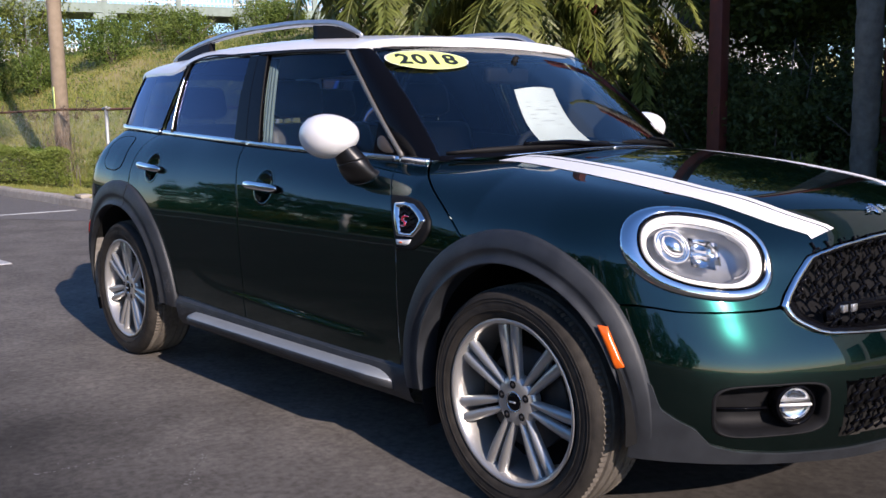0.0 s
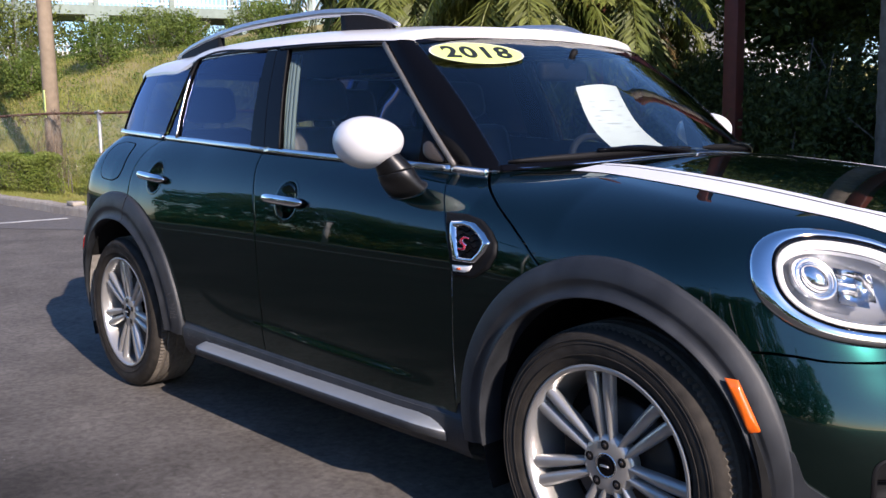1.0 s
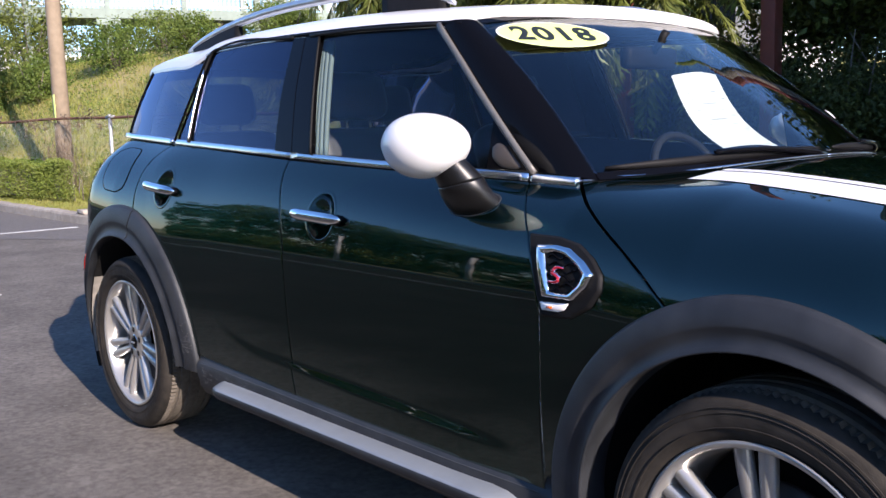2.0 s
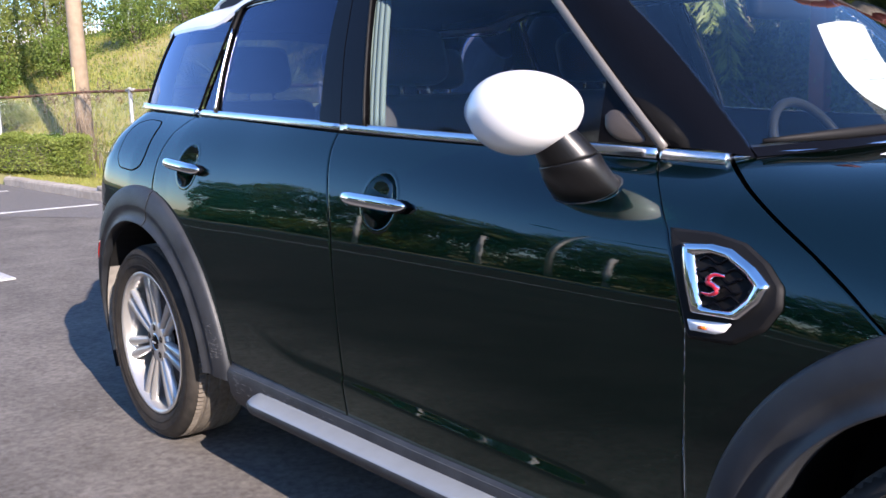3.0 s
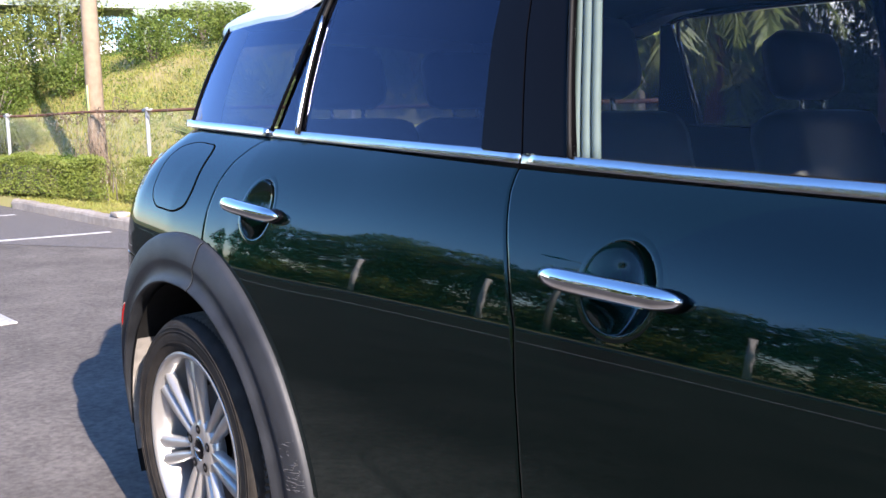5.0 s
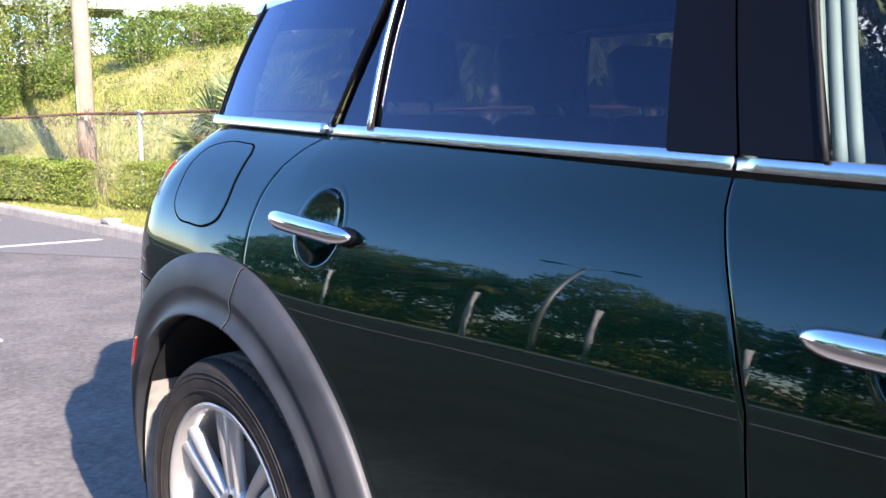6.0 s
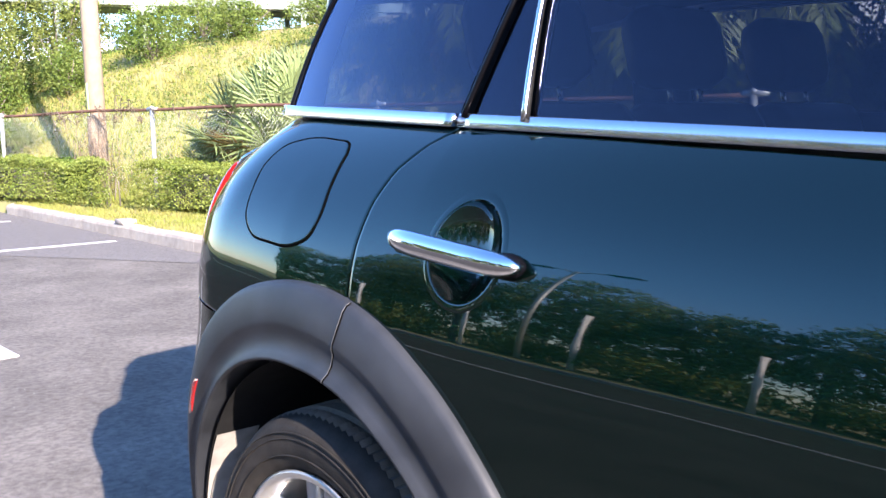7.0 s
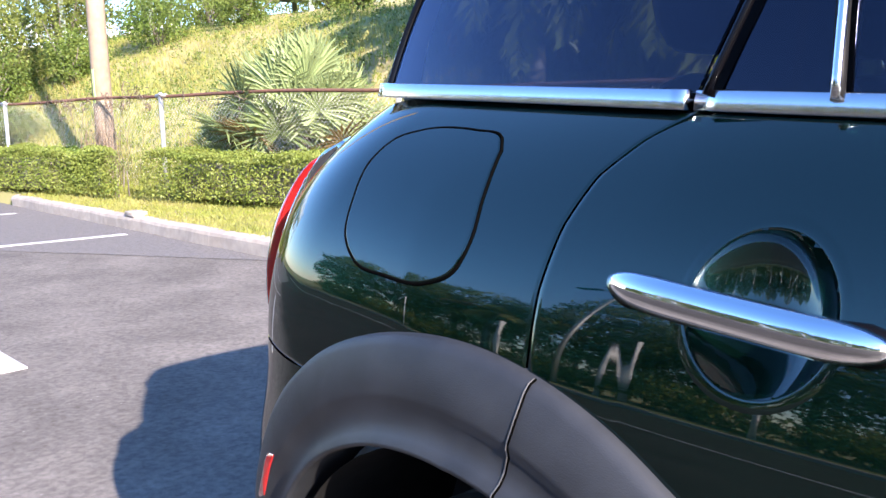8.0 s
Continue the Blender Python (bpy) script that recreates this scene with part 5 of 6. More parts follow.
part("spoke_low", moved(tube([(0, .01, 0), (0, 0, -.18)], .016, 8), wheel_m), M_SATIN, st)
for y, x0 in ((-.37, -.30), (.37, -.25), (-.42, -1.12), (.0, -1.12), (.42, -1.12)):
    seat = part("seat", box(x0 - .05, x0 + .45, y - .24 + .03 * (x0 < -1), y + .24 - .03 * (x0 < -1), .42, .60, .06), M_LEATHER, car, "dark leather seat with head restraint")
    bm = box(-.07, .07, -.23 + .03 * (x0 < -1), .23 - .03 * (x0 < -1), 0, .60, .055)
    bmesh.ops.transform(bm, matrix=pose(x0 - .05, y, .54, 0, -14, 0), verts=bm.verts)
    part("backrest", bm, M_LEATHER, seat)
    bm = box(-.05, .05, -.13, .13, .63, .80, .045)
    bmesh.ops.transform(bm, matrix=pose(x0 - .05, y, .54, 0, -14, 0), verts=bm.verts)
    part("head_restraint", bm, M_LEATHER, seat, "padded head restraint")
    for dy in (-.05, .05):
        part("restraint_post", tube([(x0 - .19, y + dy, 1.10), (x0 - .205, y + dy, 1.18)], .006, 6), M_CHROME, seat)
# folded pale belt and pillar trim by the centre pillar
for s, _ in SIDES:
    for k, (w, rad) in enumerate(((.002, .006), (.013, .006), (.026, .008), (.041, .008))):
        path = gs(resample(line2((-.232 + w, 1.045), (-.272 + w * .95, 1.22), (-.318 + w * .9, 1.39)), 12), -.030 - .4 * w)
        part("pillar_lining", mirrored(tube(path, rad, 8, squash=(1, 1)), s), M_TRIM_LIGHT, car, "pale grey-green pillar lining and belt")
rv = part("rear_view_mirror", box(.43, .47, -.12, .12, 1.270, 1.335, .015), M_MATT, car, "black inside mirror")
part("mirror_face", box(.425, .431, -.105, .105, 1.278, 1.327), M_CHROME, rv)
part("mirror_stem", tube([(.465, 0, 1.32), (.51, 0, 1.375)], .012, 8), M_MATT, rv)


# ---- things on the windscreen ----
def on_screen(u, v):
    """A point just outside the glass: u across (0 at the passenger side), v up."""
    n, m = wg.shape[:2]
    a, b = u * (n - 1), v * (m - 1)
    i, j = int(min(a, n - 2)), int(min(b, m - 2))
    fa, fb = a - i, b - j
    return (wg[i, j] * (1 - fa) + wg[i + 1, j] * fa) * (1 - fb) + (wg[i, j + 1] * (1 - fa) + wg[i + 1, j + 1] * fa) * fb


def screen_at(y, z):
    lo, hi = 0.0, 1.0
    u = .5 + y / 1.22
    for _ in range(30):
        v = (lo + hi) / 2
        p = on_screen(u, v)
        lo, hi = (v, hi) if p[2] < z else (lo, v)
        u = min(max(u + (y - p[1]) / 1.25, 0.0), 1.0)
    return on_screen(u, lo)


SC = screen_at(-.432, 1.347)
du = screen_at(-.25, 1.357) - screen_at(-.53, 1.357)
du /= np.linalg.norm(du)
dv = screen_at(-.388, 1.375) - screen_at(-.388, 1.330)
dv = dv - du * (dv @ du)
dv /= np.linalg.norm(dv)
dn = np.cross(du, dv)
a = np.linspace(0, 2 * np.pi, 60, endpoint=False)
sticker = thing("sticker", "oval yellow-green year sticker with black digits on the windscreen", "sticker")
ring = SC + np.outer(.172 * np.cos(a), du) + np.outer(.070 * np.sin(a), dv) + dn * .006
part("sticker_face", disc(ring, .0005, 3, dn), M_STICKER, sticker)
part("sticker_border", band(ring + dn * .0008, SC + (ring - SC) * .975 + dn * .0008), M_WHITE, sticker)
for k, ch in enumerate("2018"):
    cu = bpy.data.curves.new("digit", "FONT")
    cu.body, cu.align_x, cu.align_y, cu.size, cu.offset, cu.extrude = ch, "CENTER", "CENTER", .100, .0032, .0003
    tmp = bpy.data.objects.new("digit", cu)
    scene.collection.objects.link(tmp)
    me = bpy.data.meshes.new_from_object(tmp.evaluated_get(bpy.context.evaluated_depsgraph_get()))
    bpy.data.objects.remove(tmp)
    o = SC + dn * .0075 + du * ((k - 1.5) * .064)
    me.transform(Matrix(((du[0] * 1.12, dv[0], dn[0], o[0]), (du[1] * 1.12, dv[1], dn[1], o[1]), (du[2] * 1.12, dv[2], dn[2], o[2]), (0, 0, 0, 1))))
    me.materials.clear()
    me.materials.append(M_TEXT)
    new("digit", me).parent = sticker

paper = thing("paper_sheet", "white printed paper sheet curling inside the windscreen", "paper")
u, v = np.meshgrid(np.linspace(0, 1, 16), np.linspace(0, 1, 8), indexing="ij")
tl, tr, bl, br = (np.array(p) for p in ((.608, -.116, 1.242), (.602, .112, 1.248), (.828, -.205, 1.047), (.812, .105, 1.038)))
g = ((1 - u) * (1 - v))[..., None] * tl + ((1 - u) * v)[..., None] * tr + (u * (1 - v))[..., None] * bl + (u * v)[..., None] * br
g = g - (np.sin(np.pi * u) * .035)[..., None] * np.array((.7, -.5, .7)) + (np.sin(np.pi * v) * .012)[..., None] * np.array((.7, 0, .7))
part("sheet", sheet(g, 0), M_PAPER, paper)
ink = []
for k in range(3, 11):
    for a0, a1 in (((1, 5), (1, 6), (2, 4))[k % 3],):
        ink.append(([tuple(g[k, a0] + (.002, 0, .002)), tuple(g[k, a1] + (.002, 0, .002)), tuple(g[k, a1] * .85 + g[k + 1, a1] * .15 + (.002, 0, .002)), tuple(g[k, a0] * .85 + g[k + 1, a0] * .15 + (.002, 0, .002))], [(0, 1, 2, 3)]))
part("print_block", join(*ink), M_INK, paper, "lines of small grey print")

# ---- the place: lot, kerb, bank, planting ----
M_ASPHALT = mat("asphalt", (0.066, 0.0595, 0.0530), 0.9, vary=0.30, scale=330, bump=0.22, bump_scale=400, second=(0.136, 0.124, 0.111), spec=0.15)


def mottle(m, scale, low, high, stretch=(1, 1, 1)):
    """Lays broad worn patches over a material's colour."""
    nt = m.node_tree
    b = nt.nodes["Principled BSDF"]
    src = b.inputs["Base Color"].links[0].from_socket
    geo, mp, n = nt.nodes.new("ShaderNodeNewGeometry"), nt.nodes.new("ShaderNodeMapping"), nt.nodes.new("ShaderNodeTexNoise")
    mp.inputs["Scale"].default_value = stretch
    n.inputs["Scale"].default_value, n.inputs["Detail"].default_value, n.inputs["Roughness"].default_value = scale, 8, 0.65
    nt.links.new(geo.outputs["Position"], mp.inputs["Vector"])
    nt.links.new(mp.outputs[0], n.inputs["Vector"])
    r = nt.nodes.new("ShaderNodeMapRange")
    r.inputs["From Min"].default_value, r.inputs["From Max"].default_value = 0.35, 0.65
    r.inputs["To Min"].default_value, r.inputs["To Max"].default_value = low, high
    nt.links.new(n.outputs["Fac"], r.inputs["Value"])
    h = nt.nodes.new("ShaderNodeHueSaturation")
    nt.links.new(src, h.inputs["Color"])
    nt.links.new(r.outputs[0], h.inputs["Value"])
    nt.links.new(h.outputs[0], b.inputs["Base Color"])


def dim_lane_reflection(m):
    """Darkens lane asphalt to dim its reflection in the doors, fading into worn bays."""
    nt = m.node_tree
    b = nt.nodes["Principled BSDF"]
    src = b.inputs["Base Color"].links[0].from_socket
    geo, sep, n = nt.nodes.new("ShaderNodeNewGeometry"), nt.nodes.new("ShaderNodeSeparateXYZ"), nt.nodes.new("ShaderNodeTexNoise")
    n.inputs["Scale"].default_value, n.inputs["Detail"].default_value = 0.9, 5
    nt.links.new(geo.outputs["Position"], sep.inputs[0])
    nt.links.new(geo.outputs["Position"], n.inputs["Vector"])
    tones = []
    # tones at the front and on the near side that the lower doors mirror
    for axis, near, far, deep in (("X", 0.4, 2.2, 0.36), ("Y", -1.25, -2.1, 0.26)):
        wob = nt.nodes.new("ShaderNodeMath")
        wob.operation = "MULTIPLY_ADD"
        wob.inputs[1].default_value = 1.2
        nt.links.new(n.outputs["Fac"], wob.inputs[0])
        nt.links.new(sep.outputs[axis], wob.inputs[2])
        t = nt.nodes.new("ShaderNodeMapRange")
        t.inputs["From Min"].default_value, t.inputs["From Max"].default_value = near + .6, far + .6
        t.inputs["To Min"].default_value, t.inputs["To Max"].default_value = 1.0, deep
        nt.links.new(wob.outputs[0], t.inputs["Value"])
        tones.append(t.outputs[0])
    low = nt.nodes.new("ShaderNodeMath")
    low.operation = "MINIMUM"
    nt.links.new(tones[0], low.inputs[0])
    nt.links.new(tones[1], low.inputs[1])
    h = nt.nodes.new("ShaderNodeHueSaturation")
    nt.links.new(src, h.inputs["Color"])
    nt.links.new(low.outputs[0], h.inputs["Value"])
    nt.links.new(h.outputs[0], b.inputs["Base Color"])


mottle(M_ASPHALT, 1.3, 1.02, 1.64, (1, 1, 1))
dim_lane_reflection(M_ASPHALT)
M_LINE = mat("white_road_paint", (0.58, 0.58, 0.57), 0.7, vary=0.25, scale=30, second=(0.34, 0.34, 0.335), bump=0.2, bump_scale=150)
M_KERB = mat("weathered_concrete", (0.42, 0.375, 0.32), 0.85, vary=0.4, scale=12, second=(0.29, 0.258, 0.22), bump=0.3, bump_scale=60)
M_SOIL = mat("grassy_soil", (0.22, 0.24, 0.06), 0.95, vary=0.5, scale=2.5, second=(0.32, 0.26, 0.12), bump=0.6, bump_scale=9)
M_GRASS = leafy("grass_blades", (0.29, 0.34, 0.065), (0.40, 0.37, 0.13), 0.6, 0.14, 0.55)
M_WEED = leafy("weed_leaves", (0.10, 0.17, 0.03), (0.17, 0.22, 0.05), 0.5, 0.4, 0.4)
M_HEDGE = leafy("hedge_leaves", (0.15, 0.21, 0.035), (0.25, 0.28, 0.07), 0.45, 0.35, 0.35)
# leaf green in plain, sunlit and shaded tones, the light held in the colour
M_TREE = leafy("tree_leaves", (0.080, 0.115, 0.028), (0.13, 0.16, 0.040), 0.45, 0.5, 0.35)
M_TREELIT = leafy("sunlit_tree_leaves", (0.13, 0.18, 0.035), (0.20, 0.22, 0.055), 0.45, 0.5, 0.4)
M_SHADE = leafy("shaded_tree_leaves", (0.058, 0.082, 0.025), (0.10, 0.122, 0.036), 0.5, 0.5, 0.3)
M_FAN = leafy("fan_palm_leaves", (0.16, 0.225, 0.085), (0.25, 0.31, 0.135), 0.4, 0.35, 0.3)
M_FROND = leafy("palm_fronds", (0.12, 0.16, 0.034), (0.23, 0.245, 0.06), 0.4, 0.4, 0.35)
M_DRY = leafy("dry_fronds", (0.34, 0.24, 0.10), (0.24, 0.16, 0.06), 0.7, 0.4, 0.2)
M_BARK = mat("grey_bark", (0.20, 0.175, 0.15), 0.9, vary=0.4, scale=10, second=(0.10, 0.085, 0.07), bump=0.8, bump_scale=25)
M_POLE = mat("weathered_timber_pole", (0.31, 0.24, 0.165), 0.85, vary=0.35, scale=9, second=(0.22, 0.17, 0.115), bump=0.5, bump_scale=30)
M_RUST = mat("rusty_rail", (0.22, 0.11, 0.07), 0.8, 0.3, vary=0.4, scale=25, second=(0.12, 0.06, 0.045))
M_GALV = mat("galvanised_steel", (0.55, 0.55, 0.53), 0.5, 0.6, vary=0.2, scale=20)
M_VINE = mat("dry_vine", (0.20, 0.15, 0.11), 0.9, vary=0.3, scale=20)
M_REDPOST = mat("red_brown_steel", (0.16, 0.035, 0.025), 0.55, vary=0.25, scale=6, second=(0.10, 0.025, 0.02))
M_GREENSTEEL = mat("grey_green_steel", (0.26, 0.33, 0.28), 0.6, vary=0.25, scale=5)
M_PALE = mat("pale_painted_metal", (0.66, 0.68, 0.64), 0.6, vary=0.15, scale=6)
M_WALL = mat("pale_render", (0.62, 0.60, 0.56), 0.85, vary=0.12, scale=3)
M_SIGN = mat("white_board", (0.75, 0.75, 0.73), 0.6, vary=0.1, scale=5)

FENCE_A, FENCE_K = 6.154, 0.21


def behind_fence(x, y):
    """Metres behind the fence line."""
    return (y - (FENCE_A + FENCE_K * x)) * .979


def ground_z(x, y):
    x, y = np.asarray(x, float), np.asarray(y, float)
    d = behind_fence(np.minimum(x, -3.0), y)
    fade = 1 - np.clip((y - 12.5) / 4.0, 0, 1) * np.clip((x + 21) / 2, 0, 1)
    bank = .105 + fade * 3.165 * spline(d, (-3, 0), (0, .03), (1.0, .10), (3.0, .45), (5.5, .86), (7.5, 1.0), (60, 1.02)) * np.clip((-x - 6.5) / 5, 0, 1) + .2 * np.clip((d - 8) / 30, 0, 1)
    lumps = .05 * np.sin(x * 1.9 + 1.3 * np.sin(y * 1.1)) * np.sin(y * 2.3 + x * .7) * np.clip(d, 0, 1)
    z = np.where(y > 2.17, bank + lumps, -.04)
    return np.where((y < 2.17) & (y > -13.3), -.06, np.where(y <= -13.3, .10, z))


gx = np.r_[-400, -200, -100, np.linspace(-60, 10, 141), 20, 40, 80, 200, 400]
gyv = np.r_[-400, -200, -100, -60, -40, -30, -22, -13.35, -13.25, 0, 2.15, 2.19, np.linspace(2.4, 30, 93), 40, 60, 100, 200, 400]
X, Y = np.meshgrid(gx, gyv, indexing="ij")
G = np.stack([X, Y, ground_z(X, Y)], -1)
ground = part("ground", (list(map(tuple, G.reshape(-1, 3))), grid_faces(len(gx), len(gyv))), M_SOIL)
tagged(ground, "grassy ground rising to a bank behind the fence", "ground", kind="structure")
ax, ay = np.linspace(-45, 30, 60), np.linspace(-13.2, 2.14, 16)
X, Y = np.meshgrid(ax, ay, indexing="ij")
LOT = -.012
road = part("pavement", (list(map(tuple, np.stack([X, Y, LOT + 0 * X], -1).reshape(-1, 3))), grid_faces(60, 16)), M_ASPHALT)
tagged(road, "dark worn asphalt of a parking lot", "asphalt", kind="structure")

M_PALELOT = mat("pale_asphalt", (0.110, 0.104, 0.099), 0.85, vary=0.3, scale=300, bump=0.5, bump_scale=330, second=(0.19, 0.178, 0.167), spec=0.15)
pale = part("pavement_edge", ([(x, y, LOT + .004) for x, y in ((-6.9, 2.11), (-8.6, 1.16), (-9.45, .66), (-12.5, -1.1), (-20, -5.0), (-40, -5.0), (-40, 2.11))], [(6, 5, 4, 3, 2, 1, 0)]), M_PALELOT, smooth=False)
tagged(pale, "paler worn asphalt along the kerb", "asphalt", kind="structure")

# painted lines
for nm, pts in (("parking_line", ((-9.83, -1.6), (-9.73, -1.6), (-9.60, 1.92), (-9.70, 1.92))), ("parking_line", ((-8.6, -.56), (-5.03, -.445), (-5.04, -.315), (-8.6, -.40))), ("parking_line", ((-13.1, -1.6), (-13.0, -1.6), (-12.9, 1.80), (-13.0, 1.80))),
                ("parking_line", ((-30, -8.0), (20, -8.0), (20, -7.88), (-30, -7.88)))):
    q = [(x, y, z) for z in (LOT + .001, LOT + .008) for x, y in pts]
    ob = part(nm, (q, [(4, 5, 6, 7), (0, 1, 5, 4), (1, 2, 6, 5), (2, 3, 7, 6), (3, 0, 4, 7)]), M_LINE, smooth=False)
    tagged(ob, "worn white painted line on the asphalt", "road marking", "parking lines")

# pale scratches in the asphalt
rng = np.random.default_rng(11)
M_SCRATCH = mat("pale_worn_asphalt", (0.26, 0.255, 0.25), 0.9, vary=0.3, scale=200)
fl = []
for x0, y0, x1, y1, n, w in ((.255, -1.30, .48, -1.49, 60, .008), (.04, -1.81, .09, -1.44, 40, .007), (.09, -1.44, .136, -1.025, 40, .007), (-1.41, -1.48, -1.41, -1.41, 20, .008), (-1.76, -.86, -1.87, -1.06, 34, .008), (-.2, -2.0, .5, -2.3, 30, .02), (-4.6, -.2, -5.3, .5, 40, .02), (-6.2, -.9, -5.4, -1.1, 40, .02), (-3.4, -1.0, -2.9, -1.25, 34, .015), (-7.4, .7, -6.6, 1.1, 40, .02), (-5.0, 1.0, -4.2, .8, 30, .02)):
    for _ in range(n):
        q = rng.random()
        x, y = x0 + (x1 - x0) * q + rng.normal(0, w), y0 + (y1 - y0) * q + rng.normal(0, w)
        r, a = rng.uniform(.001, .006), rng.uniform(0, 6.28)
        c, d = r * math.cos(a), r * math.sin(a)
        fl.append(([(x + c, y + d, LOT + .0012), (x - d * .5, y + c * .5, LOT + .0012), (x - c, y - d, LOT + .0012), (x + d * .5, y - c * .5, LOT + .0012)], [(0, 1, 2, 3)]))
tagged(part("asphalt_scratches", join(*fl), M_SCRATCH, smooth=False), "pale scraped flecks on the asphalt", "scratch", kind="stuff")
peb = []
for _ in range(900):
    x, y = rng.uniform(-9, 2.2), rng.uniform(-2.6, 1.9)
    r = rng.uniform(.0010, .0036)
    peb.append(([(x + r, y, LOT), (x - r * .6, y + r, LOT), (x - r * .5, y - r, LOT), (x, y, LOT + r * .9)], [(0, 1, 3), (1, 2, 3), (2, 0, 3)]))
tagged(part("grit", join(*peb), M_SCRATCH, smooth=False), "pale grit scattered on the asphalt", "gravel", kind="stuff")


# kerb, in cast lengths
def kerb_line(y0, xs, facing, name):
    prof = ((0, -.04), (.008, .085), (.02, .112), (.045, .122), (.16, .122), (.17, .10), (.17, -.04))
    for a, b in zip(xs[:-1], xs[1:]):
        ln = np.linspace(a + .0015, b - .0015, 14)
        wob = .006 * np.sin(ln * 3.1) + .004 * np.sin(ln * 7.7)
        g = np.stack([np.stack([ln, y0 + facing * (o + wob), z + (.004 * np.sin(ln * 5 + 1) if z > 0 else 0 * ln)], 1) for o, z in prof], 1)
        n, m = g.shape[:2]
        tagged(part(name, (list(map(tuple, g.reshape(-1, 3))), grid_faces(n, m) + [tuple(range(m)), tuple((n - 1) * m + k for k in range(m))]), M_KERB, smooth=False), "weathered pale concrete kerb length", "kerb", "kerb lengths", "structure")


kerb_line(2.10, np.arange(-14.2, 6.9, 3.0), 1, "kerb")
kerb_line(-13.25, np.arange(-30, 16.1, 4.0), -1, "kerb")
bend = [(-14.2 - .55 * math.sin(t), 2.19 + .55 * (1 - math.cos(t)), .06) for t in np.linspace(0, math.pi / 2, 10)] + [(-14.75, 3.2, .06)]
tagged(part("kerb", tube(bend, .085, 8, squash=(1, .75)), M_KERB), "rounded end of the concrete kerb", "kerb", "kerb lengths", "structure")
tagged(part("concrete_block", box(-10.15, -9.92, 2.11, 2.27, .12, .175, .012), M_KERB), "small broken concrete block on the kerb", "block")


# ---- planting helpers ----
def leaves(centres, size, rng, flat=0.0, aspect=.5, fold=.25):
    """Small folded leaves (two triangles each) at the given places."""
    n = len(centres)
    d = rng.normal(size=(n, 3))
    d[:, 2] *= 1 - flat
    d /= np.linalg.norm(d, axis=1, keepdims=True)
    e = np.cross(d, rng.normal(size=(n, 3)))
    e /= np.linalg.norm(e, axis=1, keepdims=True)
    nn = np.cross(d, e)
    s = np.asarray(size) * rng.uniform(.6, 1.3, n)
    s = s[:, None]
    tip, base = centres + d * s, centres - d * s * .6
    l, r = centres + e * s * aspect + nn * s * fold, centres - e * s * aspect + nn * s * fold
    v = np.stack([base, l, tip, r], 1).reshape(-1, 3)
    k = np.arange(n)[:, None] * 4
    f = np.concatenate([k + (0, 1, 2), k + (0, 2, 3)], 0)
    return v, f


def mesh_of(v, f):
    return list(map(tuple, np.asarray(v).tolist())), list(map(tuple, np.asarray(f).tolist()))


def blades(base, height, rng, width=.006, lean=.5):
    n = len(base)
    a = rng.uniform(0, 2 * np.pi, n)
    h = height * rng.uniform(.5, 1.3, n)
    side_v = np.stack([np.cos(a), np.sin(a), 0 * a], 1) * (width * rng.uniform(.6, 1.5, n))[:, None]
    b = rng.uniform(0, 2 * np.pi, n)
    over = np.stack([np.cos(b), np.sin(b), 0 * b], 1) * (h * lean * rng.uniform(.1, 1, n))[:, None]
    up = np.stack([0 * h, 0 * h, h], 1)
    v = np.stack([base - side_v, base + side_v, base + up * .6 + over * .35 + side_v * .7, base + up + over], 1).reshape(-1, 3)
    k = np.arange(n)[:, None] * 4
    return v, np.concatenate([k + (0, 1, 2), k + (0, 2, 3)], 0)


def clumps(centre, radii, count, rng, spread=.16, per=40):
    """Places of leaves in many small tufts through an uneven ellipsoid."""
    c = rng.normal(size=(count, 3))
    c /= np.linalg.norm(c, axis=1, keepdims=True)
    c = c * (rng.random(count) ** .35)[:, None] * np.asarray(radii) + np.asarray(centre)
    return (c[:, None] + rng.normal(size=(count, per, 3)) * spread).reshape(-1, 3)


# ---- grass on verge and bank ----
rng = np.random.default_rng(21)
n = 60000
x = rng.uniform(-30, -4, n)
d = rng.uniform(-2.2, 7.5, n) * rng.random(n) ** .25
y = FENCE_A + FENCE_K * x + d
ok = (y > 2.25)
base = np.stack([x, y, ground_z(x, y) - .01], 1)[ok]
dd = behind_fence(base[:, 0], base[:, 1])
patchy = .5 + .5 * np.sin(base[:, 0] * 1.7) * np.sin(base[:, 1] * 2.1 + base[:, 0])
hgt = np.where(dd < -.5, .05, .07 + .10 * patchy)
v, f = blades(base, hgt, rng, .010)
tagged(part("grass", mesh_of(v, f), M_GRASS, smooth=False), "rough sunlit grass and weeds on the bank", "grass", kind="stuff")
n = 1500
x = rng.uniform(-27, -6, n)
d = rng.uniform(.3, 7.2, n)
y = FENCE_A + FENCE_K * x + d
c = np.stack([x, y, ground_z(x, y) + .09], 1)
v, f = leaves((c[:, None] + rng.normal(size=(n, 16, 3)) * (.09, .09, .06)).reshape(-1, 3), .030, rng)
tagged(part("weeds", mesh_of(v, f), M_WEED, smooth=False), "low broad-leaved weeds among the grass", "weeds", kind="stuff")
# verge in front of the hedge and near grass
n = 26000
x = rng.uniform(-14.4, -3, n)
y = rng.uniform(2.22, 4.2, n)
v, f = blades(np.stack([x, y, ground_z(x, y) - .005], 1), .045, rng, .006, .9)
tagged(part("grass", mesh_of(v, f), M_GRASS, smooth=False), "short mown grass strip beside the kerb", "grass", kind="stuff")


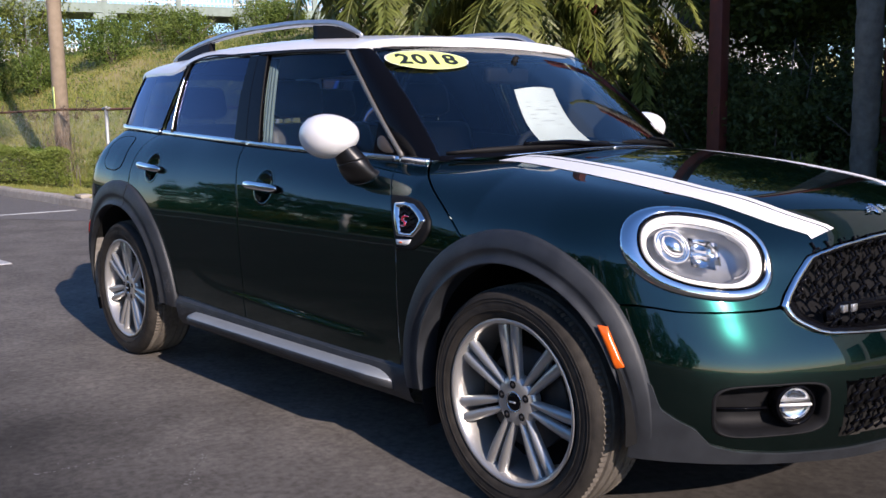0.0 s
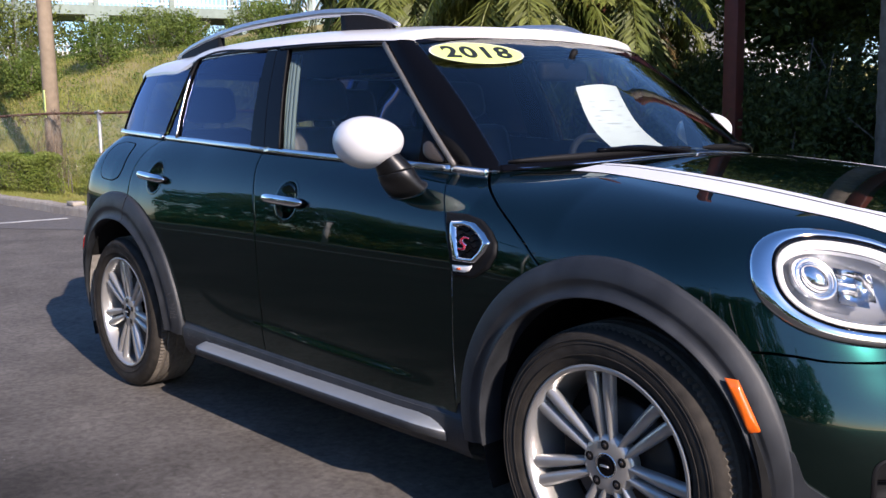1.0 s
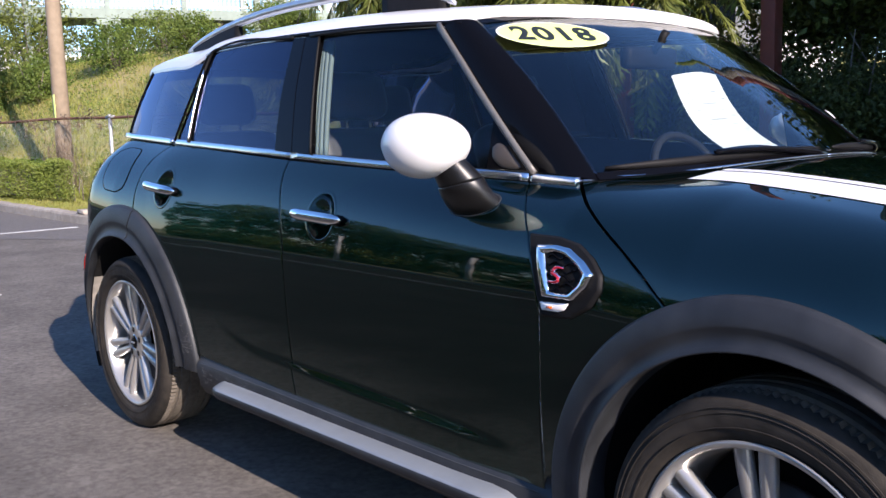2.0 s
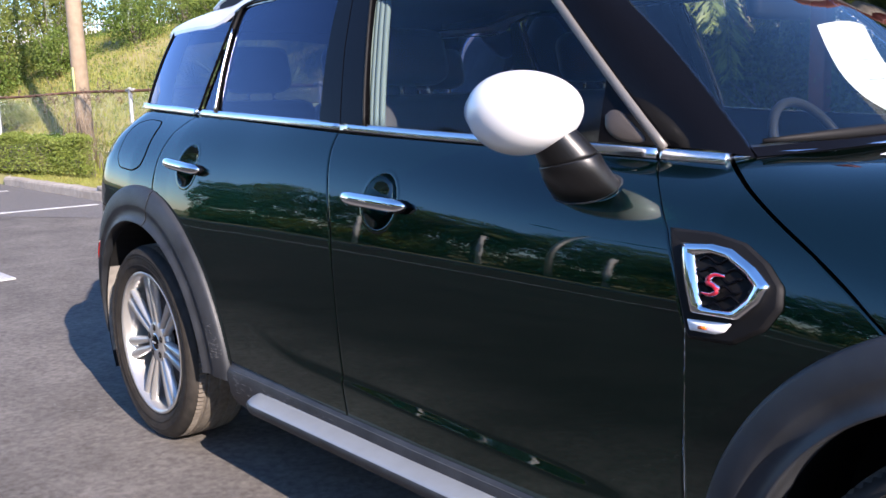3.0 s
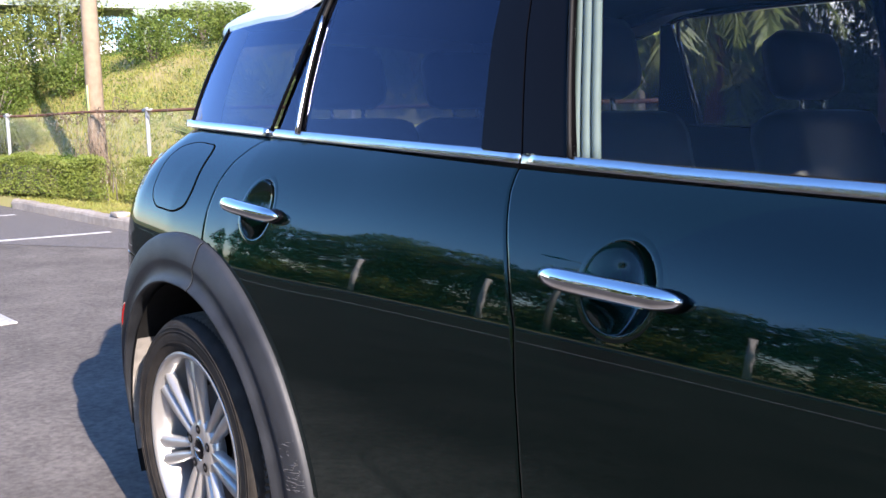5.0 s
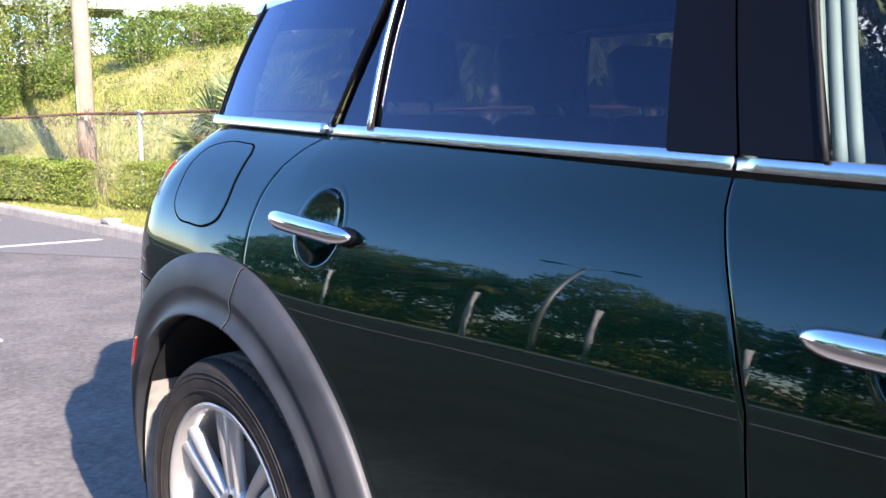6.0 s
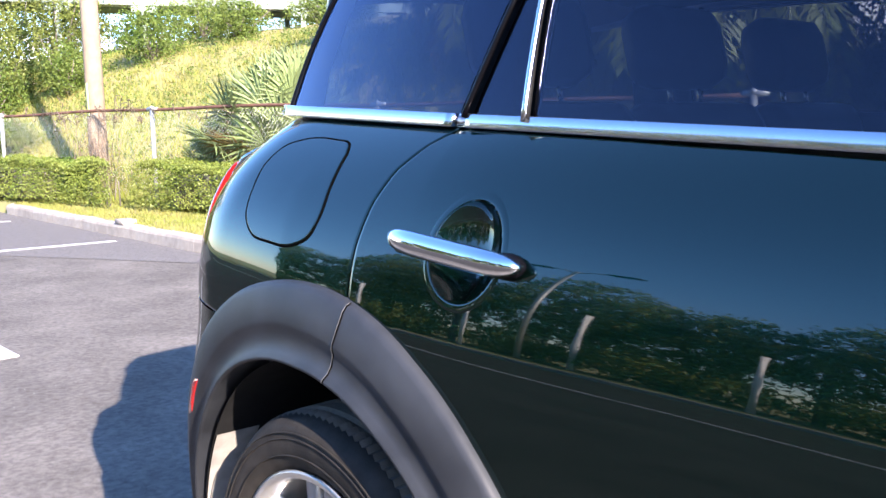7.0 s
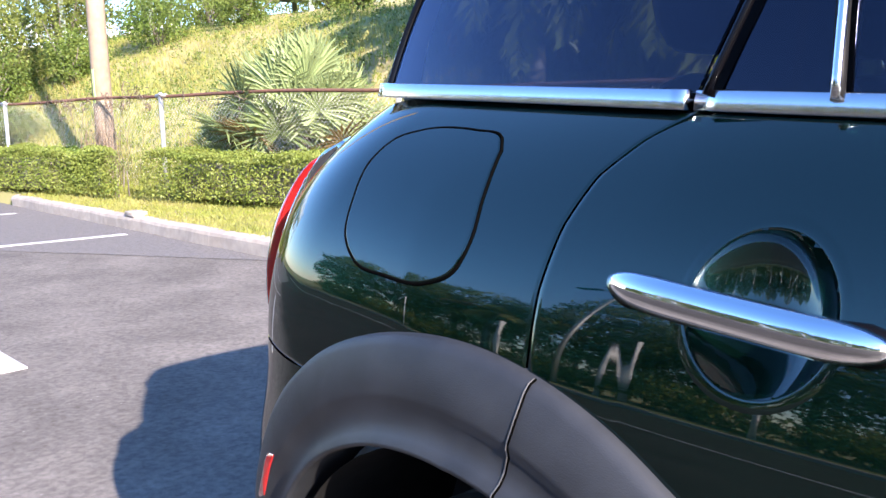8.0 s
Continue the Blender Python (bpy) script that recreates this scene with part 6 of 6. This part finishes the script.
# ---- clipped hedge, two lengths with a gap ----
def hedge(p, q, width, height, name_label, seed, slant=0.0):
    rng = np.random.default_rng(seed)
    p, q = np.array(p, float), np.array(q, float)
    ln = np.linalg.norm(q - p)
    along = (q - p) / ln
    across = np.array((-along[1], along[0]))
    n = int(ln * 6800)
    u, w, h = rng.random(n), rng.uniform(-1, 1, n), rng.random(n)
    face = rng.random(n)
    w = np.where(face < .55, np.sign(w) * (1 - .16 * rng.random(n)), w)
    h = np.where(face > .60, 1 - .10 * rng.random(n), h)
    edge = height * (1 + .06 * np.sin(u * ln * 2.3 + seed) + .05 * np.sin(u * ln * 5.9))
    w = w * (1 - .10 * h) * (1 + .10 * np.sin(u * ln * 3.7 + seed) * np.sin(h * 5))
    # the far end may be cut at a slant
    u = np.minimum(u, 1.0) * (1 - slant * (w + 1) * width / 2 / ln)
    xy = p + along * (u * ln)[:, None] + across * (w * width / 2)[:, None]
    c = np.stack([xy[:, 0], xy[:, 1], .13 + .06 + h * (edge - .06)], 1) + rng.normal(size=(n, 3)) * .018
    root = thing("hedge", name_label, "hedge", "hedge lengths", at=(*((p + q) / 2), .12))
    v, f = leaves(c - np.array((*((p + q) / 2), .12)), .021, rng)
    part("foliage", mesh_of(v, f), M_HEDGE, root, smooth=False)
    st = []
    for k in range(int(ln * 5)):
        b = p + along * (k + .5) / (ln * 5) * ln + across * rng.uniform(-.2, .2) - (p + q) / 2
        st.append(tube([(b[0], b[1], -.02), (b[0] + rng.uniform(-.08, .08), b[1] + rng.uniform(-.08, .08), height * .6)], [.012, .006], 5))
    tagged(part("stem", join(*st), M_BARK, root), kind="stuff")
    inner = box(-ln / 2 + .65, ln / 2 - .65 - slant * width, -width * .30, width * .30, .05, height * .80, .05)
    bmesh.ops.transform(inner, matrix=Matrix.Rotation(math.atan2(along[1], along[0]), 4, "Z"), verts=inner.verts)
    part("inner_core", inner, M_BARK, root)
    return root


hedge((-18.0, 1.93), (-12.10, 3.15), .75, .60, "clipped green hedge behind the kerb, sunlit", 31, 2.0)
hedge((-11.75, 3.25), (-7.2, 4.2), .75, .56, "clipped green hedge behind the kerb, thinner at its foot", 32)

# ---- chain-link fence ----
fence = thing("chain_link_fence", "old chain-link fence with galvanised posts and a rusty top rail", "fence", at=(-12.4, 3.55, .1))
FO = np.array((-12.4, 3.55, .1))


def on_fence(x, z=0.0, back=0.0):
    return np.array((x - .206 * back, FENCE_A + FENCE_K * x + .979 * back, float(ground_z(x, FENCE_A + FENCE_K * x)) + z)) - FO


for x in (-24.6, -20.5, -16.4, -12.4, -8.4, -4.4):
    part("fence_post", tube([on_fence(x, -.1), on_fence(x, 1.21)], .030, 10), M_GALV, fence)
    part("post_cap", tube([on_fence(x, 1.20), on_fence(x, 1.235), on_fence(x, 1.25)], [.036, .034, .012], 10), M_GALV, fence)
    part("rail_sleeve", tube([on_fence(x - .09, 1.205), on_fence(x + .12, 1.205)], .027, 8), M_GALV, fence)
rail = [on_fence(x, 1.205 + .012 * math.sin(x * 1.7)) for x in np.linspace(-24.6, -4.4, 60)]
part("top_rail", tube(rail, .021, 8), M_RUST, fence, "rusty steel top rail")
wires = []
for k in range(330):
    x = -24.6 + k * .0612
    for sg in (1, -1):
        a, b = (x, .02), (x + 1.12 * sg, 1.18)
        if -24.6 <= b[0] <= -4.4:
            wires.append(tube([on_fence(a[0], a[1]), on_fence(b[0], b[1])], .0013, 3))
part("chain_link", join(*wires), M_GALV, fence, "thin grey chain-link mesh")
rng = np.random.default_rng(41)
vn = []
for k in range(46):
    x = -13.3 + rng.normal(0, .9) - (1.6 if k % 3 == 0 else 0)
    path = [on_fence(x, 1.15 + rng.uniform(-.05, .09), -.03)]
    for j in range(9):
        path.append(path[-1] + np.array((rng.normal(.02, .07), rng.normal(0, .02), rng.normal(0, .045))))
    vn.append(tube(path, .005, 4))
for k in range(70):
    x = -13.75 + rng.normal(0, .32)
    z0 = rng.uniform(0, .3)
    vn.append(tube([on_fence(x, z0, -.05), on_fence(x + rng.normal(0, .08), z0 + .3, -.07), on_fence(x + rng.normal(0, .14), z0 + rng.uniform(.5, .85), -.04)], .003, 3))
part("vine", join(*vn), M_VINE, fence, "tangled dry vines on the rail")

# ---- timber utility pole ----
pole = thing("utility_pole", "weathered timber utility pole behind the fence", "utility pole", at=(-14.0, 3.38, .2))
path = [(-.035 * k * .12, 0, -.3 + k * .8) for k in range(13)]
v, f = tube(path, [.138 - .004 * k for k in range(13)], 18)
v = [(p[0] * (1 + .02 * math.sin(9 * math.atan2(p[1], p[0]) + p[2])), p[1], p[2]) for p in v]
part("shaft", (v, f), M_POLE, pole)
part("identification_strip", box(.03, .10, -.142, -.132, 1.15, 1.62, .002), M_STICKER, pole, "narrow yellow strip nailed to the pole")


# ---- shrubs ----
def shrub(name, label, category, at, radii, tufts, size, material, seed, per=36, group=""):
    rng = np.random.default_rng(seed)
    root = thing(name, label, category, group, at=at)
    c = clumps((0, 0, radii[2] * .95), radii, tufts, rng, min(radii) * .18, per)
    c = c[c[:, 2] > -.02]
    v, f = leaves(c, size, rng)
    part("foliage", mesh_of(v, f), material, root, smooth=False)
    st = []
    for _ in range(9):
        e = rng.normal(size=3) * np.asarray(radii) * .5
        st.append(tube([(0, 0, -.08), (e[0] * .4, e[1] * .4, radii[2] * .6), (e[0], e[1], radii[2] * 1.0 + abs(e[2]))], [.03, .02, .006], 5))
    part("stem", join(*st), M_BARK, root)
    return root


def at_ground(x, y):
    return (x, y, float(ground_z(x, y)))


for k, (x, y, r, h) in enumerate(((-20.6, 7.1, .80, .62), (-21.4, 5.5, .62, .55), (-22.5, 4.1, .9, .7), (-19.4, 8.6, .7, .5), (-23.2, 9.6, .8, .6), (-18.0, 10.6, .7, .45), (-20.6, 11.6, .9, .5))):
    shrub("shrub", "leafy light green shrub at the top of the bank", "shrub", at_ground(x, y), (r, r, h), 120, .040, M_WEED, 50 + k, group="shrubs on the bank")
shrub("vine_bush", "small bright green bush at the foot of the pole", "bush", at_ground(-14.25, 2.98), (.28, .22, .30), 40, .035, M_WEED, 70)


# tuft of tall ornamental grass on the bank, with dark old leaves
def tuft(at, r, h, n, seed, material, label):
    rng = np.random.default_rng(seed)
    root = thing("grass_tuft", label, "grass tuft", "grass tufts", at=at)
    vs = []
    for _ in range(n):
        a, q = rng.uniform(0, 2 * math.pi), rng.random()
        d = np.array((math.cos(a), math.sin(a), 0))
        ln = h * rng.uniform(.7, 1.2)
        path = [d * r * .12 * q, d * r * .3 * q + (0, 0, ln * .6), d * r * (.35 + .4 * q) + (0, 0, ln * (.85 - .15 * q)), d * r * (.5 + .7 * q) + (0, 0, ln * (.75 - .6 * q))]
        vs.append(tube(path, [.010, .009, .006, .001], 3))
    part("leaf_mass", join(*vs), material, root)


for k, (x, y, r, h) in enumerate(((-23.6, 4.6, 1.3, 1.1), (-24.8, 6.4, 1.3, 1.2), (-24.6, .6, 1.2, 1.0), (-25.0, 2.6, 1.2, 1.1))):
    shrub("shrub", "dense green bush on the crest of the bank", "shrub", at_ground(x, y), (r, r, h), 200, .05, M_TREELIT, 75 + k, group="shrubs on the bank")
tuft(at_ground(-19.4, 3.3), 1.0, 1.0, 420, 81, M_WEED, "tall arching grass tuft on the bank")
tuft(at_ground(-21.0, 3.0), 1.0, .9, 300, 82, M_WEED, "tall arching grass tuft on the bank")


# ---- fan palm ----
def fan_palm(at, seed, size=1.0, leaves_n=46):
    rng = np.random.default_rng(seed)
    root = thing("fan_palm", "grey-green fan palm with many pleated fans", "palm", "fan palms", at=at)
    part("trunk", tube([(0, 0, -.2), (.02, 0, .15), (.03, .02, .40 * size)], [.13, .12, .09], 10), M_BARK, root)
    for k in range(leaves_n):
        a = 2.39996 * k
        el = radians(86 - 88 * (k / leaves_n) + rng.uniform(-8, 8))
        d = np.array((math.cos(a) * math.cos(el), math.sin(a) * math.cos(el), math.sin(el)))
        o = np.array((.02, .01, .42 * size))
        tip = o + d * rng.uniform(.48, .80) * size + np.array((0, 0, -.05 * size))
        across = np.cross(d, (0, 0, 1.0))
        across /= np.linalg.norm(across) + 1e-6
        up = np.cross(across, d)
        tilt = radians(rng.uniform(25, 65))
        spine = d * math.cos(tilt) + up * math.sin(tilt) * (1 if el > -.1 else -.6)
        face = np.cross(across, spine)
        pieces = [tube([o, (o + tip) / 2 + (0, 0, .04 * size), tip], [.011, .009, .007], 4)]
        rl = rng.uniform(.46, .60) * size
        for j in range(30):
            t = radians(-128 + 256 * j / 29)
            e = spine * math.cos(t) + across * math.sin(t) - face * (.12 + .10 * (j % 2))
            e /= np.linalg.norm(e)
            w = np.cross(e, face)
            w /= np.linalg.norm(w)
            L = rl * (1 - .16 * abs(t) / 2.2) * rng.uniform(.92, 1.06)
            mid = tip + e * L * .5
            end = tip + e * L + np.array((0, 0, -(.05 + .10 * rng.random()) * L))
            pieces.append(([tuple(tip), tuple(mid - w * .019 * size), tuple(end), tuple(mid + w * .019 * size), tuple(mid + face * .010 * size)], [(0, 1, 4), (0, 4, 3), (1, 2, 4), (4, 2, 3)]))
        part("frond", join(*pieces), M_DRY if (k > leaves_n - 6 and k % 2) else M_FAN, root, smooth=False)
    return root


fan_palm((-10.95, 4.75, float(ground_z(-10.95, 4.75))), 91, 1.22, 58)
fan_palm((-12.2, 4.35, float(ground_z(-12.2, 4.35))), 92, .62, 30)


# ---- feather palms ----
def feather_palm(at, height, seed, fronds=22, length=2.4, droop=1.0, dry=.2):
    rng = np.random.default_rng(seed)
    root = thing("palm_tree", "feather palm with long hanging fronds and a ringed grey trunk", "palm tree", "palms behind the car", at=at)
    rings = np.linspace(-.2, height, 36)
    part("trunk", tube([(0, 0, z) for z in rings], [.15 + .010 * (k % 2) - .04 * k / 36 for k in range(36)], 14), M_BARK, root)
    for k in range(fronds):
        a = 2.399 * k
        el = 75 - 110 * (k / fronds)
        ax = np.array((math.cos(a), math.sin(a), 0))
        p, e = np.array((0, 0, height)), radians(el)
        path = [p]
        step = length / 12
        for j in range(12):
            p = p + (ax * math.cos(e) + np.array((0, 0, math.sin(e)))) * step
            e -= radians(6 + 2.5 * droop) * (1 if e > radians(-80) else 0)
            path.append(p)
        pieces = [tube(path, np.linspace(.018, .004, 13), 4)]
        side_v = np.array((-ax[1], ax[0], 0))
        for j in range(2, 13):
            for q in range(7):
                o = path[j - 1] + (path[j] - path[j - 1]) * (q + rng.uniform(-.4, .4)) / 7
                for sg in (-1, 1):
                    L = rng.uniform(.34, .62) * math.sin(math.pi * min(1, (j + q / 7) / 13.5)) + .10
                    end = o + side_v * sg * L * rng.uniform(.25, .85) + np.array((0, 0, -L * rng.uniform(.35, .9))) + ax * L * rng.uniform(-.12, .25)
                    w = ax * .0042 + side_v * rng.uniform(-.004, .004)
                    mid = o * .5 + end * .5 + side_v * sg * .05
                    pieces.append(([tuple(o), tuple(mid + w), tuple(end), tuple(mid - w)], [(0, 1, 2), (0, 2, 3)]))
        part("frond", join(*pieces), M_DRY if rng.random() < dry else M_FROND, root, smooth=False)
    return root


for k, (x, y, h) in enumerate(((-9.6, 7.6, 3.3), (-11.4, 8.6, 3.5), (-7.4, 8.3, 3.2), (-8.6, 10.3, 3.9), (-7.0, 10.2, 3.0), (-8.4, 9.2, 3.1), (-9.9, 9.3, 3.2))):
    feather_palm((x, y, float(ground_z(x, y)) * .4), h, 100 + k, 32, 2.4, 1.1, .05)


# ---- broad trees and undergrowth in the shade ----
def tree(at, height, radii, tufts, size, seed, material=None, trunk=.14, group="trees behind the lot", crown_at=.72):
    rng = np.random.default_rng(seed)
    root = thing("tree", "dense dark green leafy tree", "tree", group, at=at)
    part("trunk", tube([(0, 0, -.2), (.05, .03, height * .3), (-.04, .05, height * .55), (.02, 0, height * .85)], [trunk, trunk * .8, trunk * .6, trunk * .25], 9), M_BARK, root)
    for k in range(7):
        e = rng.normal(size=3)
        e = e / np.linalg.norm(e) * np.asarray(radii) * .8
        z0 = height * rng.uniform(.35, .7)
        part("limb", tube([(0, .03, z0), (e[0] * .5, e[1] * .5, z0 + abs(e[2]) * .4), (e[0], e[1], z0 + abs(e[2]) * .9)], [trunk * .4, trunk * .25, .01], 6), M_BARK, root)
    c = clumps((0, 0, height * crown_at), radii, tufts, rng, .20, 34)
    v, f = leaves(c, size, rng)
    part("crown", mesh_of(v, f), material or M_TREE, root, smooth=False)
    return root


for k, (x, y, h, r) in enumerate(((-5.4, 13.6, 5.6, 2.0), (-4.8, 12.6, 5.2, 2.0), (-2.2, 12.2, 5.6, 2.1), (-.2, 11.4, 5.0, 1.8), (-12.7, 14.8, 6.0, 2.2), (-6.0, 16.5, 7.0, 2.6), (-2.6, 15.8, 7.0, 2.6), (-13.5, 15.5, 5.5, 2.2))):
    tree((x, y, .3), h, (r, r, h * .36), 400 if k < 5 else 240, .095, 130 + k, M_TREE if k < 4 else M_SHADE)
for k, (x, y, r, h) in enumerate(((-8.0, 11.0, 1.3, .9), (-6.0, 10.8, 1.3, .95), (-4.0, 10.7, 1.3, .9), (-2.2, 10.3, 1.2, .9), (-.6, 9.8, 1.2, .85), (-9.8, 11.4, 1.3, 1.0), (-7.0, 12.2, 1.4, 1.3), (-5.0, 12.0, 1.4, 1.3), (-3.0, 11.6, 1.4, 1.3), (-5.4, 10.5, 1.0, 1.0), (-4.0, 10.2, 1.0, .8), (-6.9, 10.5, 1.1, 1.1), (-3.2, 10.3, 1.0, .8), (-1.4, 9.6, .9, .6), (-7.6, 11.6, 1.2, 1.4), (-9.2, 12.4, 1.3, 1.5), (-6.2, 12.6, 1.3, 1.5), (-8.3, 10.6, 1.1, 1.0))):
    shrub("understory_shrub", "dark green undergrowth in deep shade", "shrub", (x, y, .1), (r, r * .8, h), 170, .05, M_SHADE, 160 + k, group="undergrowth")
shrub("croton_bush", "small shrub with orange and green leaves", "shrub", (-2.55, 8.2, .1), (.22, .22, .3), 26, .04, M_FROND, 180)

# ---- row of red-brown steel posts ----
for k, x in enumerate((-11.8, -9.4, -6.9, -4.47, -1.95)):
    rp = thing("steel_post", "tall red-brown painted steel post in the planting", "post", "red-brown posts", at=(x, 9.4, 0))
    part("shaft", box(-.105, .105, -.105, .105, -.2, 7.0, .012), M_REDPOST, rp)
    part("base_plate", box(-.24, .24, -.24, .24, .10, .14, .006), M_REDPOST, rp)
palm_t = thing("palm_tree", "ringed grey palm trunk in the shade of the planting", "palm tree", "palms behind the car", at=(-2.12, 9.0, 0))
part("trunk", tube([(0, 0, -.2 + .16 * k) for k in range(44)], [.155 + .012 * (k % 2) for k in range(44)], 16), M_BARK, palm_t)
part("shaft_crown", tube([(0, 0, 6.6), (0, 0, 7.6)], [.13, .06], 10), M_TREELIT, palm_t)

# ---- raised walkway on the crest of the bank ----
walkway = thing("raised_walkway", "raised grey-green steel walkway with pale picket railing on the bank", "walkway", at=(-24.0, 9.0, 0))
WA, WB = np.array((-27.5, -1.5)), np.array((-20.5, 20.0))
wl = np.linalg.norm(WB - WA)
wd = (WB - WA) / wl
wn2 = np.array((-wd[1], wd[0]))


def wbox(u0, u1, v0, v1, z0, z1):
    v, f = raw_box(u0, u1, v0, v1, z0, z1)
    return [(*(WA + wd * p[0] + wn2 * p[1] - (-24.0, 9.0)), p[2]) for p in v], f


DZ = 4.62
part("deck", wbox(0, wl, -.1, 1.9, DZ - .06, DZ), M_PALE, walkway, smooth=False)
part("edge_beam", wbox(0, wl, -.14, -.02, DZ - .24, DZ + .03), M_GREENSTEEL, walkway, smooth=False)
part("edge_beam", wbox(0, wl, 1.8, 1.92, DZ - .24, DZ + .03), M_GREENSTEEL, walkway, smooth=False)
for k in range(int(wl / 2.1) + 1):
    u = k * 2.1
    for v0 in (-.16, 1.82):
        part("walkway_post", wbox(u - .07, u + .07, v0, v0 + .14, 0.0, DZ + 1.12), M_GREENSTEEL, walkway, smooth=False)
    part("brace", wbox(u - .32, u + .32, -.15, -.03, DZ - .42, DZ - .26), M_GREENSTEEL, walkway, smooth=False)
for v0 in (-.10, 1.86):
    for z in (.10, 1.05):
        part("rail", wbox(0, wl, v0, v0 + .05, DZ + z, DZ + z + .05), M_PALE, walkway, smooth=False)
    part("picket_infill", join(*[wbox(u, u + .03, v0 + .01, v0 + .03, DZ + .10, DZ + 1.05) for u in np.arange(.1, wl, .13)]), M_PALE, walkway, smooth=False)
back = thing("picket_fence", "pale picket fence seen under the walkway", "fence", at=(-26, 9, 0))
part("picket_infill", join(*[wbox(u, u + .05, 3.4, 3.43, 3.2, 4.05) for u in np.arange(0, wl, .14)]), M_SIGN, back, smooth=False)
for z in (3.35, 3.9):
    part("fence_rail", wbox(0, wl, 3.43, 3.47, z, z + .06), M_SIGN, back, smooth=False)
for k in range(9):
    q = WA + wd * (1.2 + 2.5 * k) + wn2 * 6.0
    shrub("shrub", "dark shrub behind the walkway", "shrub", (q[0], q[1], 3.3), (1.6, 1.3, .95), 90, .07, M_TREE, 200 + k, 30, "shrubs behind the walkway")

# pale building far behind the trees
far = thing("far_building", "pale flat-roofed building far behind the trees", "building", at=(-26, 34, 0))
part("wall", box(-9, 9, -3, 3, 0, 7.0), M_WALL, far, smooth=False)
part("roof_edge", box(-9.2, 9.2, -3.2, 3.2, 7.0, 7.4), M_SIGN, far, smooth=False)
for k in range(6):
    part("window", box(-8 + k * 2.8, -6.2 + k * 2.8, -3.04, -2.98, 4.6, 6.2), M_BLACK, far, smooth=False)

# unseen building beyond the front of the car, added to shade the planting
show = thing("unseen_shade_building", "plain pale building out of view, added to shade the planting", "building", at=(8, 12, 0))
part("wall", box(-6.2, 8, -6.6, 6, 0, 5.6), M_WALL, show, smooth=False)
part("roof", box(-6.5, 8.3, -6.9, 6.3, 5.6, 5.9), M_SIGN, show, smooth=False)
# extra height over the rear half only, to keep the trees in shade
part("shade_storey", box(-6.2, 8, -2.2, 6, 5.9, 8.2), M_WALL, show, smooth=False)
for k in range(4):
    part("window", box(-5.4 + k * 3.2, -3.0 + k * 3.2, -6.64, -6.58, .5, 3.0), M_BLACK, show, smooth=False)

# ---- across the lot, seen in the car's paint ----
for k, (x, y, h, r) in enumerate(((-26, -20, 6.4, 2.8), (-21, -19, 5.4, 2.6), (-16.5, -20, 6.2, 2.8), (-12, -18.6, 4.8, 2.4), (-7.5, -19.4, 5.8, 2.6), (-3, -18.8, 5.0, 2.4), (1.5, -19.6, 5.6, 2.6), (6, -18.8, 4.8, 2.4), (10.5, -20, 5.6, 2.6), (15, -19, 5.2, 2.6), (-31, -19, 6.0, 2.8), (20, -18, 5.5, 2.8))):
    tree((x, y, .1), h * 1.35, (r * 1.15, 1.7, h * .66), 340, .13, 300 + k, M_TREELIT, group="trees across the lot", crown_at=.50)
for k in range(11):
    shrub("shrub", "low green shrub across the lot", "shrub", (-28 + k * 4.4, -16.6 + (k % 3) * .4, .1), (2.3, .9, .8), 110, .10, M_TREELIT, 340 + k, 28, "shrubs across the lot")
for k in range(9):
    ob = thing("timber_post", "tall pale timber post in the verge across the lot", "post", "pale posts", at=(-19.5 + k * 3.6 + .5 * (k % 2), -14.8 - .5 * (k % 3), .1))
    part("shaft", tube([(0, 0, -.1), (.02, 0, 1.4), (0, 0, 2.9 + .4 * (k % 3))], [.10, .09, .085], 12), M_SIGN, ob)
for x, y in ((-13.5, -15.5), (3.5, -16.0), (-4.6, -18.0)):
    lp = thing("street_lamp", "grey street lamp with two flat heads on a tall post", "street lamp", "street lamps", at=(x, y, .1))
    part("post", tube([(0, 0, -.1), (0, 0, 7.6)], [.09, .055], 12), M_GALV, lp)
    for sg in (-1, 1):
        part("arm", tube([(0, 0, 7.4), (sg * .4, 0, 7.65), (sg * .8, 0, 7.7)], .035, 8), M_GALV, lp)
        part("lamp_head", box(sg * 1.1 - .34, sg * 1.1 + .34, -.16, .16, 7.64, 7.76, .03), M_MATT, lp)
for k, (x, y, h) in enumerate(((-9.0, -19.0, 4.4), (8.4, -18.5, 4.8), (-19.0, -18.5, 4.6))):
    feather_palm((x, y, .1), h, 400 + k, 16, 2.2, .9, .1)
